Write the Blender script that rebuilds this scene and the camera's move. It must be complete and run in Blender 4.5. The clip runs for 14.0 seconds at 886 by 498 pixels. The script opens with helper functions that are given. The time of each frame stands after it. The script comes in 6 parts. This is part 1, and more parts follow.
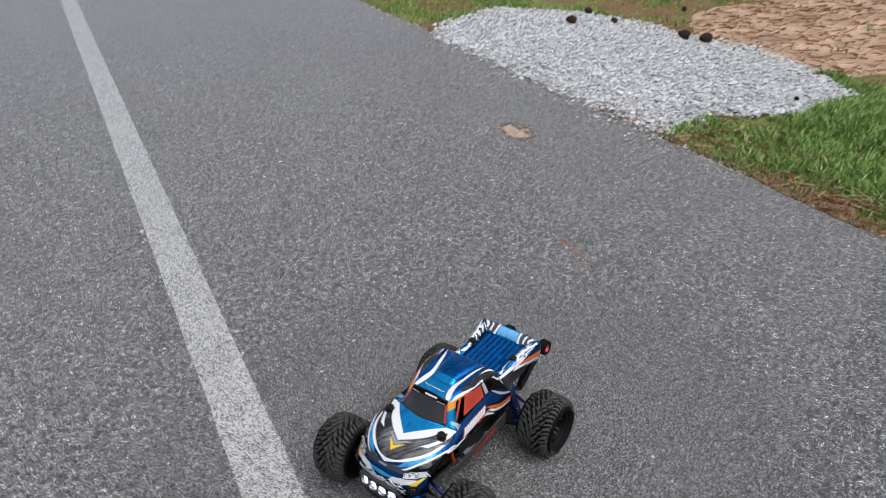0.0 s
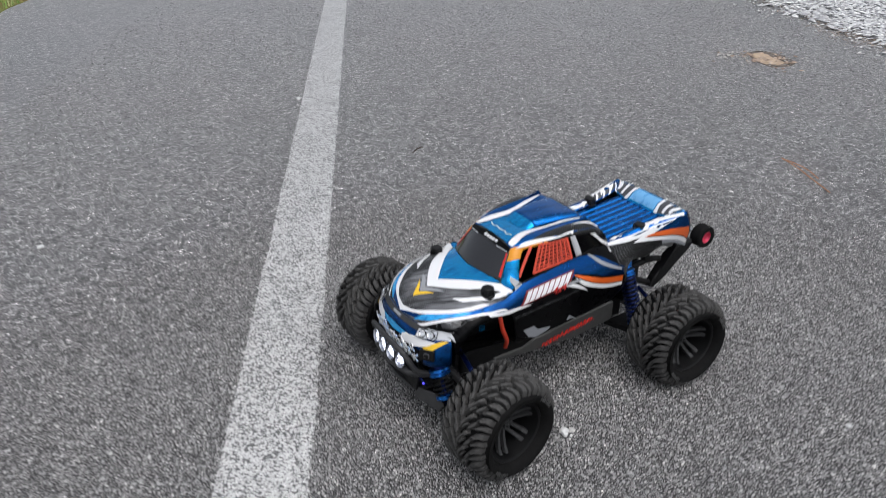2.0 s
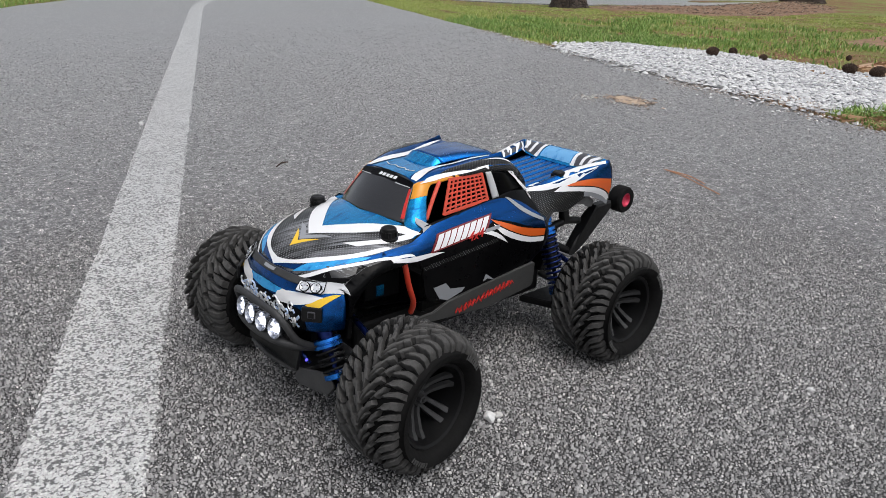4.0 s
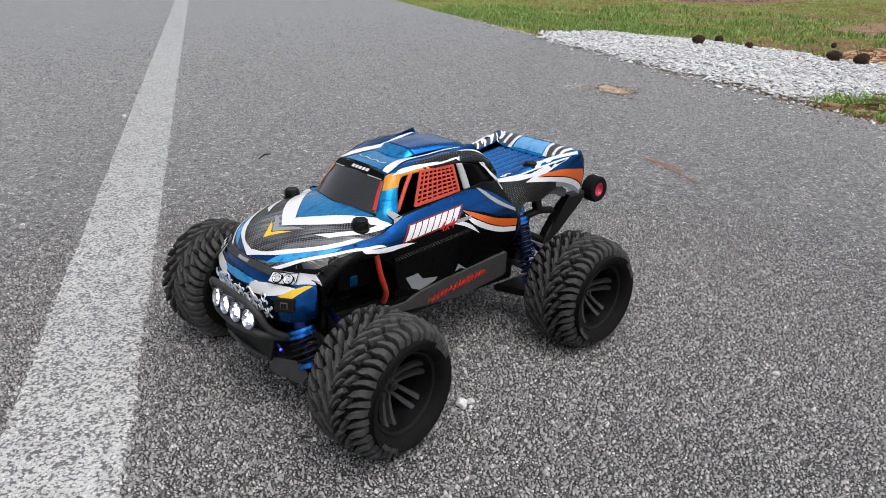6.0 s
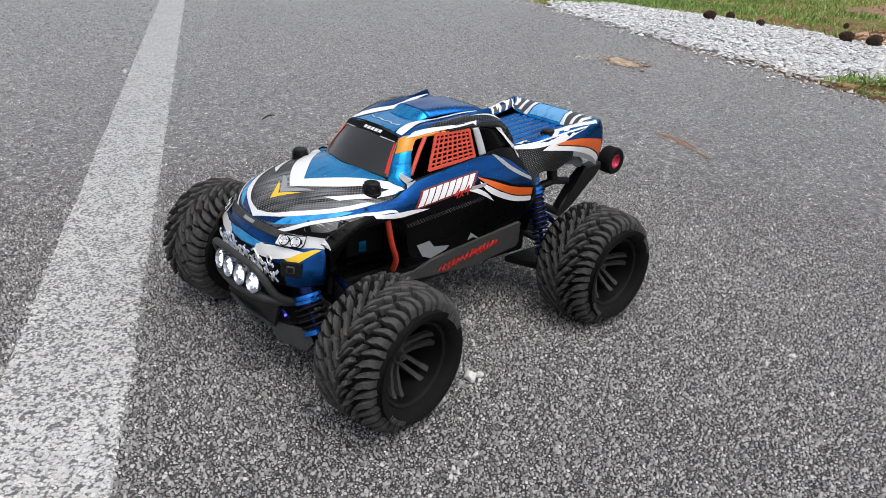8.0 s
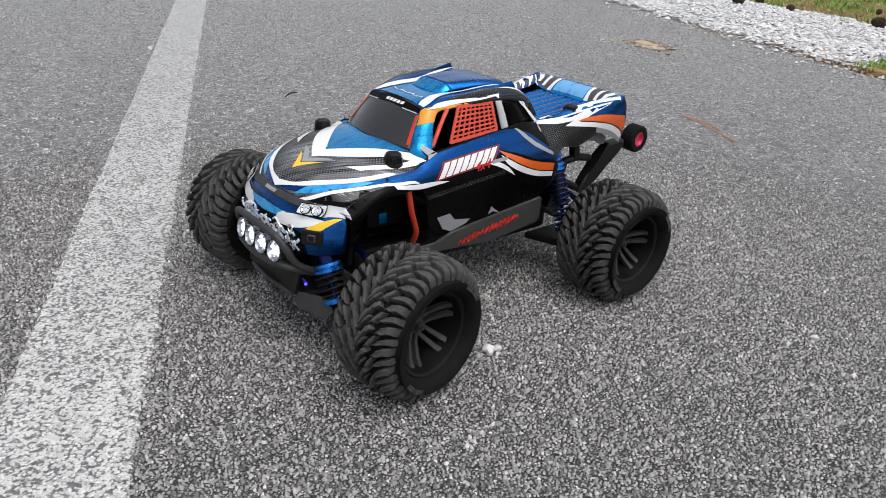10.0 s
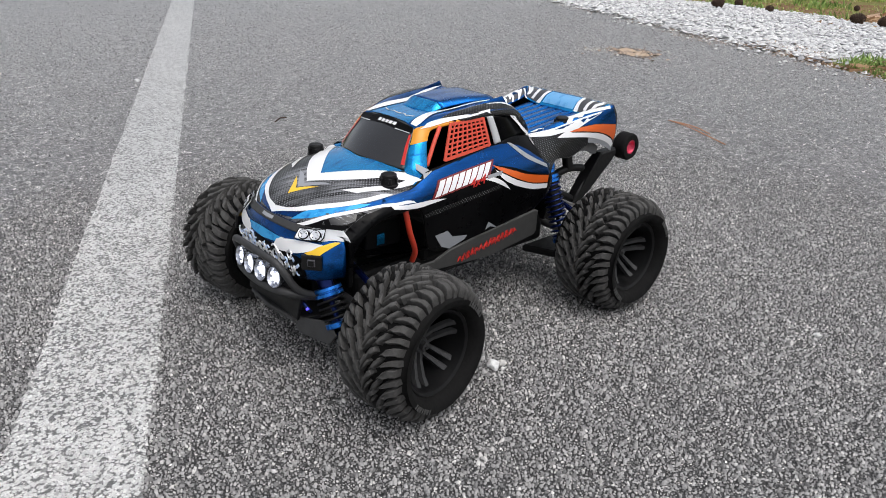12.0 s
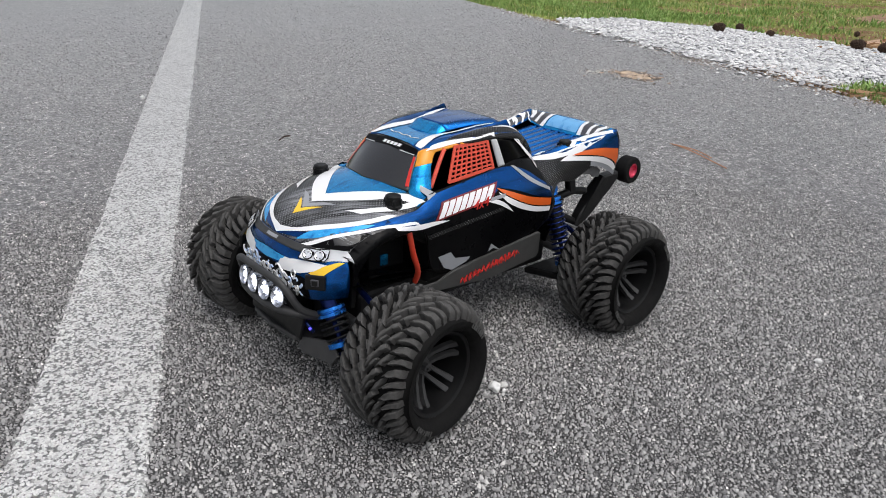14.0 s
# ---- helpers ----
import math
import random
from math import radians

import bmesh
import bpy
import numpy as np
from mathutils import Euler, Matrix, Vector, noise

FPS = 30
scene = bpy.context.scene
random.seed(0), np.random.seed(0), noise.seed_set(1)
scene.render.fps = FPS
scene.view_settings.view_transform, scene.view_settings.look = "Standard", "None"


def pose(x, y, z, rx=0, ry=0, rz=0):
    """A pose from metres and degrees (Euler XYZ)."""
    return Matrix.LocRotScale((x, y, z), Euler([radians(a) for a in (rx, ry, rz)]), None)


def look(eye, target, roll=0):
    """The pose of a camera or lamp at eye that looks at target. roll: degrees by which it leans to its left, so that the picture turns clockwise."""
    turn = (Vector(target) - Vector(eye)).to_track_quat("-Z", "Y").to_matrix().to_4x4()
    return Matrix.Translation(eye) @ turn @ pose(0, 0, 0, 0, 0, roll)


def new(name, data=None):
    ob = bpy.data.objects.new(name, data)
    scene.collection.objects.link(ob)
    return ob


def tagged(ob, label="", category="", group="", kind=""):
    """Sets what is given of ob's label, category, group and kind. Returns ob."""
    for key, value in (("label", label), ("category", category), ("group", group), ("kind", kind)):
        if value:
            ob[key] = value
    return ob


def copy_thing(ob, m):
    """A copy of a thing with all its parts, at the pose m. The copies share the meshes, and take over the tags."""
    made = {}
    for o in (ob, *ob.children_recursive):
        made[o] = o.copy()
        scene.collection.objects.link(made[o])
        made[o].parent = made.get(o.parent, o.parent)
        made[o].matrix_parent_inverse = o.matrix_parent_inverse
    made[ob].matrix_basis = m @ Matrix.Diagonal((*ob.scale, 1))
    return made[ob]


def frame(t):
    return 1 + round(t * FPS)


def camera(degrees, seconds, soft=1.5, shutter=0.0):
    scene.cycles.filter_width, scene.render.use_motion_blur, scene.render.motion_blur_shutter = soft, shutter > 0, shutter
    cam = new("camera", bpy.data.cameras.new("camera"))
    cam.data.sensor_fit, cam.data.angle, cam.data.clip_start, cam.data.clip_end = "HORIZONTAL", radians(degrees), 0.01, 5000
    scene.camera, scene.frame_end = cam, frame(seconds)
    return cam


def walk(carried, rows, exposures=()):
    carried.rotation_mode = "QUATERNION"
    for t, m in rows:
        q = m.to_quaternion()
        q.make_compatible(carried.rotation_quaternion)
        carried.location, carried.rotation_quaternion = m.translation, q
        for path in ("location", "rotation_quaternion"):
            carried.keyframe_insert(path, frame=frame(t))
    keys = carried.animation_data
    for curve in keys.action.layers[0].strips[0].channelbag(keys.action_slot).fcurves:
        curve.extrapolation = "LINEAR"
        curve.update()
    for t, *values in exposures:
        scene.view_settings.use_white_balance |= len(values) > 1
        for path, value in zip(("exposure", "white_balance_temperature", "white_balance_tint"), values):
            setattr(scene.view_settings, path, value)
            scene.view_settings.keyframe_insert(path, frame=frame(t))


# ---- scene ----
cam = camera(61.54, 14.0, soft=0.7, shutter=0.4)
PATH = [
    (0, (0.8430, 0.6275, 1.0391), (0.1533, 0.0926, 0.5512), -0.27),
    (0.5, (0.6551, 0.6906, 0.9871), (0.0507, 0.0935, 0.4597), 0.69),
    (1, (0.5374, 0.7537, 0.9236), (0.0415, 0.0580, 0.4039), 3.39),
    (1.5, (0.5025, 0.7006, 0.8000), (0.0579, -0.0204, 0.2685), -2.72),
    (2, (0.5065, 0.6393, 0.5940), (0.0649, -0.1244, 0.1231), -1.17),
    (2.5, (0.4871, 0.6081, 0.4569), (-0.0809, -0.1027, 0.0421), 2.95),
    (3, (0.4975, 0.5736, 0.4203), (-0.1288, -0.1225, 0.0692), 2.35),
    (3.5, (0.4877, 0.5396, 0.3938), (-0.1308, -0.1616, 0.0391), 2.56),
    (4, (0.4810, 0.5364, 0.3809), (-0.1436, -0.1596, 0.0268), 2.00),
    (4.2, (0.4787, 0.5387, 0.3814), (-0.1417, -0.1620, 0.0291), 2.16),
    (6.3, (0.4735, 0.5580, 0.3869), (-0.1615, -0.1189, 0.0146), 1.40),
    (6.5, (0.4681, 0.5503, 0.3797), (-0.1749, -0.1186, 0.0068), 1.44),
    (7, (0.4721, 0.5423, 0.3797), (-0.1604, -0.1341, 0.0025), 2.87),
    (7.5, (0.4775, 0.5343, 0.3750), (-0.1431, -0.1447, -0.0173), 3.36),
    (7.7, (0.4722, 0.5311, 0.3746), (-0.1515, -0.1428, -0.0216), 3.66),
    (9.8, (0.4664, 0.5387, 0.3627), (-0.1445, -0.1272, -0.0654), 3.57),
    (10, (0.4729, 0.5358, 0.3634), (-0.1263, -0.1447, -0.0584), 4.12),
    (10.5, (0.4804, 0.5321, 0.3617), (-0.1186, -0.1443, -0.0669), 4.18),
    (11, (0.4744, 0.5233, 0.3582), (-0.1183, -0.1625, -0.0642), 0.74),
    (11.5, (0.4783, 0.5254, 0.3613), (-0.1338, -0.1506, -0.0491), 2.15),
    (12, (0.4758, 0.5324, 0.3648), (-0.1342, -0.1503, -0.0375), 1.29),
    (12.5, (0.4812, 0.5348, 0.3693), (-0.1331, -0.1524, -0.0184), 1.78),
    (13, (0.4809, 0.5365, 0.3704), (-0.1390, -0.1465, -0.0159), 1.92),
    (13.5, (0.4811, 0.5365, 0.3662), (-0.1421, -0.1421, -0.0227), 1.79),
    (14, (0.4791, 0.5322, 0.3686), (-0.1366, -0.1583, -0.0111), 1.99),
]
walk(cam, [(t, look(eye, target, roll)) for t, eye, target, roll in PATH], [(0.0, 0.35, 6350, 10), (1.5, 0.37, 6350, 10), (3.0, 0.41, 6500, 10), (6.5, 0.50, 6550, 10), (10.0, 0.57, 6550, 10), (12.0, 0.59, 6550, 10), (14.0, 0.54, 6550, 10)])

# ---------------------------------------------------------------- world and light
world = bpy.data.worlds.new("overcast_sky")
scene.world = world
world.use_nodes = True
wn, wl = world.node_tree.nodes, world.node_tree.links
wn.clear()
sky = wn.new("ShaderNodeTexSky")
sky.sky_type, sky.sun_disc = "NISHITA", False
sky.sun_elevation, sky.sun_rotation = radians(68), radians(0)
sky.dust_density, sky.ozone_density = 4.0, 1.0
fade = wn.new("ShaderNodeHueSaturation")
fade.inputs["Saturation"].default_value = 0.32
background = wn.new("ShaderNodeBackground")
background.inputs["Strength"].default_value = 0.13
world_out = wn.new("ShaderNodeOutputWorld")
wl.new(sky.outputs[0], fade.inputs["Color"])
wl.new(fade.outputs[0], background.inputs["Color"])
wl.new(background.outputs[0], world_out.inputs["Surface"])

sun_data = bpy.data.lights.new("sun", "SUN")
sun_data.energy, sun_data.angle, sun_data.color = 0.9, radians(75), (0.97, 0.985, 1.0)
sun = new("sun", sun_data)
# the veiled sun stands high over the truck, as the sky's sun_rotation names it
sun.matrix_world = look((0.0, 5.0, 12.4), (0, 0, 0))


# ---------------------------------------------------------------- materials
class Nodes:
    """A small helper to write node materials."""

    def __init__(self, name):
        self.mat = bpy.data.materials.new(name)
        self.mat.use_nodes = True
        self.tree = self.mat.node_tree
        self.n, self.l = self.tree.nodes, self.tree.links
        self.bsdf = self.n["Principled BSDF"]
        self.place = self.n.new("ShaderNodeTexCoord").outputs["Object"]

    def set(self, **values):
        for key, value in values.items():
            socket = self.bsdf.inputs[key.replace("_", " ")]
            if isinstance(value, bpy.types.NodeSocket):
                self.l.new(value, socket)
            else:
                socket.default_value = value
        return self

    def drawn(self, stretch, turn=(0, 0, 0)):
        """The place, turned by degrees and then stretched: long streaks where a number is small."""
        turned = self.n.new("ShaderNodeMapping")
        turned.inputs["Rotation"].default_value = [radians(a) for a in turn]
        self.l.new(self.place, turned.inputs["Vector"])
        scaled = self.n.new("ShaderNodeVectorMath")
        scaled.operation = "MULTIPLY"
        self.l.new(turned.outputs[0], scaled.inputs[0])
        scaled.inputs[1].default_value = stretch
        return scaled.outputs[0]

    def noise(self, scale, detail=2.0, rough=0.5, place=None, distortion=0.0):
        node = self.n.new("ShaderNodeTexNoise")
        node.inputs["Scale"].default_value, node.inputs["Detail"].default_value = scale, detail
        node.inputs["Roughness"].default_value, node.inputs["Distortion"].default_value = rough, distortion
        self.l.new(place or self.place, node.inputs["Vector"])
        return node.outputs["Fac"]

    def cells(self, scale, feature="F1", place=None, out="Distance", random=1.0):
        node = self.n.new("ShaderNodeTexVoronoi")
        node.feature = feature
        node.inputs["Scale"].default_value, node.inputs["Randomness"].default_value = scale, random
        self.l.new(place or self.place, node.inputs["Vector"])
        if out == "Color":
            split = self.n.new("ShaderNodeSeparateColor")
            self.l.new(node.outputs[out], split.inputs[0])
            return split.outputs[0]
        return node.outputs[out]

    def ramp(self, value, *stops):
        node = self.n.new("ShaderNodeValToRGB")
        band = node.color_ramp
        while len(band.elements) < len(stops):
            band.elements.new(0.5)
        for element, (at, colour) in zip(band.elements, stops):
            element.position = at
            element.color = (*colour, 1) if isinstance(colour, tuple) else (colour, colour, colour, 1)
        self.l.new(value, node.inputs["Fac"])
        return node.outputs["Color"]

    def mix(self, fac, a, b, kind="MIX"):
        node = self.n.new("ShaderNodeMix")
        node.data_type, node.blend_type = "RGBA", kind
        for socket, value in ((node.inputs[0], fac), (node.inputs[6], a), (node.inputs[7], b)):
            if isinstance(value, bpy.types.NodeSocket):
                self.l.new(value, socket)
            elif isinstance(value, tuple):
                socket.default_value = (*value, 1)
            else:
                socket.default_value = value if socket == node.inputs[0] else (value, value, value, 1)
        return node.outputs[2]

    def math(self, kind, a, b=0.0):
        node = self.n.new("ShaderNodeMath")
        node.operation = kind
        for socket, value in zip(node.inputs, (a, b)):
            if isinstance(value, bpy.types.NodeSocket):
                self.l.new(value, socket)
            else:
                socket.default_value = value
        return node.outputs[0]

    def bump(self, height, distance, strength=1.0):
        node = self.n.new("ShaderNodeBump")
        node.inputs["Distance"].default_value, node.inputs["Strength"].default_value = distance, strength
        self.l.new(height, node.inputs["Height"])
        self.l.new(node.outputs["Normal"], self.bsdf.inputs["Normal"])
        return self

    def piece_random(self, kind="object"):
        if kind == "object":
            return self.n.new("ShaderNodeObjectInfo").outputs["Random"]
        return self.n.new("ShaderNodeNewGeometry").outputs["Random Per Island"]


def stony(name, paint=False):
    """Asphalt of rounded chippings in dark binder; with paint on the chippings for the road line."""
    m = Nodes(name)
    warp = m.n.new("ShaderNodeVectorMath")
    warp.operation = "MULTIPLY_ADD"
    wob = m.n.new("ShaderNodeTexNoise")
    wob.inputs["Scale"].default_value, wob.inputs["Detail"].default_value = 430, 2
    m.l.new(m.place, wob.inputs["Vector"])
    m.l.new(wob.outputs["Color"], warp.inputs[0])
    warp.inputs[1].default_value = (0.0022, 0.0022, 0.0022)
    m.l.new(m.place, warp.inputs[2])
    p = warp.outputs[0]
    far_a, tone_a = m.cells(310, "F1", p), m.cells(310, "F1", p, "Color")
    far_b, tone_b = m.cells(720, "F1", p), m.cells(720, "F1", p, "Color")
    patches, stain = m.noise(1.3, 4, 0.6), m.noise(7, 5, 0.65)
    dome_a, dome_b = m.math("SUBTRACT", 0.62, far_a), m.math("SUBTRACT", 0.62, far_b)
    chip = m.ramp(tone_a, (0.0, (0.120, 0.118, 0.119)), (0.25, (0.245, 0.240, 0.241)), (0.50, (0.35, 0.343, 0.343)), (0.75, (0.45, 0.442, 0.438)), (1.0, (0.66, 0.65, 0.64)))
    grit = m.ramp(tone_b, (0.0, (0.010, 0.010, 0.011)), (0.5, (0.034, 0.034, 0.034)), (0.8, (0.12, 0.119, 0.118)), (1.0, (0.34, 0.335, 0.33)))
    seam = m.ramp(far_a, (0.36, 1.0), (0.50, 0.0))
    base = m.mix(seam, grit, chip)
    base = m.mix(1.0, base, m.ramp(m.cells(120, "F1", p, "Color"), (0.0, 0.60), (1.0, 1.45)), "MULTIPLY")
    base = m.mix(1.0, base, m.ramp(tone_b, (0.0, 0.72), (1.0, 1.28)), "MULTIPLY")
    base = m.mix(m.math("MULTIPLY", m.ramp(patches, (0.35, 0.0), (0.7, 1.0)), 0.5), base, m.mix(1.0, base, (0.96, 0.86, 0.88), "MULTIPLY"))
    base = m.mix(m.ramp(stain, (0.3, 0.4), (0.6, 0.0)), base, m.mix(1.0, base, 0.66, "MULTIPLY"))
    base = m.mix(1.0, base, m.ramp(m.noise(95, 3, 0.7), (0.32, 0.74), (0.52, 1.0), (0.70, 1.3)), "MULTIPLY")
    base = m.mix(1.0, base, m.ramp(m.noise(30, 3, 0.6), (0.3, 0.82), (0.7, 1.2)), "MULTIPLY")
    # Tone flecks and dark cells from here paint the shade of coarse relief.
    base = m.mix(1.0, base, m.ramp(m.noise(78, 2, 0.5), (0.36, 0.58), (0.50, 1.0), (0.64, 1.35)), "MULTIPLY")
    pits = m.cells(150, "F1", p, "Color")
    base = m.mix(1.0, base, m.ramp(pits, (0.0, 0.30), (0.16, 0.42), (0.24, 0.95), (0.80, 1.05), (0.92, 1.35), (1.0, 1.6)), "MULTIPLY")
    lumps = m.math("ADD", m.math("ADD", dome_a, m.math("MULTIPLY", dome_b, 0.45)), m.math("MULTIPLY", m.ramp(tone_a, (0, 0.0), (1, 1.0)), 0.35))
    lumps = m.math("ADD", lumps, m.math("MULTIPLY", m.noise(52, 3, 0.6), 2.4))
    base = m.mix(1.0, base, m.ramp(m.noise(46, 5, 0.8), (0.36, 0.50), (0.46, 0.94), (0.54, 1.05), (0.66, 1.30)), "MULTIPLY")
    base = m.mix(1.0, base, 1.12, "MULTIPLY")
    if paint:
        gap = m.math("ADD", far_a, m.math("MULTIPLY", m.math("SUBTRACT", m.noise(560, 3, 0.7), 0.5), 0.75))
        gap = m.math("ADD", gap, m.math("MULTIPLY", m.math("SUBTRACT", m.noise(12, 3), 0.5), 0.22))
        gap = m.math("ADD", gap, m.math("MULTIPLY", m.math("SUBTRACT", pits, 0.5), 0.30))
        cover = m.ramp(gap, (0.50, 1.0), (0.68, 0.0))
        tint = m.ramp(m.noise(70, 5, 0.75), (0.3, (0.60, 0.60, 0.594)), (0.7, (0.82, 0.815, 0.803)))
        tint = m.mix(1.0, tint, m.ramp(tone_b, (0, 0.70), (1, 1.06)), "MULTIPLY")
        base = m.mix(cover, m.mix(0.5, base, (0.15, 0.149, 0.148)), tint)
    m.set(Base_Color=base, Roughness=0.75, Specular_IOR_Level=0.3, Diffuse_Roughness=1.0, Sheen_Weight=0.42, Sheen_Roughness=0.25, Coat_Weight=1.0, Coat_Roughness=0.42).bump(lumps, 0.0036, 1.0)
    return m.mat


def earthy(name):
    """Verge soil: thin green turf, bare red-brown soil and dry pine straw."""
    m = Nodes(name)
    grain, clump, field = m.noise(90, 4, 0.7), m.noise(6, 4, 0.6), m.noise(0.8, 3, 0.6)
    green = m.ramp(grain, (0.25, (0.095, 0.125, 0.034)), (0.5, (0.185, 0.220, 0.066)), (0.75, (0.30, 0.32, 0.125)))
    soil = m.ramp(m.noise(60, 5, 0.7), (0.25, (0.085, 0.050, 0.028)), (0.55, (0.23, 0.135, 0.075)), (0.8, (0.40, 0.27, 0.17)))
    bare = m.ramp(m.math("ADD", m.math("MULTIPLY", field, 0.7), m.math("MULTIPLY", clump, 0.45)), (0.50, 0.0), (0.64, 1.0))
    m.set(Base_Color=m.mix(bare, green, soil), Roughness=0.95, Specular_IOR_Level=0.1).bump(m.math("ADD", grain, clump), 0.02, 0.8)
    return m.mat


def plain(name, colour, rough=0.5, metal=0.0, spread=0.12, scale=60, coat=0.0, relief=0.0, spec=0.5, fine=400):
    """A surface of one colour with slight blotches, grain and uneven gloss."""
    m = Nodes(name)
    dark = tuple(c * (1 - spread) for c in colour)
    light = tuple(min(1, c * (1 + spread)) for c in colour)
    blotch = m.math("ADD", m.math("MULTIPLY", m.noise(scale, 4, 0.6), 0.7), m.math("MULTIPLY", m.noise(fine, 2), 0.3))
    m.set(Base_Color=m.ramp(blotch, (0.3, dark), (0.7, light)), Metallic=metal, Coat_Weight=coat, Coat_Roughness=0.06, Specular_IOR_Level=spec)
    m.set(Roughness=m.ramp(m.noise(scale * 2, 3), (0.3, rough * 0.85), (0.7, min(1, rough * 1.15))))
    if relief:
        m.bump(m.noise(fine, 3, 0.6), relief, 0.6)
    return m.mat


def paint(name, colour, flake=0.0, rough=0.28, dark=None):
    """Gloss lacquer, with a faint metal flake and brushed darker streaks where it is a metallic colour, and fine scuffs."""
    m = Nodes(name)
    scuff = m.ramp(m.noise(45, 5, 0.75, distortion=1.5), (0.62, 0.0), (0.78, 1.0))
    tone = m.ramp(m.cells(2600, out="Color"), (0.0, tuple(c * (1 - 0.12 * flake) for c in colour)), (1.0, tuple(min(1, c * (1 + 0.12 * flake)) for c in colour)))
    if dark:
        tone = m.mix(m.ramp(m.noise(1.0, 4, 0.62, m.drawn((16, 150, 150))), (0.50, 0.0), (0.70, 0.85)), tone, dark)
    dirty = m.mix(m.math("MULTIPLY", scuff, 0.08), tone, (0.35, 0.33, 0.31))
    m.set(Base_Color=dirty, Metallic=0.95 * flake, Coat_Weight=0.40 - 0.22 * flake, Coat_Roughness=0.04, Specular_IOR_Level=0.3)
    m.set(Roughness=m.ramp(scuff, (0.0, rough), (1.0, rough + 0.2)))
    return m.mat


def weave(name, turn, pitch, size=0.18, brushed=False):
    """Printed carbon weave: small pale squares on the slant on black; brushed: silver strokes over it."""
    m = Nodes(name)
    lattice = m.drawn((pitch, pitch, 0.0), turn)
    at = m.cells(1.0, "F1", lattice, "Distance", 0.0)
    tone = m.ramp(at, (size, (0.24, 0.243, 0.252)), (size + 0.12, (0.002, 0.002, 0.0025)))
    tone = m.mix(m.ramp(m.noise(28, 3, 0.6), (0.40, 0.75), (0.62, 0.0)), tone, 0.006)
    if brushed:
        strokes = m.noise(1.0, 5, 0.7, m.drawn((14, 210, 60), (0, 0, 37)))
        where = m.noise(17, 2, 0.5)
        tone = m.mix(m.math("MULTIPLY", m.ramp(strokes, (0.42, 0.0), (0.58, 1.0)), m.ramp(where, (0.42, 0.0), (0.60, 0.9))), tone, (0.27, 0.275, 0.295))
    m.set(Base_Color=tone, Roughness=0.30, Coat_Weight=0.18, Coat_Roughness=0.05, Specular_IOR_Level=0.12)
    return m.mat


def smeared(name):
    """Black print with dry white brush strokes over it."""
    m = Nodes(name)
    strokes = m.noise(1.0, 6, 0.75, m.drawn((30, 60, 330), (0, 24, 0)))
    m.set(Base_Color=m.ramp(strokes, (0.53, (0.004, 0.004, 0.005)), (0.61, (0.14, 0.145, 0.16)), (0.71, (0.60, 0.61, 0.63))), Roughness=0.3, Coat_Weight=0.4, Coat_Roughness=0.05)
    return m.mat


def glow(name, colour, strength):
    m = Nodes(name)
    m.set(Base_Color=(*colour, 1), Emission_Color=(*colour, 1), Emission_Strength=strength, Roughness=0.2)
    return m.mat


def leafy(name, low, mid, dry):
    m = Nodes(name)
    m.set(Base_Color=m.ramp(m.piece_random("island"), (0.0, low), (0.55, mid), (0.86, mid), (1.0, dry)), Roughness=0.6, Specular_IOR_Level=0.25)
    return m.mat


ASPHALT, LINE_PAINT, EARTH = stony("asphalt"), stony("worn_road_paint", True), earthy("verge_soil")
BLUE = paint("blue_metallic_lacquer", (0.0012, 0.060, 0.230), 1.0, 0.27, (0.0006, 0.018, 0.080))
WHITE = paint("white_lacquer", (0.74, 0.74, 0.75), 0.0)
BLACK = plain("black_print", (0.0018, 0.0018, 0.0022), 0.3, 0.0, 0.3, 60, coat=0.05, spec=0.06)
GREY = paint("grey_lacquer", (0.27, 0.28, 0.30), 0.0)
PALE = paint("pale_grey_lacquer", (0.50, 0.51, 0.53), 0.0)
ORANGE = paint("orange_lacquer", (0.64, 0.108, 0.016), 0.0)
AMBER = paint("amber_lacquer", (0.74, 0.30, 0.025), 0.0)
YELLOW = paint("yellow_lacquer", (0.80, 0.50, 0.025), 0.0)
# Same blue paint, lightened for upward faces that mirror the sky.
SKYLIT_BLUE = paint("skylit_blue_metallic_lacquer", (0.0015, 0.125, 0.420), 1.0, 0.24, (0.001, 0.050, 0.200))
# Pale blue paints sky reflection on hood wedge, roof front, scoop and tailgate.
SKYBLUE = paint("pale_blue_skylit_lacquer", (0.006, 0.29, 0.64), 0.8, 0.2, (0.002, 0.11, 0.38))
# Light blue print, brightened to paint in reflections on nose and hood band.
LIGHT_BLUE = paint("skylit_blue_print", (0.030, 0.34, 0.72), 0.2, 0.25, (0.006, 0.12, 0.42))
# Blue-white print with the bumper lamps' glow put into its colour.
ICE = paint("ice_blue_glow_print", (0.52, 0.64, 0.86), 0.0)
PALE_BLUE = paint("scuffed_pale_blue_print", (0.16, 0.42, 0.72), 0.2, 0.3, (0.02, 0.20, 0.52))
DARK_RED = paint("dark_red_print", (0.16, 0.010, 0.014), 0.0)
RED = paint("red_print", (0.55, 0.025, 0.02), 0.0)
CARBON = weave("carbon_weave_print", (90, 0, 45), 440, 0.11)
CARBON_TOP = weave("carbon_weave_roof_print", (0, 0, 45), 420)
HOOD_PRINT = weave("brushed_carbon_hood_print", (0, 0, 40), 430, 0.18, True)
SMEAR = smeared("dry_brushed_print")
DARK_GREY = paint("dark_grey_print", (0.055, 0.055, 0.062), 0.0)
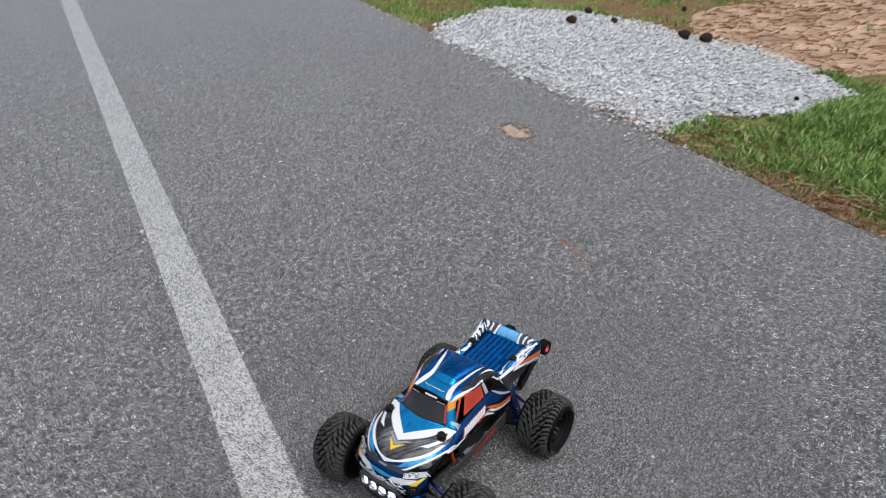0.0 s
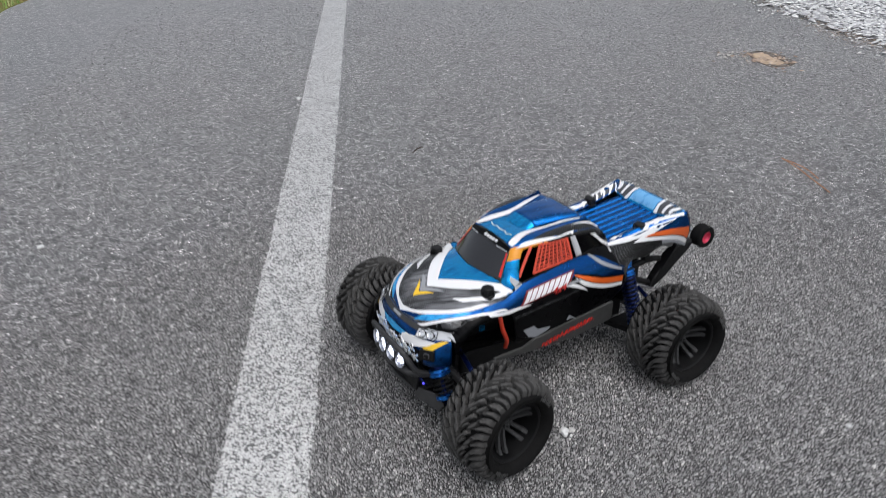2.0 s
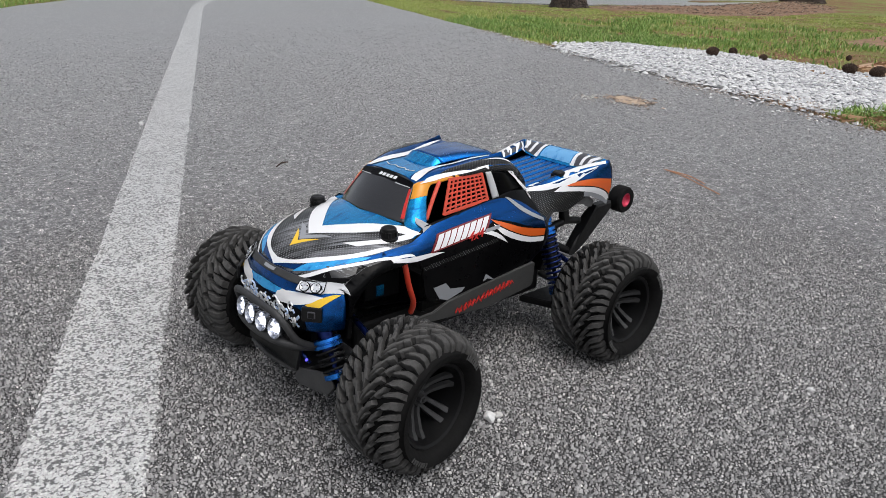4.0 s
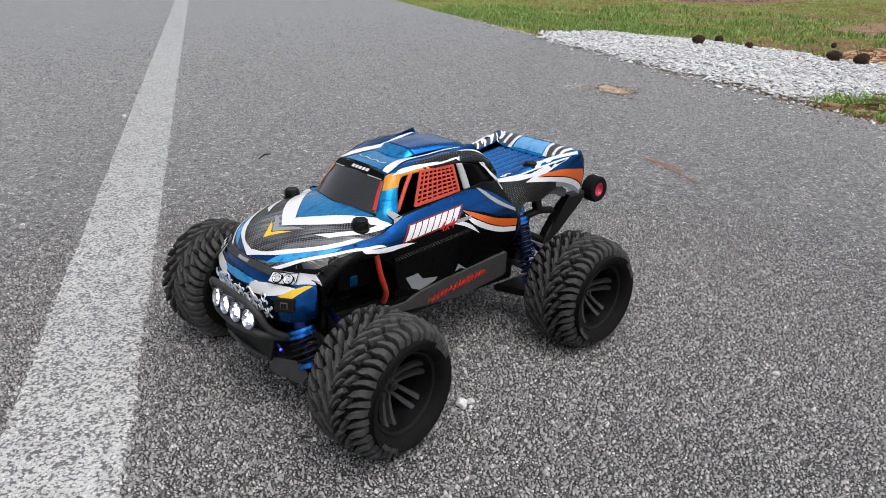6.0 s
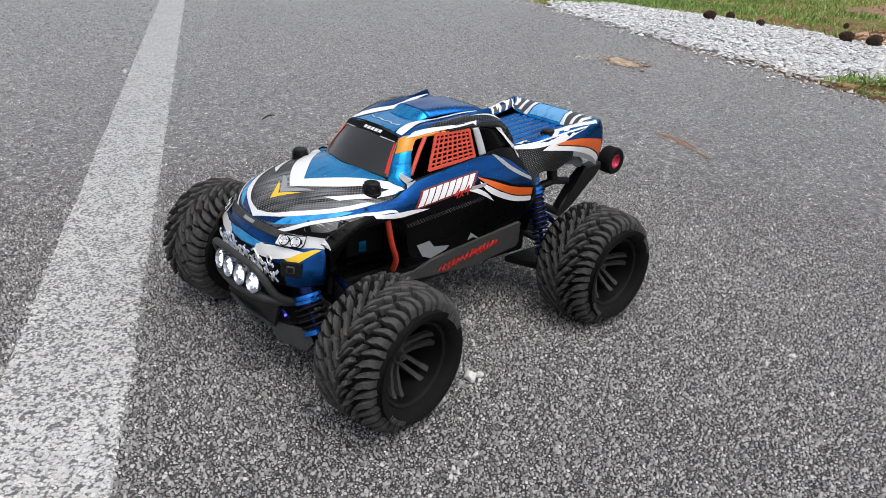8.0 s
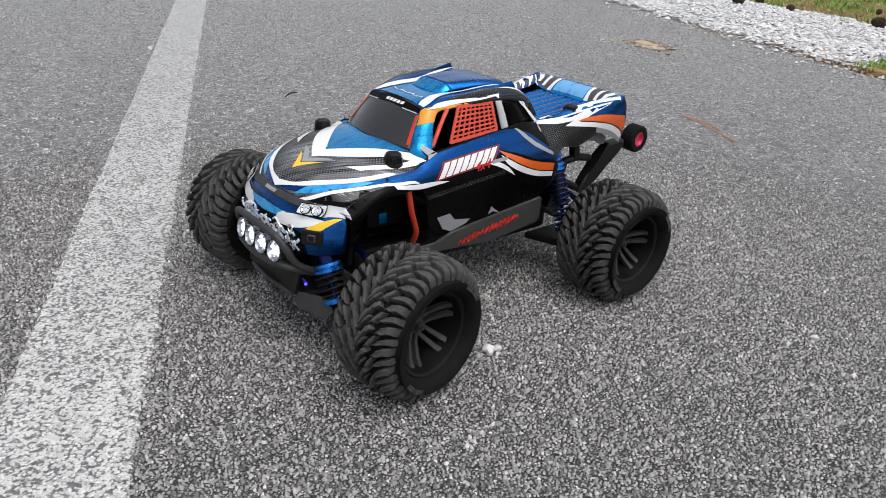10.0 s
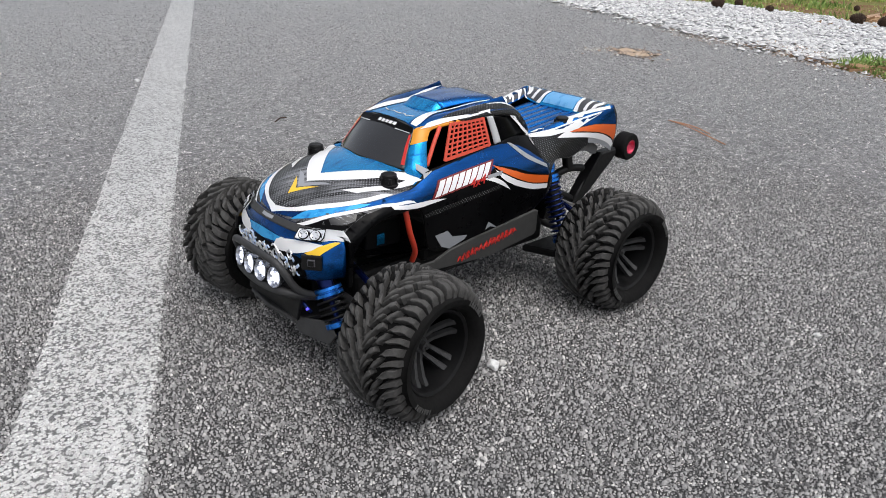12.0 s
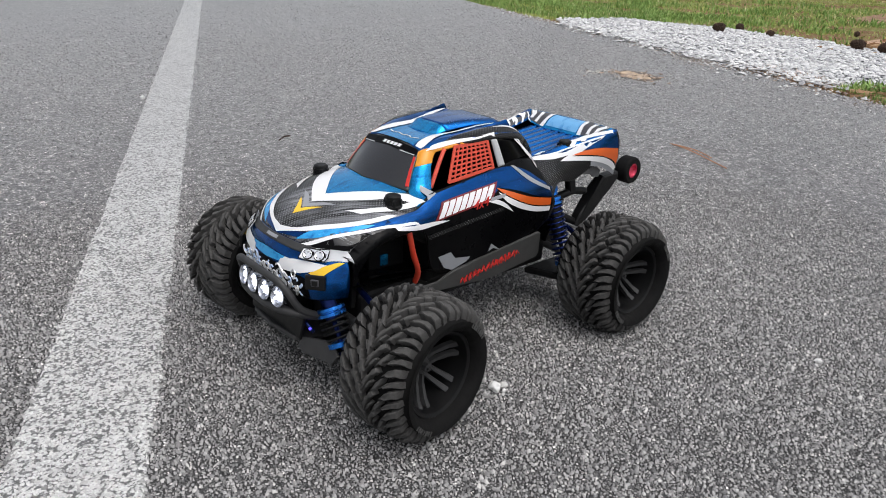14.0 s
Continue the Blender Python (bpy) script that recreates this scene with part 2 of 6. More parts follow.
TINTED = plain("smoked_window", (0.012, 0.012, 0.014), 0.10, 0.0, 0.2, 30, coat=0.55)
TRIM = plain("dusty_black_nylon", (0.030, 0.030, 0.031), 0.55, 0.0, 0.3, 90, relief=0.0002, spec=0.4)
# Pale grey puts the brace's lit top into the colour.
GUSSET_GREY = plain("lit_grey_nylon", (0.17, 0.17, 0.175), 0.6, 0.0, 0.25, 120, spec=0.3)
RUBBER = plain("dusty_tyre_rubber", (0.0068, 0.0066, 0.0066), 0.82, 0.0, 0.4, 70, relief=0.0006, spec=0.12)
# Scuffed lugs, also painted lighter than the carcass so the slits look shaded.
TREAD = plain("scuffed_lit_tread_rubber", (0.054, 0.0525, 0.051), 0.8, 0.0, 0.5, 55, relief=0.0005, spec=0.25)
PLASTIC = plain("black_plastic", (0.0050, 0.0050, 0.0054), 0.5, 0.0, 0.25, 90, relief=0.0002, spec=0.22)
PLATE = plain("grey_skirt_plastic", (0.037, 0.037, 0.036), 0.55, 0.0, 0.18, 60, relief=0.0002)
ANODISED = plain("blue_anodised_aluminium", (0.02, 0.16, 0.55), 0.28, 0.9, 0.15, 80)
DEEP_BLUE = plain("deep_blue_anodised_aluminium", (0.008, 0.020, 0.11), 0.3, 0.8, 0.15, 80)
STEEL = plain("spring_steel", (0.32, 0.32, 0.33), 0.35, 0.9, 0.15, 90)
CHROME = plain("chrome_reflector", (0.80, 0.81, 0.83), 0.3, 1.0, 0.06, 90)
NET_RED = plain("orange_red_net_plastic", (0.62, 0.078, 0.045), 0.5, 0.0, 0.12, 90)
TUBE_RED = plain("red_cable_sleeve", (0.48, 0.038, 0.016), 0.45, 0.0, 0.12, 90)
HUB_PINK = plain("anodised_red_hub", (0.62, 0.06, 0.12), 0.35, 0.5, 0.15, 90)
BOWL = plain("lamp_reflector", (0.48, 0.50, 0.56), 0.22, 0.9, 0.2, 300)
LED = glow("lit_led", (0.86, 0.89, 1.0), 1.6)
LED_BLUE = glow("lit_blue_led", (0.10, 0.08, 1.0), 1.2)


def stones(name, *stops):
    m = Nodes(name)
    tone = m.ramp(m.piece_random("island"), *stops)
    grain = m.ramp(m.noise(160, 4, 0.7), (0.3, 0.72), (0.7, 1.0))
    m.set(Base_Color=m.mix(1.0, tone, grain, "MULTIPLY"), Roughness=0.78, Specular_IOR_Level=0.45).bump(m.noise(220, 3), 0.002, 0.6)
    return m.mat


def bark(name):
    m = Nodes(name)
    crack = m.cells(22, "DISTANCE_TO_EDGE")
    tone = m.ramp(m.noise(14, 5, 0.7), (0.3, (0.030, 0.021, 0.016)), (0.7, (0.12, 0.088, 0.068)))
    m.set(Base_Color=m.mix(m.ramp(crack, (0.0, 0.0), (0.12, 1.0)), (0.02, 0.015, 0.012), tone), Roughness=0.95).bump(m.ramp(crack, (0.0, 0.0), (0.2, 1.0)), 0.04, 1.0)
    return m.mat


LIMESTONE = stones("pale_limestone", (0.0, (0.34, 0.34, 0.35)), (0.3, (0.52, 0.52, 0.53)), (0.75, (0.66, 0.66, 0.66)), (1.0, (0.78, 0.78, 0.77)))
PEBBLE = stones("loose_chippings", (0.0, (0.07, 0.07, 0.072)), (0.45, (0.22, 0.215, 0.21)), (0.85, (0.45, 0.44, 0.42)), (1.0, (0.72, 0.71, 0.69)))
CHIP = stones("asphalt_chip", (0.0, (0.135, 0.133, 0.133)), (0.25, (0.265, 0.260, 0.259)), (0.62, (0.365, 0.360, 0.355)), (0.92, (0.465, 0.457, 0.45)), (1.0, (0.68, 0.67, 0.65)))
GRIT_CHIP = stones("asphalt_grit", (0.0, (0.105, 0.103, 0.104)), (0.30, (0.228, 0.223, 0.222)), (0.65, (0.325, 0.319, 0.315)), (0.92, (0.42, 0.412, 0.405)), (1.0, (0.62, 0.61, 0.59)))
# Bitumen, kept dark to paint in the shade between the chips too.
BINDER = stones("bitumen_film", (0.0, (0.022, 0.022, 0.023)), (1.0, (0.080, 0.079, 0.080)))
PAINTED_CHIP = stones("painted_chip", (0.0, (0.22, 0.22, 0.218)), (0.25, (0.46, 0.458, 0.452)), (0.7, (0.68, 0.677, 0.667)), (1.0, (0.84, 0.835, 0.82)))
CLODS = stones("bark_chunks", (0.0, (0.05, 0.032, 0.022)), (0.6, (0.19, 0.118, 0.078)), (1.0, (0.42, 0.34, 0.26)))
CRUMBS = stones("pale_crumbs", (0.0, (0.24, 0.23, 0.22)), (1.0, (0.56, 0.54, 0.51)))
EDGE_DIRT = stones("edge_dirt", (0.0, (0.16, 0.135, 0.115)), (0.6, (0.34, 0.27, 0.215)), (1.0, (0.52, 0.47, 0.43)))
CLAY = stones("tan_clay", (0.0, (0.24, 0.17, 0.125)), (1.0, (0.46, 0.36, 0.285)))
QUARTZ = stones("pale_quartz", (0.0, (0.55, 0.55, 0.55)), (1.0, (0.72, 0.72, 0.71)))
SOIL = plain("bare_red_soil", (0.44, 0.30, 0.21), 0.95, 0.0, 0.5, 5, relief=0.004, spec=0.1, fine=120)
GRIT = plain("pale_grit", (0.46, 0.455, 0.45), 0.95, 0.0, 0.4, 30, relief=0.003, spec=0.1, fine=160)
MULCH = plain("brown_bark_mulch", (0.22, 0.14, 0.095), 0.95, 0.0, 0.6, 12, relief=0.01, spec=0.1, fine=60)
STAIN = plain("dark_dirt", (0.140, 0.118, 0.104), 0.95, 0.0, 0.5, 60, relief=0.001, spec=0.1, fine=220)
SOIL_BROWN = plain("brown_leaf_soil", (0.24, 0.155, 0.10), 0.95, 0.0, 0.5, 9, relief=0.004, spec=0.1, fine=120)
SAND = plain("tan_sandy_clod", (0.41, 0.315, 0.230), 0.95, 0.0, 0.35, 45, relief=0.0015, spec=0.1, fine=300)
TURF = leafy("grass_blades", (0.095, 0.185, 0.038), (0.230, 0.355, 0.092), (0.52, 0.50, 0.26))
DRY = leafy("dry_verge_grass", (0.18, 0.240, 0.056), (0.37, 0.43, 0.125), (0.60, 0.54, 0.30))
STRAW = leafy("pine_straw", (0.20, 0.115, 0.06), (0.40, 0.245, 0.14), (0.56, 0.42, 0.26))
TAN_NEEDLE = plain("tan_needle", (0.40, 0.20, 0.11), 0.7, 0.0, 0.3, 90)
CONE = plain("dark_cone_scales", (0.062, 0.041, 0.031), 0.9, 0.0, 0.5, 60, relief=0.001, spec=0.1)
BARK = bark("furrowed_pine_bark")
NEEDLES = leafy("pine_needles", (0.022, 0.045, 0.014), (0.045, 0.080, 0.025), (0.085, 0.095, 0.035))


# ---------------------------------------------------------------- building helpers
def link_mesh(name, bm, material, parent=None, label="", smooth=True):
    mesh = bpy.data.meshes.new(name)
    bm.to_mesh(mesh)
    bm.free()
    mesh.materials.append(material)
    if smooth:
        mesh.shade_smooth()
    ob = new(name, mesh)
    if parent:
        ob.parent = parent
    if label:
        ob["label"] = label
    return ob


def part(name, bm, material, parent, label="", smooth=False):
    return link_mesh(name, bm, material, parent, label, smooth)


def sharp(ob, degrees=35):
    """Keeps hard edges hard on a smooth mesh."""
    ob.data.shade_smooth()
    ob.data.set_sharp_from_angle(angle=radians(degrees))
    return ob


def spline(points, per):
    """A smooth row through the points, with per steps to each stretch."""
    pts = [Vector(p) for p in points]
    out = []
    for i in range(len(pts) - 1):
        a, b = pts[max(i - 1, 0)], pts[i]
        c, d = pts[i + 1], pts[min(i + 2, len(pts) - 1)]
        for k in range(per):
            t = k / per
            out.append(0.5 * (2 * b + (c - a) * t + (2 * a - 5 * b + 4 * c - d) * t * t + (3 * b - a - 3 * c + d) * t ** 3))
    out.append(pts[-1])
    return out


def grid_bm(rows):
    bm = bmesh.new()
    made = [[bm.verts.new(p) for p in row] for row in rows]
    for r0, r1 in zip(made, made[1:]):
        for i in range(len(r0) - 1):
            quad = []
            for v in (r0[i], r0[i + 1], r1[i + 1], r1[i]):
                if v not in quad:
                    quad.append(v)
            bm.faces.new(quad)
    return bm


def surface(rows, per=4):
    """A smooth surface through rows of control points."""
    rows = [spline(r, per) for r in rows]
    columns = [spline(c, per) for c in zip(*rows)]
    return [list(r) for r in zip(*columns)]


def shell(name, rows, material, parent, label="", per=4, thick=0.0012, both=False):
    """A sheet of moulded plastic through control rows. both: the rows are one half, mirrored in y=0."""
    if both:
        rows = [[(x, -y, z) for x, y, z in reversed(r)] + list(r)[1:] for r in rows]
    bm = grid_bm(surface(rows, per))
    bmesh.ops.recalc_face_normals(bm, faces=bm.faces)
    ob = part(name, bm, material, parent, label, True)
    if thick:
        mod = ob.modifiers.new("thickness", "SOLIDIFY")
        mod.thickness, mod.offset = thick, 0
    return ob


def mirrored(rows):
    return [[(x, -y, z) for x, y, z in r] for r in rows]


def slab(size, bevel=0.001, m=Matrix(), segments=2, bm=None):
    """A box of that size with rounded edges."""
    bm = bm or bmesh.new()
    new_verts = bmesh.ops.create_cube(bm, size=1.0)["verts"]
    bmesh.ops.scale(bm, vec=size, verts=new_verts)
    if bevel:
        edges = list({e for v in new_verts for e in v.link_edges})
        got = bmesh.ops.bevel(bm, geom=edges, offset=bevel, segments=segments, affect="EDGES", profile=0.5)
        new_verts = list({v for f in got["faces"] for v in f.verts} | {v for v in new_verts if v.is_valid})
    bmesh.ops.transform(bm, matrix=m, verts=new_verts)
    return bm


def lathe(profile, steps=24, m=Matrix(), bm=None, closed=False):
    """Turns (radius, height) pairs round z."""
    bm = bm or bmesh.new()
    rings = []
    for r, h in profile:
        if r < 1e-6:
            rings.append([bm.verts.new(m @ Vector((0, 0, h)))])
        else:
            rings.append([bm.verts.new(m @ Vector((r * math.cos(2 * math.pi * k / steps), r * math.sin(2 * math.pi * k / steps), h))) for k in range(steps)])
    pairs = list(zip(rings, rings[1:])) + ([(rings[-1], rings[0])] if closed else [])
    for a, b in pairs:
        for k in range(steps):
            quad = []
            for v in (a[k % len(a)], a[(k + 1) % len(a)], b[(k + 1) % len(b)], b[k % len(b)]):
                if v not in quad:
                    quad.append(v)
            if len(quad) > 2:
                bm.faces.new(quad)
    return bm


def rod(a, b, radius, steps=12, bm=None, end=None):
    """A round bar from a to b, with slightly rounded ends."""
    a, b = Vector(a), Vector(b)
    length = (b - a).length
    end = radius if end is None else end
    m = Matrix.Translation(a) @ (b - a).to_track_quat("Z", "Y").to_matrix().to_4x4()
    s = min(radius, end) * 0.25
    return lathe([(0, 0), (radius - s, 0), (radius, s), (end, length - s), (end - s, length), (0, length)], steps, m, bm)


def pipe(points, radius, per=6, steps=10, bm=None):
    """A bent tube through the points."""
    bm = bm or bmesh.new()
    line = spline(points, per)
    rings, side = [], None
    for i, p in enumerate(line):
        ahead = (line[min(i + 1, len(line) - 1)] - line[max(i - 1, 0)]).normalized()
        side = (side - ahead * side.dot(ahead)).normalized() if side else ahead.orthogonal().normalized()
        up = ahead.cross(side)
        rings.append([bm.verts.new(p + radius * (math.cos(2 * math.pi * k / steps) * side + math.sin(2 * math.pi * k / steps) * up)) for k in range(steps)])
    for a, b in zip(rings, rings[1:]):
        for k in range(steps):
            bm.faces.new((a[k], a[(k + 1) % steps], b[(k + 1) % steps], b[k]))
    bm.faces.new(list(reversed(rings[0])))
    bm.faces.new(rings[-1])
    return bm


def plate(outline, thick, m=Matrix(), bevel=0.0006, bm=None):
    """A flat plate: the (x, y) outline, thick along z from 0, with its rim rounded."""
    bm = bm or bmesh.new()
    low = [bm.verts.new(m @ Vector((x, y, 0))) for x, y in outline]
    top = [bm.verts.new(m @ Vector((x, y, thick))) for x, y in outline]
    n = len(outline)
    bm.faces.new(list(reversed(low)))
    bm.faces.new(top)
    for k in range(n):
        bm.faces.new((low[k], low[(k + 1) % n], top[(k + 1) % n], top[k]))
    if bevel:
        edges = [e for e in bm.edges if (e.verts[0] in top) == (e.verts[1] in top)]
        bmesh.ops.bevel(bm, geom=edges, offset=bevel, segments=1, affect="EDGES")
    bmesh.ops.recalc_face_normals(bm, faces=bm.faces)
    return bm


# ---------------------------------------------------------------- the setting: road, verge, line
def line_x(y):
    bend = 0.045 * (max(y, -7.2) + 5.3) ** 2 if y < -5.3 else 0
    return 0.370 + 0.463 * y - bend - (0.17 * (-7.2 - y) if y < -7.2 else 0)


def edge_right(y):
    bend = 0.02 * (max(y, -14) + 6) ** 2 if y < -6 else 0
    return -1.70 + 0.455 * y - bend - (0.2 * (-14 - y) if y < -14 else 0)


def edge_left(y):
    return line_x(y) + 1.65 - (0.16 * min(2.5, -5.0 - y) if y < -5.0 else 0)


def on_road(x, y):
    return edge_right(y) < x < edge_left(y)


def verge_z(x, y):
    """Height of the ground beside the road."""
    far = min(1.0, max(0.0, (edge_right(y) - x) / 6)) if x < edge_right(y) else 0
    drop = 0.05 * min(1.6, max(0.0, edge_right(y) - x)) if x < edge_right(y) else 0
    return -0.012 - drop + 0.018 * noise.noise((x * 1.7, y * 1.7, 0)) * (0.4 + far) + 0.07 * far * noise.noise((x * 0.3, y * 0.3, 3))


def spaced(lo, hi, fine, reach):
    """Grid lines: fine between lo and hi, widening outwards to the reach."""
    inner = list(np.arange(lo, hi + 1e-6, fine))
    step, below, above = fine, [], []
    at = fine
    while at < reach:
        below.append(lo - at)
        above.append(hi + at)
        step *= 1.35
        at += step
    return [*reversed(below), *inner, *above]


def build_ground():
    xs, ys = spaced(-7, 3, 0.16, 900), spaced(-9, 3, 0.16, 900)
    rows = [[(x, y, -0.055 if on_road(x, y) else verge_z(x, y)) for x in xs] for y in ys]
    return tagged(link_mesh("ground", grid_bm(rows), EARTH), "thin grassy verge of brown soil and pine straw", "ground", kind="structure")


def build_road():
    ys = sorted({round(float(v), 3) for v in [*np.arange(-12, 6, 0.05), *np.arange(-80, -12, 2.0), *np.arange(6, 80, 2.0)]})
    bm = bmesh.new()
    rings = []
    for y in ys:
        ra, rb = edge_right(y), edge_left(y)
        ra += 0.035 * noise.noise((y * 2.2, 1, 0)) + 0.015 * noise.noise((y * 11, 2, 0))
        rb += 0.035 * noise.noise((y * 2.2, 5, 0)) + 0.015 * noise.noise((y * 11, 6, 0))
        rings.append([bm.verts.new(p) for p in ((ra - 0.02, y, -0.06), (ra, y, -0.012), (ra + 0.03, y, 0), (rb - 0.03, y, 0), (rb, y, -0.012), (rb + 0.02, y, -0.06))])
    for a, b in zip(rings, rings[1:]):
        for k in range(5):
            bm.faces.new((a[k], a[k + 1], b[k + 1], b[k]))
    return tagged(link_mesh("road", bm, ASPHALT, smooth=False), "coarse grey asphalt lane with pale chippings", "road", kind="structure")


def build_line():
    """The white edge line: a thin worn coat of paint, its edges following the chippings."""
    ys = sorted({round(float(v), 4) for v in [*np.arange(-2.5, 1.2, 0.006), *np.arange(-9, -2.5, 0.03), *np.arange(-70, -9, 0.5), *np.arange(1.2, 40, 0.4)]})
    bm = bmesh.new()
    rings = []
    for y in ys:
        x = line_x(y)
        a = -0.056 + 0.0022 * noise.noise((y * 90, 0, 0)) + 0.003 * noise.noise((y * 9, 0, 0))
        b = 0.056 + 0.0022 * noise.noise((y * 90, 7, 0)) + 0.003 * noise.noise((y * 9, 7, 0))
        rings.append([bm.verts.new((x + a * 1.0, y, 0.0004)), bm.verts.new((x + a + 0.002, y, 0.0016)), bm.verts.new((x + b - 0.002, y, 0.0016)), bm.verts.new((x + b, y, 0.0004))])
    for a, b in zip(rings, rings[1:]):
        for k in range(3):
            bm.faces.new((a[k], a[k + 1], b[k + 1], b[k]))
    return tagged(link_mesh("road_line", bm, LINE_PAINT, smooth=False), "worn white painted edge line on the asphalt", "road line", kind="structure")


def build_chippings(name, material, spots, label, category, rise):
    """Stone chips standing proud of the binder: irregular blocks with a slanting top, at (x, y, size) each."""
    dice = np.random.default_rng(len(name))
    x, y, size = spots
    n = len(x)
    turn = dice.uniform(0, 6.283, n)[:, None] + np.array([0.0, 1.57, 3.14, 4.71]) + dice.uniform(-0.45, 0.45, (n, 4))
    reach = size[:, None] * dice.uniform(0.62, 1.15, (n, 4))
    cx, cy = np.cos(turn) * reach, np.sin(turn) * reach
    top = size * dice.uniform(rise[0], rise[1], n)
    tilt, lean = dice.uniform(-0.9, 0.9, n)[:, None], dice.uniform(-0.9, 0.9, n)[:, None]
    shrink = dice.uniform(0.60, 0.95, (n, 4))
    co = np.empty((n, 8, 3), np.float32)
    co[:, :4, 0], co[:, :4, 1], co[:, :4, 2] = x[:, None] + cx, y[:, None] + cy, -0.001
    co[:, 4:, 0], co[:, 4:, 1] = x[:, None] + cx * shrink, y[:, None] + cy * shrink
    co[:, 4:, 2] = np.maximum(0.0004, top[:, None] + tilt * cx * shrink + lean * cy * shrink)
    quads = np.array([(4, 5, 6, 7), (0, 1, 5, 4), (1, 2, 6, 5), (2, 3, 7, 6), (3, 0, 4, 7)], np.int32)
    loops = (np.arange(n, dtype=np.int32)[:, None, None] * 8 + quads).ravel()
    mesh = bpy.data.meshes.new(name)
    mesh.vertices.add(n * 8)
    mesh.vertices.foreach_set("co", co.ravel())
    mesh.loops.add(len(loops))
    mesh.loops.foreach_set("vertex_index", loops)
    mesh.polygons.add(n * 5)
    mesh.polygons.foreach_set("loop_start", np.arange(0, n * 20, 4, dtype=np.int32))
    mesh.update(calc_edges=True)
    mesh.materials.append(material)
    return tagged(new(name, mesh), label, category, kind="stuff")


def build_binder(name, material, spots, label):
    """The film of bitumen in which the chips sit: small ragged patches, one round each chip."""
    dice = np.random.default_rng(21)
    x, y, _ = spots
    n = len(x)
    turn = dice.uniform(0, 6.283, n)[:, None] + np.array([0.0, 2.1, 4.2])
    reach = dice.uniform(0.0023, 0.0032, (n, 3))
    co = np.empty((n, 3, 3), np.float32)
    co[:, :, 0], co[:, :, 1] = x[:, None] + np.cos(turn) * reach, y[:, None] + np.sin(turn) * reach
    co[:, :, 2] = dice.uniform(0.0002, 0.0005, n)[:, None]
    mesh = bpy.data.meshes.new(name)
    mesh.vertices.add(n * 3)
    mesh.vertices.foreach_set("co", co.ravel())
    mesh.loops.add(n * 3)
    mesh.loops.foreach_set("vertex_index", np.arange(n * 3, dtype=np.int32))
    mesh.polygons.add(n)
    mesh.polygons.foreach_set("loop_start", np.arange(0, n * 3, 3, dtype=np.int32))
    mesh.update(calc_edges=True)
    mesh.materials.append(material)
    return tagged(new(name, mesh), label, "asphalt", kind="stuff")


def build_grit(name, material, spots, label, category):
    """Coarser chips further along the road: three-sided points standing out of the binder, at (x, y, size) each."""
    dice = np.random.default_rng(len(name) + 5)
    x, y, size = spots
    n = len(x)
    turn = dice.uniform(0, 6.283, n)[:, None] + np.array([0.0, 2.1, 4.2]) + dice.uniform(-0.4, 0.4, (n, 3))
    reach = size[:, None] * dice.uniform(0.7, 1.2, (n, 3))
    co = np.empty((n, 4, 3), np.float32)
    co[:, :3, 0], co[:, :3, 1], co[:, :3, 2] = x[:, None] + np.cos(turn) * reach, y[:, None] + np.sin(turn) * reach, -0.0005
    co[:, 3, 0], co[:, 3, 1] = x + dice.uniform(-0.4, 0.4, n) * size, y + dice.uniform(-0.4, 0.4, n) * size
    co[:, 3, 2] = size * dice.uniform(0.45, 0.95, n)
    loops = (np.arange(n, dtype=np.int32)[:, None, None] * 4 + np.array([(0, 1, 3), (1, 2, 3), (2, 0, 3)], np.int32)).ravel()
    mesh = bpy.data.meshes.new(name)
    mesh.vertices.add(n * 4)
    mesh.vertices.foreach_set("co", co.ravel())
    mesh.loops.add(len(loops))
    mesh.loops.foreach_set("vertex_index", loops)
    mesh.polygons.add(n * 3)
    mesh.polygons.foreach_set("loop_start", np.arange(0, n * 9, 3, dtype=np.int32))
    mesh.update(calc_edges=True)
    mesh.materials.append(material)
    return tagged(new(name, mesh), label, category, kind="stuff")


def grit_spots():
    """Chips over the lane beyond the truck, fewer and larger with the distance."""
    dice = np.random.default_rng(17)
    n = 560000
    x, y = dice.uniform(-3.4, 1.1, n), 0.5 - 4.3 * dice.uniform(0, 1, n) ** 1.25
    near = np.hypot((x - 0.10) / 0.88, (y - 0.09) / 0.72)
    away = np.hypot(x - 0.1, y - 0.1)
    keep = (dice.uniform(0, 1, n) < np.clip((near - 0.5) / 0.4, 0, 1) * np.clip(1.05 - 0.30 * away, 0.12, 1.0) * np.clip((y + 3.8) / 2.2, 0, 1) * 0.75) & (x > -1.66 + 0.455 * y) & (x < 0.37 + 0.463 * y + 0.9)
    x, y, away = x[keep], y[keep], away[keep]
    return x, y, (0.0017 + 0.0009 * away) * dice.uniform(0.7, 1.3, len(x))


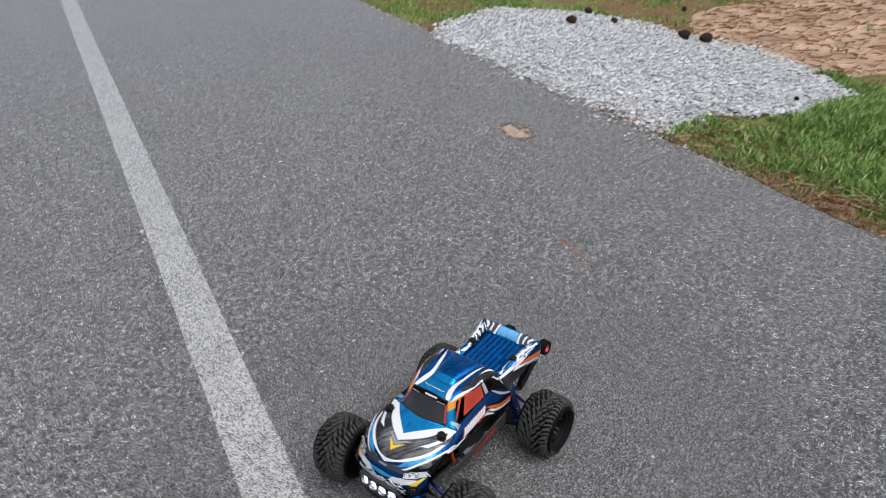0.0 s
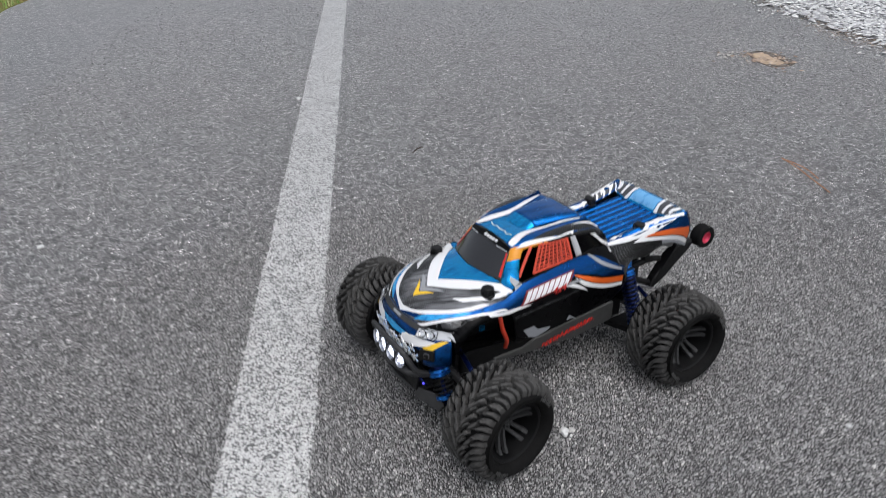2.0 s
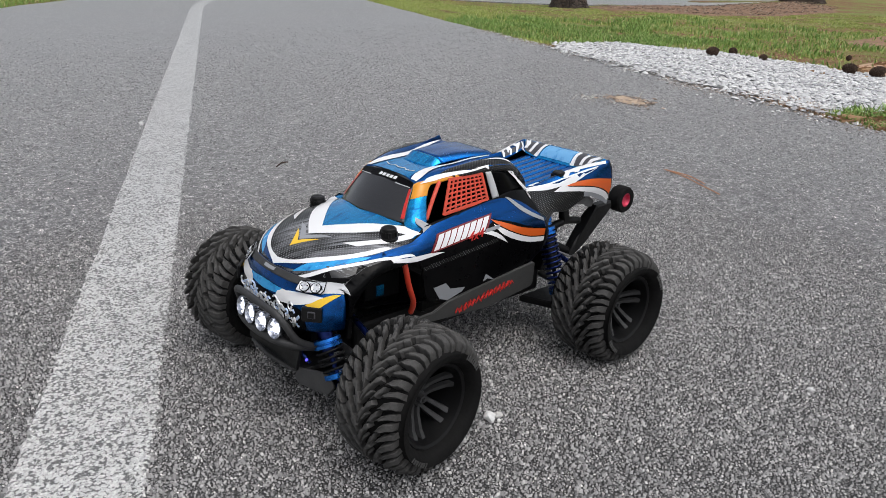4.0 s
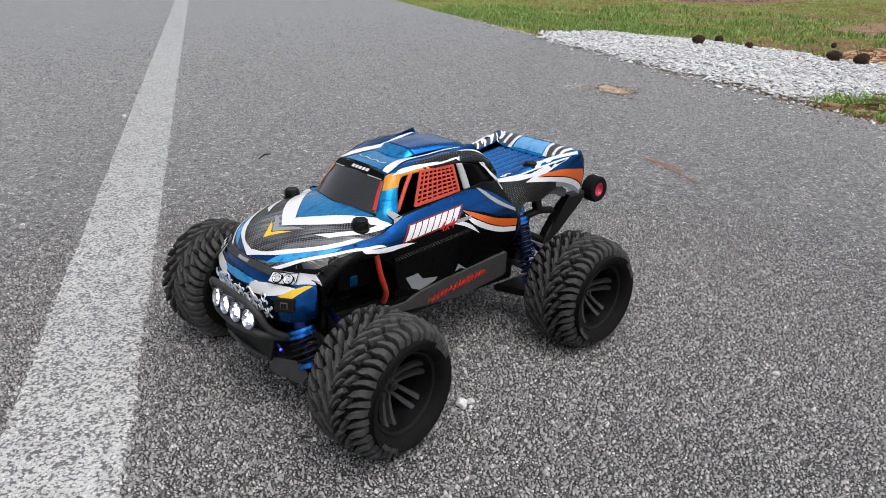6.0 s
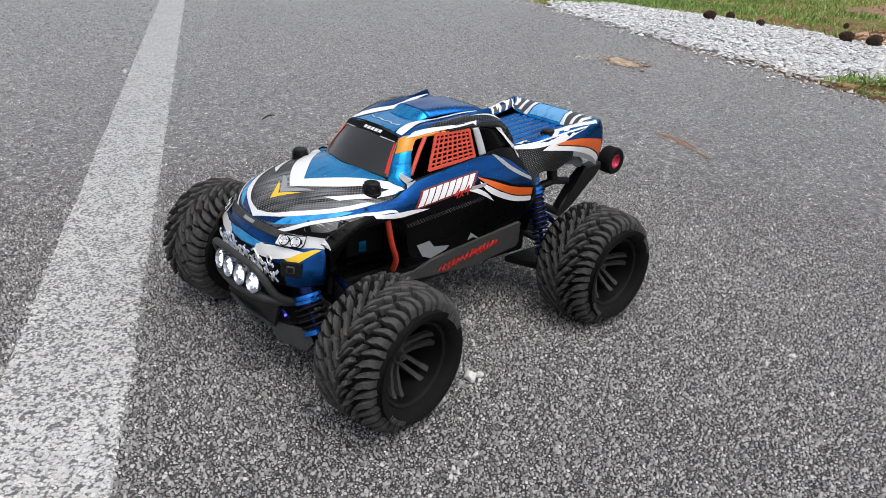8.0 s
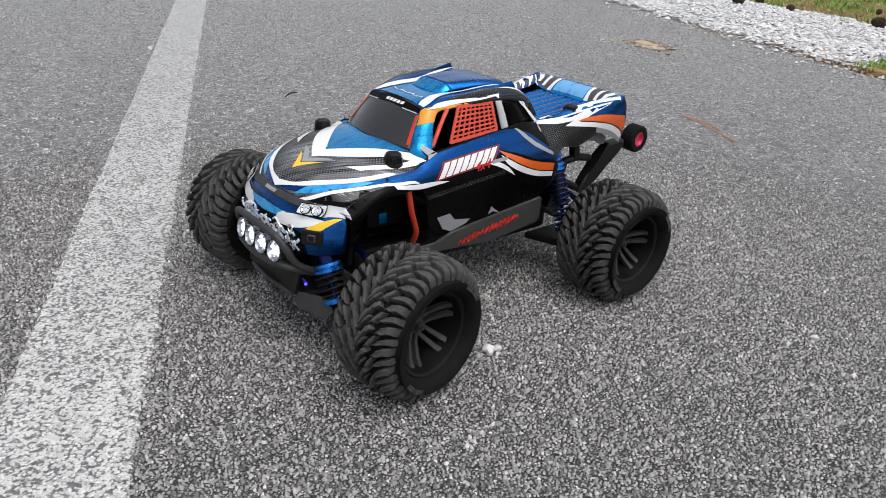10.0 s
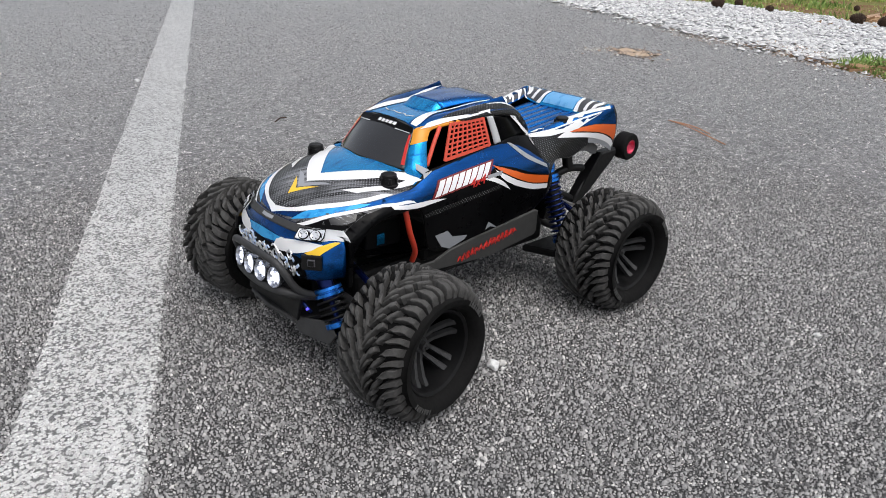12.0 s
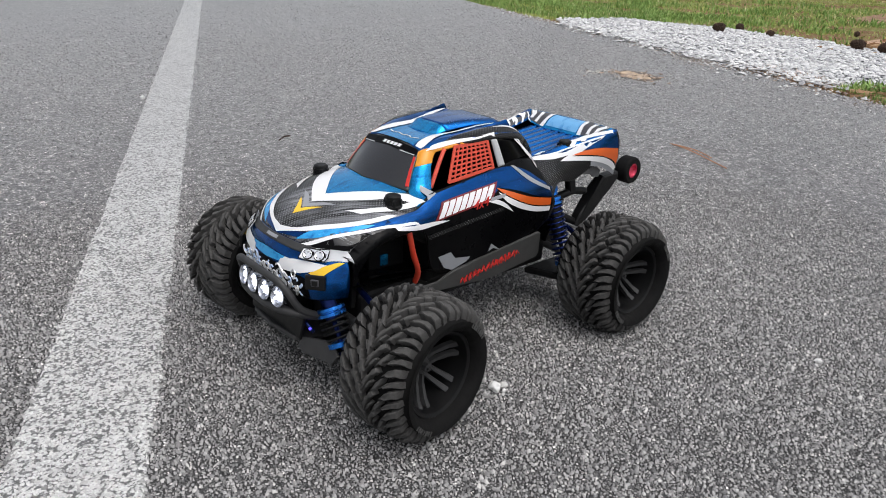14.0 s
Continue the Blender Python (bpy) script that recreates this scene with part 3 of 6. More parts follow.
def chip_spots():
    """Chips a few millimetres apart over the stretch of road round the truck, thinning out away from it."""
    dice = np.random.default_rng(7)
    step = 0.0029
    gx, gy = np.meshgrid(np.arange(-1.0, 0.95, step), np.arange(-1.0, 0.62, step))
    x = (gx + dice.uniform(-0.46, 0.46, gx.shape) * step).ravel()
    y = (gy + dice.uniform(-0.46, 0.46, gy.shape) * step).ravel()
    out = np.hypot((x - 0.10) / 0.88, (y - 0.09) / 0.72)
    keep = dice.uniform(0, 1, len(x)) < np.clip((1.0 - out) / 0.45, 0, 0.97)
    x, y = x[keep], y[keep]
    size = step * dice.choice([0.37, 0.47, 0.57, 0.69, 0.88], len(x), p=[0.18, 0.30, 0.30, 0.18, 0.04])
    return x, y, size


build_ground()
build_road()
build_line()
chip_x, chip_y, chip_size = chip_spots()
ragged = 0.0025 * np.sin(chip_y * 410) + 0.0025 * np.sin(chip_y * 173 + 1) + np.random.default_rng(3).normal(0, 0.0016, len(chip_y))
on_line = np.abs(chip_x - (0.370 + 0.463 * chip_y)) < 0.0555 + ragged
bare = on_line & (np.random.default_rng(9).uniform(0, 1, len(chip_x)) < 0.20)
painted = on_line & ~bare
build_binder("asphalt_binder", BINDER, [a[~on_line] for a in (chip_x, chip_y, chip_size)], "dark bitumen film between the stone chips")
build_chippings("road_chippings", CHIP, [a[~painted] for a in (chip_x, chip_y, chip_size)], "grey stone chips bedded in the asphalt", "chippings", (0.35, 1.25))
build_chippings("painted_chippings", PAINTED_CHIP, [a[painted] for a in (chip_x, chip_y, chip_size)], "white painted stone chips of the edge line", "chippings", (0.35, 1.25))
grit_x, grit_y, grit_size = grit_spots()
painted = np.abs(grit_x - (0.370 + 0.463 * grit_y)) < 0.055
build_grit("road_grit", GRIT_CHIP, [a[~painted] for a in (grit_x, grit_y, grit_size)], "coarse grey stone chips standing out of the asphalt", "chippings")
build_grit("painted_grit", PAINTED_CHIP, [a[painted] for a in (grit_x, grit_y, grit_size)], "painted stone chips along the far edge line", "chippings")


# ---------------------------------------------------------------- the toy truck
TYRE_R, TYRE_W = 0.0593, 0.0725
truck = tagged(new("toy_truck"), "blue and white radio-controlled monster truck with lit bumper lamps", "toy truck")
truck.scale = (1.004, 1.035, 1.016)


def tyre_surface(u):
    """Radius of the tyre's carcass at u, from -1 to 1 across its width."""
    return 0.0533 - 0.0025 * abs(u) ** 2 - 0.0105 * max(0.0, abs(u) - 0.60) ** 1.7 / 0.40 ** 1.7


def build_tyre():
    half = TYRE_W / 2
    side = [(0.0345, 0.0200), (0.0352, 0.0250), (0.0366, 0.0296), (0.0390, 0.0332), (0.0425, 0.0352), (0.0460, 0.0354)]
    crown = [(tyre_surface(u), u * half * 0.955) for u in (0.97, 0.88, 0.75, 0.55, 0.3, 0.0)]
    top = side + crown
    return lathe(top + [(r, -h) for r, h in reversed(top[:-1])], 60)


def grown(outline, by):
    """The outline of (u, turn) pairs, grown by that many metres along the tread."""
    half = TYRE_W / 2
    flat = [Vector((u * half, turn * 0.057)) for u, turn in outline]
    area = sum(a.x * b.y - b.x * a.y for a, b in zip(flat, flat[1:] + flat[:1]))
    sign = 1 if area > 0 else -1
    made = []
    for k, p in enumerate(flat):
        a, b = (p - flat[k - 1]).normalized(), (flat[(k + 1) % len(flat)] - p).normalized()
        out = Vector((a.y + b.y, -a.x - b.x)) * sign
        if out.length < 1e-4:
            out = a * 1.0
        out.normalize()
        side = Vector((a.y, -a.x)) * sign
        q = p + out * by / max(0.55, out.dot(side))
        made.append((q.x / half, q.y / 0.057))
    return made


def lug_mesh(outline, depth):
    """One angular tread block: an outline of (u, turn) pairs, raised from the carcass with steep flanks and narrow slits round it."""
    half = TYRE_W / 2
    bm = bmesh.new()

    def ring(grow, lift):
        row = []
        for u, t in grown(outline, grow):
            u = max(-1.0, min(1.0, u))
            r = tyre_surface(min(0.97, abs(u))) + lift
            row.append(bm.verts.new((r * math.cos(t), r * math.sin(t), u * half * 0.965)))
        return row

    rows = [ring(0.0004, -0.0012), ring(-0.0001, depth - 0.0008), ring(-0.0006, depth)]
    n = len(outline)
    for a, b in zip(rows, rows[1:]):
        for k in range(n):
            bm.faces.new((a[k], a[(k + 1) % n], b[(k + 1) % n], b[k]))
    top = bm.faces.new(rows[-1])
    bm.normal_update()
    bmesh.ops.triangulate(bm, faces=[top], ngon_method="EAR_CLIP")
    bmesh.ops.recalc_face_normals(bm, faces=bm.faces)
    mesh = bpy.data.meshes.new("tread_lug")
    bm.to_mesh(mesh)
    bm.free()
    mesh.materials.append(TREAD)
    return mesh


LUGS = 20
LUG_KINDS = [
    # broad claw at the shoulder, its point bent along the tyre
    [(0.98, 0.122), (0.84, 0.104), (0.70, 0.055), (0.66, 0.020), (0.55, -0.052), (0.65, -0.030), (0.74, -0.036), (0.86, 0.000), (0.97, 0.004)],
    # narrow claw in the gap between two broad ones
    [(0.98, -0.055), (0.86, -0.068), (0.70, -0.120), (0.53, -0.222), (0.62, -0.196), (0.64, -0.208), (0.74, -0.178), (0.86, -0.152), (1.00, -0.146)],
    # slanting leaf halfway to the crown
    [(0.62, -0.072), (0.54, -0.082), (0.49, -0.120), (0.42, -0.160), (0.28, -0.312), (0.39, -0.246), (0.45, -0.256), (0.48, -0.210), (0.57, -0.158)],
    # zigzag barb at the crown
    [(0.42, -0.024), (0.31, -0.090), (0.27, -0.086), (0.13, -0.212), (0.00, -0.365), (0.03, -0.255), (-0.02, -0.250), (0.10, -0.124), (0.15, -0.120), (0.24, -0.020), (0.35, 0.028)],
    # small barb between the zigzags
    [(0.27, 0.116), (0.16, 0.020), (0.11, 0.002), (0.02, -0.100), (0.03, -0.050), (0.10, 0.060), (0.20, 0.128)],
]


def build_wheel(parent):
    """A wheel with its outer face towards +z: knobbly tyre, dished rim with paired spokes, hub nut."""
    wheel = new("wheel")
    wheel.parent = parent
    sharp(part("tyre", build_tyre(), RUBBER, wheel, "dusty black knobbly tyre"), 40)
    rng = random.Random(4)
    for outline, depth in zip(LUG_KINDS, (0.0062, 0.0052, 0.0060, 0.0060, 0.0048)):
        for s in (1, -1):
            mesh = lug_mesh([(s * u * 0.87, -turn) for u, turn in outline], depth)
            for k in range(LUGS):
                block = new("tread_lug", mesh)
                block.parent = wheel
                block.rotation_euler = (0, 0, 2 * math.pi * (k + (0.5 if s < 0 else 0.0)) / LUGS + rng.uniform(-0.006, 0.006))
    for start in (0.4, 3.4):
        for k in range(7):
            a = start + k * 0.075
            bar = slab((0.0040, 0.0026 if k % 3 else 0.0014, 0.0006), 0.0002, pose(0, 0, 0, 0, 0, math.degrees(a)) @ pose(0.0440, 0, 0.0354, 0, 2, 0), 1)
            part("sidewall_mark", bar, PLATE, wheel, "worn raised grey mark")
    rim = lathe([(r * 0.965, h - 0.0055) for r, h in ((0.0352, -0.026), (0.0368, -0.024), (0.0352, -0.02), (0.0335, -0.010), (0.0325, 0.012), (0.0342, 0.0285), (0.0372, 0.0295), (0.0375, 0.0312), (0.0362, 0.0325), (0.0338, 0.0312), (0.0315, 0.020), (0.0305, 0.0), (0.031, -0.02))], 48)
    sharp(part("rim", rim, PLASTIC, wheel, "black plastic rim with a dusty lip"))
    part("rim_back", lathe([(0.0, -0.012), (0.030, -0.014), (0.030, -0.016), (0, -0.016)], 32), PLASTIC, wheel)
    for k in range(12):
        pair, which = divmod(k, 2)
        a = 2 * math.pi * pair / 6
        off = 0.0038 if which else -0.0038
        bm = bmesh.new()
        c, s = math.cos(a), math.sin(a)
        rings = []
        for r, h, w in ((0.005, 0.0075, 0.0019), (0.014, 0.0090, 0.0021), (0.0250, 0.0140, 0.0025), (0.0318, 0.0195, 0.0031)):
            spread = off * (0.72 + 0.45 * r / 0.027)
            ring = [((r, spread - w, h - 0.004)), ((r, spread - w * 0.7, h)), ((r, spread + w * 0.7, h)), ((r, spread + w, h - 0.004))]
            rings.append([bm.verts.new((x * c - y * s, x * s + y * c, z)) for x, y, z in ring])
        for p, q in zip(rings, rings[1:]):
            for i in range(4):
                bm.faces.new((p[i], p[(i + 1) % 4], q[(i + 1) % 4], q[i]))
        bm.faces.new(list(reversed(rings[0])))
        bm.faces.new(rings[-1])
        part("spoke", bm, TRIM, wheel)
    hub = lathe([(0.0, 0.0095), (0.0058, 0.0095), (0.0066, 0.0088), (0.0078, 0.004), (0.0088, -0.012)], 20)
    sharp(part("hub", hub, TRIM, wheel))
    nut = lathe([(0.0, 0.0152), (0.0018, 0.0152), (0.0020, 0.0135), (0.0038, 0.0133), (0.0040, 0.0095)], 6)
    part("hub_nut", nut, TRIM, wheel, "dark wheel nut")
    return wheel


STEER = 8.0
PIN_X, PIN_Y, REAR_X, REAR_Y, CARRIER_Y = 0.1525, 0.1242, -0.123, 0.1182, 0.094
TRACK_OUT = 0.008
wheel_fl = build_wheel(truck)


def wheel_pose(x, y, steer, flip, spin):
    return pose(x, y, TYRE_R, 0, 0, steer) @ pose(0, 0, 0, -90 if flip > 0 else 90) @ pose(0, 0, 0, 0, 0, spin)


ST, CT = math.sin(radians(STEER)), math.cos(radians(STEER))
wheel_fl.matrix_basis = wheel_pose(PIN_X - TRACK_OUT * ST, PIN_Y + TRACK_OUT * CT, STEER, 1, 14)
for wx, wy, turn, flip, spin in ((PIN_X + TRACK_OUT * ST, -PIN_Y - TRACK_OUT * CT, STEER, -1, 40), (REAR_X, REAR_Y, 0, 1, 5), (REAR_X, -REAR_Y, 0, -1, 63)):
    copy_thing(wheel_fl, wheel_pose(wx, wy, turn, flip, spin))


# -------- moulded body: hood, fascia, sides, cab, bed
def belt_z(x):
    return 0.167 + (0.06 - x) * 0.12


HOOD = [
    [(0.193, 0, 0.136), (0.189, 0.030, 0.135), (0.180, 0.052, 0.133), (0.168, 0.066, 0.131)],
    [(0.180, 0, 0.147), (0.177, 0.031, 0.146), (0.170, 0.053, 0.143), (0.161, 0.068, 0.138)],
    [(0.152, 0, 0.157), (0.150, 0.032, 0.156), (0.147, 0.054, 0.152), (0.143, 0.069, 0.146)],
    [(0.124, 0, 0.164), (0.122, 0.032, 0.163), (0.120, 0.053, 0.159), (0.118, 0.069, 0.152)],
    [(0.103, 0, 0.168), (0.099, 0.028, 0.167), (0.090, 0.050, 0.163), (0.088, 0.066, 0.157)],
]
hood = shell("hood", HOOD, HOOD_PRINT, truck, "blue hood with black weave print and white streaks", 6, both=True)

FASCIA = [
    [(0.193, 0, 0.136), (0.189, 0.030, 0.135), (0.180, 0.052, 0.133), (0.168, 0.066, 0.131)],
    [(0.201, 0, 0.127), (0.197, 0.032, 0.126), (0.187, 0.056, 0.124), (0.170, 0.071, 0.122)],
    [(0.204, 0, 0.112), (0.201, 0.034, 0.111), (0.192, 0.060, 0.109), (0.172, 0.074, 0.107)],
    [(0.201, 0, 0.094), (0.198, 0.034, 0.093), (0.190, 0.060, 0.0955), (0.173, 0.073, 0.0985)],
]
fascia = shell("front_fascia", FASCIA, BLUE, truck, "blue front panel with white lamp surrounds", 6, both=True)

SIDE = [
    [(0.168, 0.066, 0.131), (0.143, 0.069, 0.146), (0.118, 0.069, 0.152), (0.098, 0.067, 0.156), (0.078, 0.062, belt_z(0.078)), (0.04, 0.061, belt_z(0.04)), (0.0, 0.060, belt_z(0.0)), (-0.035, 0.058, belt_z(-0.035)), (-0.058, 0.054, 0.173)],
    [(0.168, 0.070, 0.128), (0.143, 0.0735, 0.143), (0.118, 0.0735, 0.147), (0.098, 0.0725, 0.150), (0.078, 0.071, 0.153), (0.04, 0.071, 0.152), (0.0, 0.071, 0.153), (-0.035, 0.071, 0.153), (-0.066, 0.069, 0.150)],
    [(0.168, 0.0725, 0.125), (0.143, 0.0750, 0.140), (0.118, 0.0750, 0.143), (0.096, 0.0745, 0.142), (0.079, 0.0735, 0.133), (0.04, 0.073, 0.132), (0.0, 0.073, 0.133), (-0.035, 0.0725, 0.134), (-0.080, 0.069, 0.130)],
    [(0.1665, 0.0735, 0.112), (0.147, 0.0745, 0.1345), (0.118, 0.0745, 0.140), (0.094, 0.0740, 0.136), (0.079, 0.068, 0.095), (0.04, 0.066, 0.088), (0.0, 0.066, 0.086), (-0.035, 0.066, 0.088), (-0.078, 0.066, 0.112)],
]
sides = [shell("side_panel", r, BLACK, truck, "black side panel with white lettering", 6) for r in (SIDE, mirrored(SIDE))]

WINDSHIELD = [
    [(0.1035, 0, 0.1685), (0.0995, 0.027, 0.1675), (0.0905, 0.047, 0.1645)],
    [(0.088, 0, 0.184), (0.086, 0.023, 0.183), (0.081, 0.0415, 0.180)],
    [(0.069, 0, 0.199), (0.069, 0.019, 0.1985), (0.070, 0.036, 0.1955)],
]
windshield = shell("windshield", WINDSHIELD, TINTED, truck, "smoked dark windshield", 6, both=True)

ROOF = [
    [(0.069, 0, 0.199), (0.069, 0.019, 0.1985), (0.070, 0.031, 0.1965), (0.070, 0.0365, 0.1950)],
    [(0.045, 0, 0.201), (0.045, 0.022, 0.2015), (0.045, 0.037, 0.2025), (0.045, 0.046, 0.2000)],
    [(0.020, 0, 0.2015), (0.020, 0.024, 0.2025), (0.019, 0.042, 0.2055), (0.018, 0.053, 0.2035)],
    [(-0.008, 0, 0.2055), (-0.008, 0.024, 0.2060), (-0.010, 0.043, 0.2075), (-0.010, 0.055, 0.2040)],
    [(-0.034, 0, 0.2050), (-0.033, 0.024, 0.2055), (-0.031, 0.043, 0.2065), (-0.034, 0.055, 0.2010)],
    [(-0.044, 0, 0.1990), (-0.044, 0.024, 0.1990), (-0.044, 0.043, 0.1990), (-0.046, 0.053, 0.1940)],
]
roof = shell("roof", ROOF, SKYLIT_BLUE, truck, "blue roof with a raised centre scoop", 6, both=True)

CAB_BACK = [
    [(-0.044, 0, 0.1990), (-0.044, 0.024, 0.1990), (-0.044, 0.043, 0.1990), (-0.046, 0.053, 0.1940)],
    [(-0.054, 0, 0.180), (-0.054, 0.024, 0.180), (-0.054, 0.043, 0.182), (-0.056, 0.053, 0.182)],
    [(-0.060, 0, 0.164), (-0.060, 0.024, 0.164), (-0.060, 0.042, 0.166), (-0.060, 0.052, 0.172)],
]
shell("cab_back", CAB_BACK, BLUE, truck, "", 5, both=True)


def strip(name, edge_a, edge_b, material, label="", per=5, thick=0.0012):
    """A band of the cab between two edges, on both sides of the truck."""
    made = []
    for rows in ([edge_a, edge_b], mirrored([edge_a, edge_b])):
        rows = [spline(r, per) for r in rows]
        bm = grid_bm([rows[0], [(p + q) / 2 for p, q in zip(*rows)], rows[1]])
        ob = part(name, bm, material, truck, label, True)
        mod = ob.modifiers.new("thickness", "SOLIDIFY")
        mod.thickness, mod.offset = thick, 0
        made.append(ob)
    return made


# pillars and rails round the side windows
strip("front_pillar", [(0.0790, 0.0410, 0.183), (0.081, 0.042, 0.180), (0.0905, 0.0475, 0.1645), (0.096, 0.066, 0.157)],
      [(0.0650, 0.0478, 0.1860), (0.067, 0.049, 0.183), (0.072, 0.0555, 0.1680), (0.078, 0.0630, 0.1640)], SKYBLUE, "pale blue front pillar")
strip("upper_pillar", [(0.0790, 0.0410, 0.183), (0.0750, 0.0390, 0.1890), (0.070, 0.0365, 0.195), (0.058, 0.0412, 0.1978), (0.045, 0.046, 0.200), (0.034, 0.0490, 0.2015)],
      [(0.0650, 0.0478, 0.1860), (0.0625, 0.0460, 0.1900), (0.058, 0.0445, 0.1940), (0.0500, 0.0470, 0.1958), (0.040, 0.0500, 0.1973), (0.030, 0.0528, 0.1988)], AMBER, "amber upper pillar")
strip("roof_rail", [(0.034, 0.0490, 0.2015), (0.018, 0.053, 0.2035), (-0.010, 0.055, 0.204), (-0.034, 0.055, 0.201), (-0.046, 0.053, 0.194)],
      [(0.030, 0.0528, 0.1988), (0.016, 0.0555, 0.2000), (-0.008, 0.0575, 0.2000), (-0.028, 0.0575, 0.196), (-0.040, 0.0565, 0.190)], CARBON, "carbon print roof rail")
strip("rear_pillar", [(-0.034, 0.055, 0.201), (-0.046, 0.053, 0.194), (-0.056, 0.053, 0.182), (-0.060, 0.052, 0.172)],
      [(-0.024, 0.0575, 0.197), (-0.032, 0.0572, 0.192), (-0.040, 0.0580, 0.184), (-0.044, 0.0585, 0.178)], BLACK, "black rear pillar")
strip("middle_pillar", [(0.0035, 0.0574, 0.2005), (-0.001, 0.0590, 0.187), (-0.005, 0.0605, 0.1745)],
      [(-0.0035, 0.0575, 0.2003), (-0.009, 0.0590, 0.187), (-0.013, 0.0605, 0.1755)], PALE, "pale grey middle pillar")
strip("rear_window", [(-0.0035, 0.0570, 0.2000), (-0.009, 0.0585, 0.187), (-0.013, 0.0598, 0.1755)],
      [(-0.026, 0.0570, 0.1965), (-0.036, 0.0575, 0.187), (-0.044, 0.0580, 0.179)], BLACK, "dark rear side window")


def build_net(side):
    """The lattice in the side window: crossing flat bands, on the slant."""
    tl, tr = Vector((0.0440, 0.0500, 0.1985)), Vector((0.0040, 0.0572, 0.2003))
    bl, br = Vector((0.0590, 0.0580, 0.1680)), Vector((-0.0045, 0.0605, 0.1748))
    net = bmesh.new()

    def at(u, v):
        p = (tl * (1 - u) + tr * u) * (1 - v) + (bl * (1 - u) + br * u) * v
        return Vector((p.x, p.y * side, p.z))

    def band(a, b, w):
        n = 5
        along = (b - a).normalized()
        across = along.cross(Vector((0, side, 0.15)).normalized()) * w
        out = Vector((0, side, 0.15)).normalized() * 0.0006
        rings = []
        for k in range(n + 1):
            p = a.lerp(b, k / n)
            rings.append([net.verts.new(q) for q in (p - across - out, p - across + out, p + across + out, p + across - out)])
        for p, q in zip(rings, rings[1:]):
            for i in range(4):
                net.faces.new((p[i], p[(i + 1) % 4], q[(i + 1) % 4], q[i]))

    for k in range(9):
        u = 0.08 + 0.83 * k / 8
        band(at(u, 0.0), at(u, 1.0), 0.0007 if 0 < k < 8 else 0.0014)
    for k in range(8):
        v = 0.03 + 0.94 * k / 7
        band(at(0.08, v), at(0.91, v), 0.0007 if 0 < k < 7 else 0.0014)
    bmesh.ops.recalc_face_normals(net, faces=net.faces)
    return part("window_net", net, NET_RED, truck, "orange-red plastic window net")


for s in (1, -1):
    build_net(s)
    bar = pipe([(0.0700, s * 0.0530, 0.166), (0.0600, s * 0.0500, 0.183), (0.0500, s * 0.0465, 0.196)], 0.0019)
    part("cage_bar", bar, NET_RED, truck, "orange-red cage bar", True)

# dark sheet added inside the cab for its unlit interior, seen through the window net
inner = grid_bm([[(0.085, -0.040, 0.150), (0.085, 0.040, 0.150)], [(0.060, -0.034, 0.190), (0.060, 0.034, 0.190)], [(-0.04, -0.044, 0.194), (-0.04, 0.044, 0.194)], [(-0.045, -0.044, 0.140), (-0.045, 0.044, 0.140)]])
part("inner_tub", inner, PLASTIC, truck)

# -------- bed
RAIL_IN = [(-0.060, 0.041, 0.166), (-0.090, 0.040, 0.169), (-0.120, 0.041, 0.173), (-0.150, 0.044, 0.177), (-0.166, 0.047, 0.180)]
RAIL_TOP = [(-0.058, 0.049, 0.1715), (-0.090, 0.047, 0.1745), (-0.120, 0.048, 0.1785), (-0.150, 0.052, 0.1830), (-0.180, 0.059, 0.1870)]
RAIL_OUT = [(-0.058, 0.054, 0.1730), (-0.090, 0.0525, 0.1720), (-0.120, 0.0540, 0.1755), (-0.150, 0.0590, 0.1800), (-0.181, 0.0630, 0.1850)]
QUARTER = [
    RAIL_OUT,
    [(-0.062, 0.066, 0.155), (-0.090, 0.060, 0.157), (-0.120, 0.0585, 0.162), (-0.150, 0.0620, 0.168), (-0.186, 0.0635, 0.172)],
    [(-0.070, 0.069, 0.142), (-0.092, 0.062, 0.149), (-0.120, 0.0595, 0.152), (-0.150, 0.0615, 0.158), (-0.190, 0.0610, 0.155)],
    [(-0.078, 0.067, 0.120), (-0.092, 0.061, 0.143), (-0.120, 0.0590, 0.1415), (-0.154, 0.0600, 0.1515), (-0.192, 0.0560, 0.1345)],
]
for flip in (lambda r: r, lambda r: [(x, -y, z) for x, y, z in r]):
    shell("bed_rail", [flip(RAIL_IN), flip(RAIL_TOP), flip(RAIL_OUT)], SKYLIT_BLUE, truck, "blue bed rail with white streaks", 5)
    shell("rear_quarter", [flip(r) for r in QUARTER], CARBON, truck, "carbon print rear quarter with orange and white streaks", 5)
shell("tailgate", [
    [(-0.184, 0, 0.1870), (-0.183, 0.030, 0.1870), (-0.180, 0.059, 0.1870), (-0.181, 0.0630, 0.1850)],
    [(-0.192, 0, 0.172), (-0.191, 0.030, 0.172), (-0.188, 0.055, 0.172), (-0.186, 0.0635, 0.172)],
    [(-0.200, 0, 0.142), (-0.199, 0.030, 0.142), (-0.196, 0.050, 0.142), (-0.192, 0.0560, 0.142)]], BLUE, truck, "", 5, both=True)
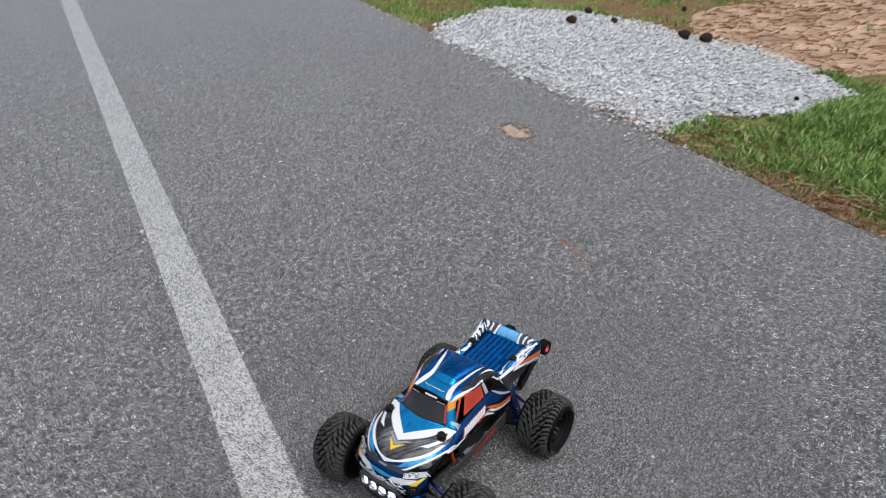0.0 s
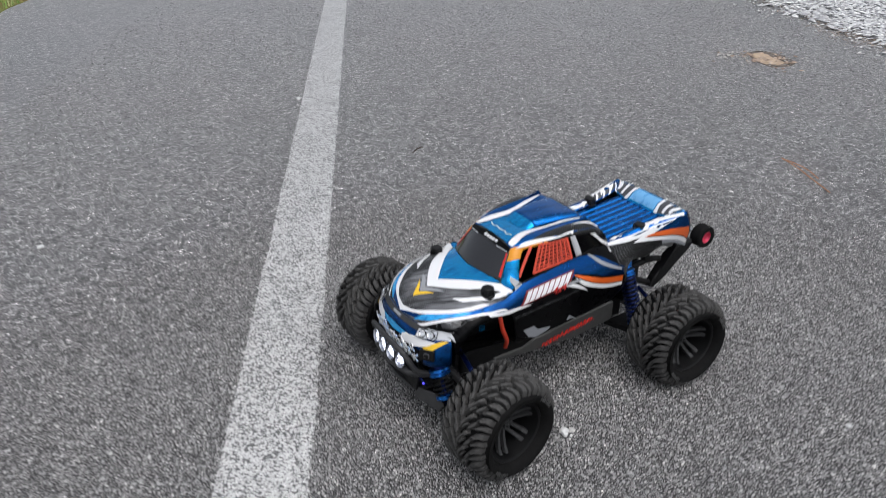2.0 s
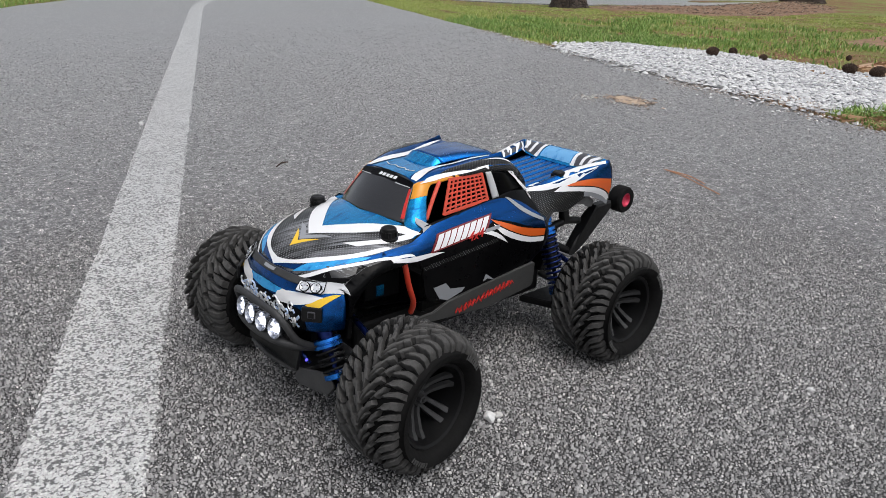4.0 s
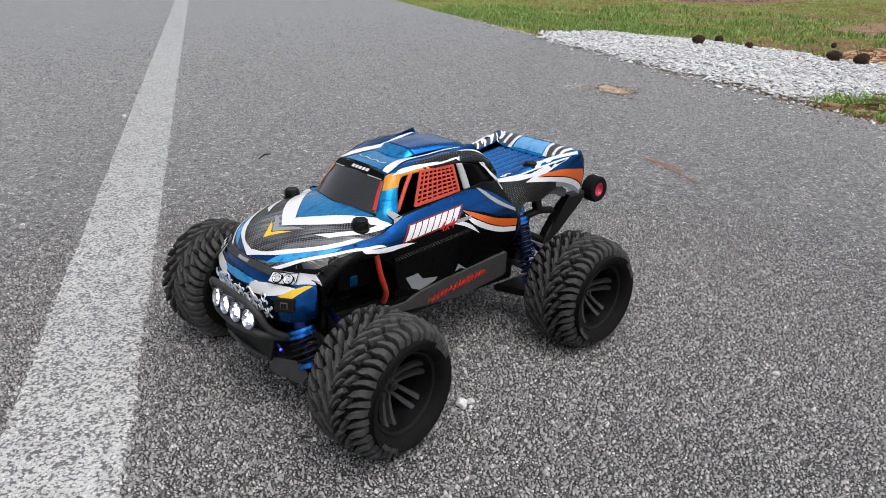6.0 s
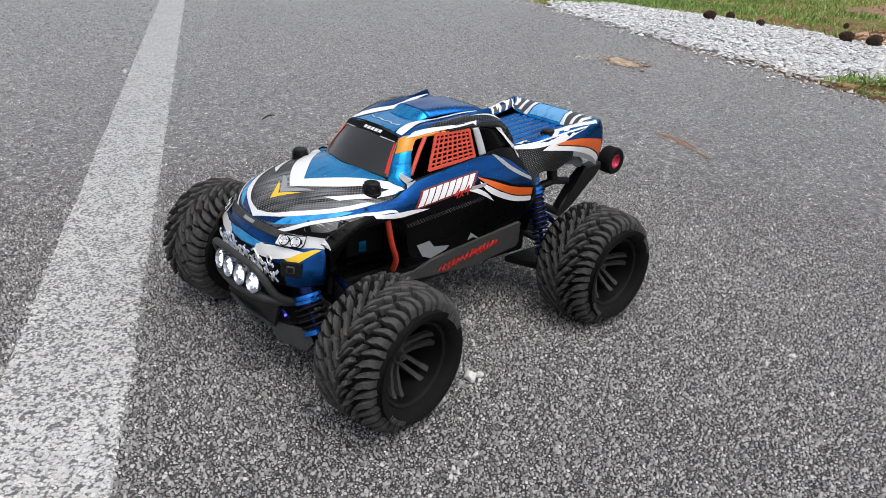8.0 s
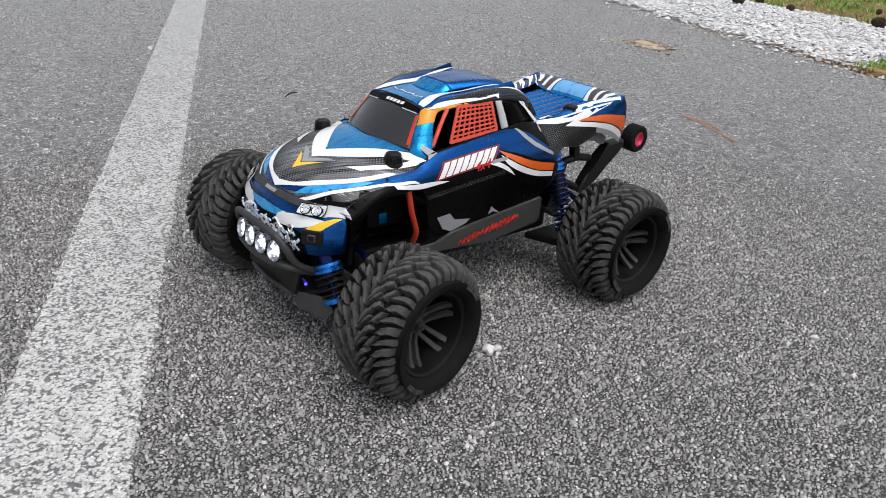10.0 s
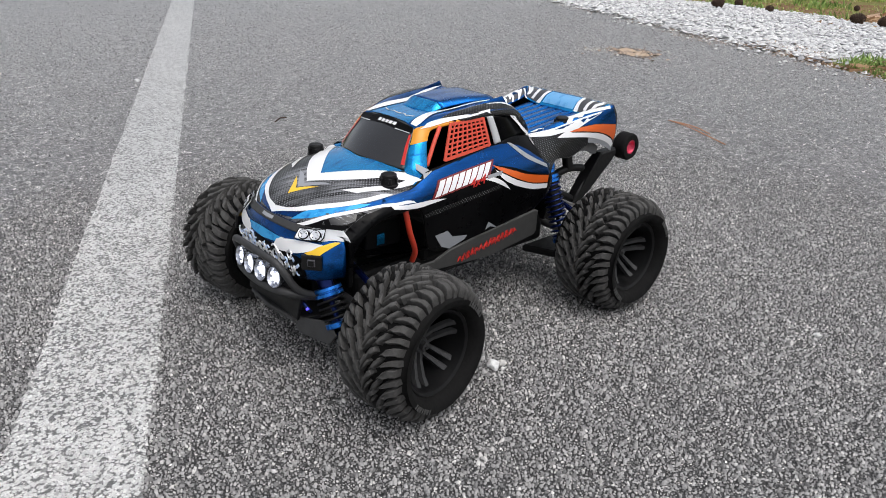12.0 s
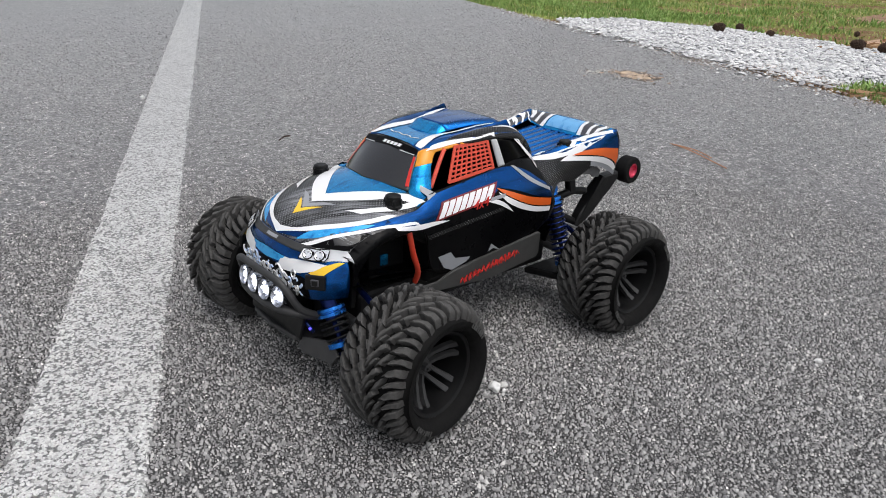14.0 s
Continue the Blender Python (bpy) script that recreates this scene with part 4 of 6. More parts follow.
shell("tailgate_inner", [
    [(-0.184, 0, 0.1870), (-0.183, 0.030, 0.1870), (-0.180, 0.059, 0.1870)],
    [(-0.172, 0, 0.1835), (-0.172, 0.026, 0.1835), (-0.172, 0.052, 0.1830)],
    [(-0.163, 0, 0.174), (-0.163, 0.024, 0.174), (-0.164, 0.046, 0.177)]], SKYBLUE, truck, "inner tailgate with sky reflection painted pale blue", 5, both=True)


def build_bed_floor():
    """Bed floor with raised lengthwise ribs."""
    rows = []
    for i in range(9):
        x = -0.060 - 0.104 * i / 8
        z = 0.164 + 0.0095 * i / 8
        row = []
        for k in range(8):
            y0 = -0.042 + 0.084 * k / 8
            for f, up in ((0.0, 0.0), (0.30, 0.0), (0.42, 0.0016), (0.86, 0.0016)):
                row.append((x, y0 + f * 0.0105, z + up))
        row.append((x, 0.042, z))
        rows.append(row)
    return grid_bm(rows)


part("bed_floor", build_bed_floor(), SKYLIT_BLUE, truck, "ribbed blue bed floor")

# roof scoop: an open intake with two fins running back
SCOOP = [
    [(0.0275, 0, 0.2090), (0.0275, 0.0165, 0.2087), (0.026, 0.022, 0.2040)],
    [(-0.005, 0, 0.2108), (-0.005, 0.020, 0.2104), (-0.006, 0.0265, 0.2068)],
    [(-0.034, 0, 0.2088), (-0.034, 0.023, 0.2085), (-0.035, 0.030, 0.2050)],
]
shell("scoop_front", [[(0.040, 0, 0.2020), (0.039, 0.0145, 0.2020), (0.038, 0.0205, 0.2017)], [(0.034, 0, 0.2054), (0.033, 0.0155, 0.2050), (0.032, 0.0212, 0.2028)], [(0.0275, 0, 0.2091), (0.0275, 0.0165, 0.2088), (0.026, 0.0222, 0.2042)]], SKYBLUE, truck, "blue scoop front with sky reflection painted in", 4, both=True)
shell("roof_scoop", SCOOP, SKYLIT_BLUE, truck, "blue roof intake", 5, both=True)
for s in (1, -1):
    fin = grid_bm(surface([[(0.012, s * 0.036, 0.2050), (-0.010, s * 0.040, 0.2070), (-0.034, s * 0.043, 0.2060)],
                           [(0.012, s * 0.0365, 0.2055), (-0.010, s * 0.0405, 0.2095), (-0.030, s * 0.0435, 0.2125)],
                           [(0.012, s * 0.038, 0.2050), (-0.010, s * 0.0425, 0.2068), (-0.034, s * 0.0455, 0.2055)]], 4))
    part("roof_fin", fin, BLUE, truck, "", True)

# body posts with black cap nuts
for px, py, pz in ((0.113, 0.0545, 0.157), (0.113, -0.0545, 0.157), (-0.118, 0.0455, 0.1695), (-0.118, -0.0455, 0.1695)):
    knob = new("body_post")
    knob.parent = truck
    knob.location = (px, py, pz - 0.001)
    knob.scale = (1.32, 1.32, 0.92)
    sharp(part("cap", lathe([(0.0055, 0), (0.0062, 0.001), (0.0062, 0.0035), (0.0050, 0.0045), (0.0048, 0.0095), (0.0052, 0.0100), (0.0050, 0.0125), (0.0040, 0.0135), (0, 0.0135)], 18), PLASTIC, knob))
    for k in range(6):
        a = 2 * math.pi * k / 6
        part("grip", slab((0.0016, 0.0022, 0.0055), 0.0004, pose(0.0052 * math.cos(a), 0.0052 * math.sin(a), 0.0075, 0, 0, math.degrees(a)), 1), PLASTIC, knob)

# -------- lamps, grille and bumper
def build_lamp(s):
    lamp = new("headlight")
    lamp.parent = truck
    lamp.matrix_basis = pose(0.1868, s * 0.0520, 0.1302, 0, 50, s * 34) @ pose(0, s * -0.0030, 0) @ Matrix.Scale(0.82, 4)
    ring = [(-0.0062, s * -0.0120), (-0.0066, s * 0.0040), (-0.0080, s * 0.0150), (0.0010, s * 0.0146), (0.0050, s * 0.0120), (0.0058, s * -0.0060), (0.0046, s * -0.0150)]
    part("housing", plate(ring, 0.0018, pose(0, 0, -0.0006), 0.0004), CHROME, lamp, "silver lamp housing")
    part("trim", pipe([(x, y, 0.0012) for x, y in ring + ring[:1]], 0.0006, 1, 6), BLACK, lamp, "black lamp rim", True)
    part("wing", plate([(-0.0050, s * -0.0118), (-0.0052, s * -0.0100), (0.0046, s * -0.0105), (0.0040, s * -0.0145)], 0.0008, pose(0, 0, 0.0010), 0.0002), WHITE, lamp, "white corner of the lamp")
    for y, size in ((-0.0062, 1.0), (0.0058, 1.06)):
        bowl = part("reflector", lathe([(0.0044 * size, 0.0016), (0.0046 * size, 0.0024), (0.0040 * size, 0.0025), (0.0029 * size, 0.0012), (0.0009 * size, 0.0010), (0.0, 0.0022)], 18, pose(-0.0002, s * y, 0.0)), CHROME, lamp, "chrome reflector", True)
        for k in range(5):
            a = 1.2566 * k + y * 90
            part("facet", slab((0.0016, 0.0009, 0.0008), 0.0002, pose(-0.0002 + 0.0032 * math.cos(a), s * y + 0.0032 * math.sin(a), 0.0022, 0, 20, math.degrees(a)), 1), WHITE if k % 2 else PLASTIC, bowl)
        part("bezel", pipe([(-0.0002 + 0.0048 * size * math.cos(0.5236 * a), s * y + 0.0048 * size * math.sin(0.5236 * a), 0.0016) for a in range(13)], 0.0007, 1, 6), BLACK, lamp, "black ring round the reflector", True)
    for y in (-0.0002, 0.0118):
        part("glint", slab((0.0060, 0.0012, 0.0010), 0.0003, pose(-0.0008, s * y, 0.0012, 0, 12, s * 24), 1), BLACK, lamp)


for s in (1, -1):
    build_lamp(s)
    lamp = new("side_marker")
    lamp.parent = truck
    lamp.matrix_basis = pose(0.1945, s * 0.0595, 0.1120, 0, 84, s * 40)
    part("housing", slab((0.0125, 0.017, 0.003), 0.0012), PLASTIC, lamp)
    part("lens", slab((0.0060, 0.0065, 0.002), 0.0008, pose(0, 0, 0.0014)), DARK_GREY, lamp, "dark grey square lens")
    part("lens_face", slab((0.0046, 0.0050, 0.002), 0.0006, pose(0, 0, 0.0018)), PLASTIC, lamp)

rng = random.Random(12)
nose = shell("nose_band", [
    [(0.1945, 0, 0.1365), (0.1905, 0.030, 0.1355), (0.1840, 0.046, 0.1345)],
    [(0.1990, 0, 0.1318), (0.1955, 0.030, 0.1308), (0.1885, 0.046, 0.1300)]], TRIM, truck, "dark nose band", 5, both=True)

bumper = new("front_bumper")
bumper.parent = truck
UPPER = [(0.176, 0.047, 0.072), (0.190, 0.046, 0.0775), (0.2005, 0.0435, 0.0850), (0.2070, 0.0405, 0.0970), (0.2115, 0.033, 0.1065), (0.2130, 0.017, 0.1085)]
LOWER = [(0.180, 0.045, 0.072), (0.200, 0.0415, 0.0785), (0.2085, 0.034, 0.0815), (0.2115, 0.017, 0.0805)]
for half, mid, radius, name in ((UPPER, (0.2135, 0, 0.1090), 0.0031, "upper_tube"), (LOWER, (0.2120, 0, 0.0800), 0.0038, "lower_tube")):
    part(name, pipe([(x, -y, z) for x, y, z in half] + [mid] + list(reversed(half)), radius, 6, 12), TRIM, bumper, "", True)
part("lamp_bar", slab((0.006, 0.080, 0.016), 0.002, pose(0.2030, 0, 0.0905)), PLASTIC, bumper)
for y in (-0.0279, -0.0093, 0.0093, 0.0279):
    lampbowl = new("bumper_lamp")
    lampbowl.parent = bumper
    lampbowl.matrix_basis = pose(0.2105 - 2.4 * y * y, y, 0.0915, 0, 78, y * 220)
    sharp(part("bowl", lathe([(0.0076, -0.006), (0.0084, 0.002), (0.0088, 0.0034), (0.0082, 0.0038), (0.0074, 0.0026), (0.0050, 0.0000), (0, -0.0012)], 20), BOWL, lampbowl, "bright reflector bowl"))
    part("led", lathe([(0.0036, -0.0004), (0.0036, 0.0016), (0.0026, 0.0026), (0.0, 0.0030)], 14), LED, lampbowl, "lit white lamp lens", True)
    for k in range(7):
        a = 2 * math.pi * (k + 0.3 * y * 100) / 7
        part("facet", lathe([(0.0013, 0.0006), (0.0009, 0.0018), (0, 0.0021)], 7, pose(0.0056 * math.cos(a), 0.0056 * math.sin(a), 0.0006)), LED if k % 3 else BOWL, lampbowl, "", True)

part("bumper_plate", plate([(-0.040, 0.0), (0.040, 0.0), (0.043, 0.024), (0.030, 0.030), (-0.030, 0.030), (-0.043, 0.024)], 0.003, pose(0.197, 0, 0.0535, 0, 0, 0) @ pose(0, 0, 0, 90, 0, 90) @ pose(0, 0, 0, -10, 0, 0)), PLASTIC, bumper, "black lower bumper plate")
part("skid_plate", plate([(-0.04, -0.036), (0.0, -0.040), (0.010, -0.034), (0.014, 0), (0.010, 0.034), (0.0, 0.040), (-0.04, 0.036)], 0.0035, pose(0.1915, 0, 0.0495, 0, -10, 0)), TRIM, bumper, "dark lower skid plate")
for s in (1, -1):
    outline = [(-0.002, 0.004), (0.004, -0.001), (0.034, -0.004), (0.038, 0.004), (0.031, 0.0130), (0.023, 0.0145), (0.0, 0.0130)]
    sweep = Vector((-0.41, s * 0.91, 0))
    rise = Vector((-0.30, 0, 0.95))
    rot = Matrix((sweep, rise, sweep.cross(rise))).transposed().to_4x4()
    part("arm_guard", plate(outline, 0.003, Matrix.Translation((0.197, s * 0.036, 0.0415)) @ rot, 0.0008), TRIM, bumper, "dark grey arm guard")
    part("guard_arm", plate([(0.193, s * 0.030), (0.165, s * 0.034), (0.160, s * 0.066), (0.182, s * 0.068)], 0.004, pose(0, 0, 0.0400), 0.001), PLASTIC, bumper)
    stem = part("marker_lamp", rod((0.1930, s * 0.0385, 0.0690), (0.1890, s * 0.0460, 0.0600), 0.0017), DEEP_BLUE, bumper, "blue marker lamp", True)
    part("led", rod((0.1918, s * 0.0434, 0.0640), (0.1912, s * 0.0446, 0.0626), 0.0014), LED_BLUE, stem, "lit blue tip", True)

# -------- chassis, arms, shocks, braces
chassis = new("chassis")
chassis.parent = truck
part("tub", slab((0.250, 0.070, 0.030), 0.004, pose(0.012, 0, 0.060)), PLASTIC, chassis)
part("battery_box", slab((0.120, 0.100, 0.040), 0.005, pose(0.010, 0, 0.092)), PLASTIC, chassis)
part("front_bulkhead", slab((0.050, 0.050, 0.070), 0.004, pose(0.150, 0, 0.090)), PLASTIC, chassis)
part("rear_bulkhead", slab((0.050, 0.050, 0.060), 0.004, pose(-0.125, 0, 0.082)), PLASTIC, chassis)
part("servo_box", slab((0.040, 0.050, 0.032), 0.002, pose(0.100, 0.0045, 0.0985)), PLASTIC, chassis)
part("sticker", slab((0.0085, 0.0008, 0.0105), 0.0003, pose(0.1035, 0.0300, 0.0985)), SKYBLUE, chassis, "small blue sticker")
part("front_shock_tower", plate([(-0.045, 0), (0.045, 0), (0.052, 0.052), (0.030, 0.060), (-0.030, 0.060), (-0.052, 0.052)], 0.005, pose(0.146, 0, 0.070) @ pose(0, 0, 0, 90, 0, 90)), PLASTIC, chassis)
part("rear_shock_tower", plate([(-0.040, 0), (0.040, 0), (0.056, 0.052), (0.030, 0.064), (-0.030, 0.064), (-0.056, 0.052)], 0.005, pose(-0.112, 0, 0.070) @ pose(0, 0, 0, 90, 0, 90)), PLASTIC, chassis)


def build_shock(top, foot, name, wire, collar, coil_r=0.0095, turns=8, tube=STEEL):
    """A coil-over: blue cap and body, piston, and a coil spring below the blue collar."""
    top, foot = Vector(top), Vector(foot)
    shock = new(name)
    shock.parent = truck
    along = foot - top
    length = along.length
    shock.matrix_basis = Matrix.Translation(top) @ along.to_track_quat("Z", "Y").to_matrix().to_4x4()
    sharp(part("cap", lathe([(0.0, -0.004), (0.006, -0.004), (0.0085, -0.001), (0.0085, 0.006), (0.0075, 0.007), (0.0075, 0.010)], 18), ANODISED, shock, "blue anodised cap"))
    sharp(part("cylinder", lathe([(0.0066, 0.006), (0.0066, length * 0.62), (0.003, length * 0.63), (0.0022, length * 0.64), (0.0022, length - 0.004), (0.005, length - 0.003), (0.005, length + 0.004), (0, length + 0.005)], 16), tube, shock))
    sharp(part("adjuster", lathe([(0.0068, collar), (coil_r + 0.0008, collar + 0.0005), (coil_r + 0.0010, collar + 0.003), (coil_r - 0.001, collar + 0.0035), (coil_r - 0.001, collar + 0.0045), (coil_r + 0.0010, collar + 0.005), (coil_r + 0.001, collar + 0.0075), (0.0068, collar + 0.008)], 18), ANODISED, shock, "blue anodised collar"))
    start, stop = collar + 0.009, length - 0.0125
    coil = [((coil_r * math.cos(a)), (coil_r * math.sin(a)), start + (stop - start) * a / (2 * math.pi * turns)) for a in [2 * math.pi * turns * k / (turns * 12) for k in range(turns * 12 + 1)]]
    part("spring", pipe(coil, 0.0011, 1, 6), wire, shock, "", True)
    sharp(part("spring_seat", lathe([(0.0025, length - 0.0125), (coil_r + 0.001, length - 0.012), (coil_r + 0.001, length - 0.008), (0.0035, length - 0.006)], 18), ANODISED, shock, "blue anodised spring seat"))
    return shock


for s in (1, -1):
    build_shock((0.175, s * 0.031, 0.112), (0.173, s * 0.067, 0.043), "front_shock", PLASTIC, 0.036, 0.0115, 4, DEEP_BLUE)
    build_shock((-0.100, s * 0.044, 0.135), (-0.102, s * 0.0755, 0.050), "rear_shock", DEEP_BLUE, 0.012, 0.0092, 11, PLASTIC)
    for ax, ay in ((PIN_X, CARRIER_Y), (REAR_X + 0.004, 0.088)):
        arm = plate([(-0.030, 0.030), (-0.007, ay - 0.004), (0.007, ay - 0.004), (0.030, 0.030)], 0.008, pose(ax, 0, 0.034) if s > 0 else pose(ax, 0, 0.042, 180, 0, 0), 0.0015)
        part("lower_arm", arm, PLASTIC, truck)
        part("axle_shaft", rod((ax, s * 0.02, 0.062), (ax, s * ay, 0.059), 0.004), STEEL, truck, "", True)
        part("upper_link", rod((ax - 0.012, s * 0.030, 0.090), (ax - 0.004, s * (ay - 0.003), 0.078), 0.0028), DEEP_BLUE, truck, "", True)
        part("hub_carrier", slab((0.024, 0.018, 0.042), 0.004, pose(ax, s * (ay - 0.002), 0.060)), PLASTIC, truck)
    # side skirt plate
    skirt = plate([(0.112, 0.012), (0.0685, 0.007), (0.0, 0.001), (-0.060, 0.008), (-0.063, 0.012), (-0.061, 0.034), (-0.058, 0.036), (0.020, 0.027), (0.055, 0.023), (0.072, 0.015), (0.113, 0.016)], 0.003, pose(0, s * 0.0675, 0.066) @ pose(0, 0, 0, 90 - s * 6, 0, 0))
    part("side_skirt", skirt, PLATE, truck, "flat grey plastic side skirt with red script")
    # sleeve of the red cable in the wheel arch
    part("cable_sleeve", pipe([(0.106, s * 0.062, 0.150), (0.107, s * 0.069, 0.138), (0.103, s * 0.070, 0.118), (0.094, s * 0.066, 0.098), (0.092, s * 0.060, 0.085)], 0.0026), TUBE_RED, truck, "red cable sleeve", True)

# rear braces that hold the wheelie wheel
brace = new("wheelie_bar")
brace.parent = truck
ARM = [(-0.149, 0.080), (-0.156, 0.092), (-0.168, 0.104), (-0.180, 0.118), (-0.192, 0.130), (-0.2185, 0.131), (-0.2200, 0.124), (-0.210, 0.117), (-0.1937, 0.1050), (-0.1768, 0.0910), (-0.1650, 0.0840), (-0.1565, 0.0775)]
GUSSET = [(-0.144, 0.1433), (-0.173, 0.1456), (-0.184, 0.1386), (-0.182, 0.1310), (-0.175, 0.1318), (-0.166, 0.1378), (-0.147, 0.1388)]
for s in (1, -1):
    side = lambda y, thick: pose(0, s * y + thick / 2, 0, 90, 0, 0)
    part("main_arm", plate(ARM, 0.012, side(0.040, 0.012), 0.002), PLASTIC, brace)
    part("gusset", plate(GUSSET, 0.006, side(0.043, 0.006), 0.0012), GUSSET_GREY, brace, "grey gusset")
    part("upright", plate([(-0.132, 0.1389), (-0.142, 0.1420), (-0.148, 0.1185), (-0.137, 0.1190)], 0.008, side(0.040, 0.008), 0.0015), PLASTIC, brace)
    part("strut", pipe([(-0.110, s * 0.040, 0.1165), (-0.130, s * 0.040, 0.1190), (-0.146, s * 0.040, 0.1200), (-0.166, s * 0.040, 0.1165)], 0.0042, 5, 8), PLASTIC, brace, "", True)
    part("strut", pipe([(-0.112, s * 0.040, 0.104), (-0.135, s * 0.040, 0.0925), (-0.157, s * 0.039, 0.081)], 0.0042, 5, 8), PLASTIC, brace, "", True)
    part("link", rod((-0.126, s * 0.044, 0.090), (-0.156, s * 0.044, 0.076), 0.0016), STEEL, brace, "bright steel link", True)
part("cross_axle", rod((-0.2425, -0.040, 0.1285), (-0.2425, 0.040, 0.1285), 0.003), STEEL, brace, "", True)
for s in (1, -1):
    roller = new("roller")
    roller.parent = brace
    roller.matrix_basis = pose(-0.2425, s * 0.041, 0.1285, -90 * s)
    sharp(part("tyre", lathe([(0.0085, -0.008), (0.0140, -0.008), (0.0155, -0.006), (0.0155, 0.006), (0.0140, 0.008), (0.0085, 0.008)], 24, closed=True), RUBBER, roller))
    sharp(part("hub", lathe([(0.0085, -0.007), (0.0088, 0.007), (0.0070, 0.0072), (0.0055, 0.004), (0.0025, 0.003), (0.0, 0.005)], 20), HUB_PINK, roller, "pinkish red anodised hub"))


# -------- livery: thin film pieces laid on the moulded shell
from mathutils.bvhtree import BVHTree

FILM_TARGETS = [ob for ob in truck.children if ob.name.split(".")[0] in ("hood", "front_fascia", "side_panel", "roof", "front_pillar", "upper_pillar", "roof_rail", "rear_pillar", "bed_rail", "rear_quarter", "tailgate", "tailgate_inner", "cab_back", "windshield", "middle_pillar", "nose_band")]


def shell_tree():
    verts, faces = [], []
    for ob in FILM_TARGETS:
        base = len(verts)
        verts += [v.co.copy() for v in ob.data.vertices]
        faces += [tuple(base + i for i in p.vertices) for p in ob.data.polygons]
    return BVHTree.FromPolygons(verts, faces)


SHELL = shell_tree()
WAYS = {"top": (Vector((0, 0, -1)), lambda a, b, s: Vector((a, b * s, 0.4))), "side": (Vector((0, -1, 0)), lambda a, b, s: Vector((a, 0.4 * s, b))), "front": (Vector((-1, 0, 0)), lambda a, b, s: Vector((0.5, a * s, b)))}


def eased(outline, most=0.5):
    """The outline with its gentle bends rounded; corners sharper than most (radians) and those on the centre line stay."""
    for _ in range(2):
        made = []
        for k, p in enumerate(outline):
            a, b, c = Vector(outline[k - 1]), Vector(p), Vector(outline[(k + 1) % len(outline)])
            if (b - a).length < 1e-6 or (c - b).length < 1e-6 or (b - a).angle(c - b) > most:
                made.append(tuple(b))
            else:
                made += [tuple(b.lerp(a, 0.25)), tuple(b.lerp(c, 0.25))]
        outline = made
    return outline


def film(name, seen, outline, material, label="", lift=0.0009, step=0.003, both=True):
    """A thin printed piece: an outline in plan, side or front view, laid on the shell, on both sides of the truck."""
    outline = eased(outline)
    way, origin = WAYS[seen]
    made = []
    for s in ((1, -1) if both else (1,)):
        bm = bmesh.new()
        bm.faces.new([bm.verts.new((a, b, 0)) for a, b in outline])
        bm.normal_update()
        bmesh.ops.triangulate(bm, faces=bm.faces, ngon_method="EAR_CLIP")
        for axis in (0, 1):
            lo, hi = min(p[axis] for p in outline), max(p[axis] for p in outline)
            for k in range(1, int((hi - lo) / step) + 1):
                at, normal = [0, 0, 0], [0, 0, 0]
                at[axis], normal[axis] = lo + k * step, 1
                bmesh.ops.bisect_plane(bm, geom=[*bm.verts, *bm.edges, *bm.faces], plane_co=at, plane_no=normal)
        ray = Vector((way.x, way.y * s, way.z))
        for v in bm.verts:
            start = origin(v.co.x, v.co.y, s)
            hit, normal, _, _ = SHELL.ray_cast(start, ray)
            if hit is None:
                hit, normal, _, _ = SHELL.find_nearest(start + ray * (0.4 - (0.06 if seen == "side" else 0.16 if seen == "top" else -0.09)))
            if normal.dot(ray) > 0:
                normal = -normal
            v.co = hit + normal * lift
        bmesh.ops.recalc_face_normals(bm, faces=bm.faces)
        made.append(part(name, bm, material, truck, label, True))
    return made


# hood
film("hood_panel", "top", [(0.1439, 0), (0.1231, 0.0232), (0.1021, 0.0431), (0.0915, 0.0475), (0.0993, 0.0290), (0.1045, 0)], SKYBLUE, "glossy blue hood wedge")
film("hood_streak", "top", [(0.1579, 0), (0.1446, 0.0207), (0.1285, 0.0386), (0.1120, 0.0480), (0.0990, 0.0583), (0.0870, 0.0655), (0.0885, 0.0601), (0.0923, 0.0501), (0.1057, 0.0399), (0.1231, 0.0232), (0.1439, 0)], WHITE, "white streak", 0.0011)
film("hood_streak", "top", [(0.0870, 0.0655), (0.1175, 0.0626), (0.1423, 0.0495), (0.1491, 0.0370), (0.1353, 0.0477), (0.1141, 0.0583), (0.0931, 0.0587)], WHITE, "white streak", 0.0012)
film("fender_black", "side", [(0.1800, 0.1330), (0.1650, 0.1440), (0.1430, 0.1500), (0.1180, 0.1525), (0.1000, 0.1500), (0.1000, 0.1420), (0.1180, 0.1415), (0.1430, 0.1395), (0.1640, 0.1260), (0.1800, 0.1270)], BLACK, "black fender print", 0.0008)
film("fender_black", "top", [(0.1890, 0.0350), (0.1808, 0.0455), (0.1686, 0.0558), (0.1488, 0.0664), (0.1268, 0.0738), (0.1300, 0.0765), (0.1500, 0.0735), (0.1700, 0.0640), (0.1840, 0.0510)], BLACK, "black fender print", 0.0007)
film("hood_band", "top", [(0.1935, 0), (0.1890, 0.0240), (0.1800, 0.0420), (0.1674, 0.0537), (0.1474, 0.0642), (0.1253, 0.0715), (0.0964, 0.0735), (0.0876, 0.0685), (0.1194, 0.0673), (0.1457, 0.0619), (0.1652, 0.0504), (0.1827, 0.0322), (0.1925, 0)], BLUE, "blue band")
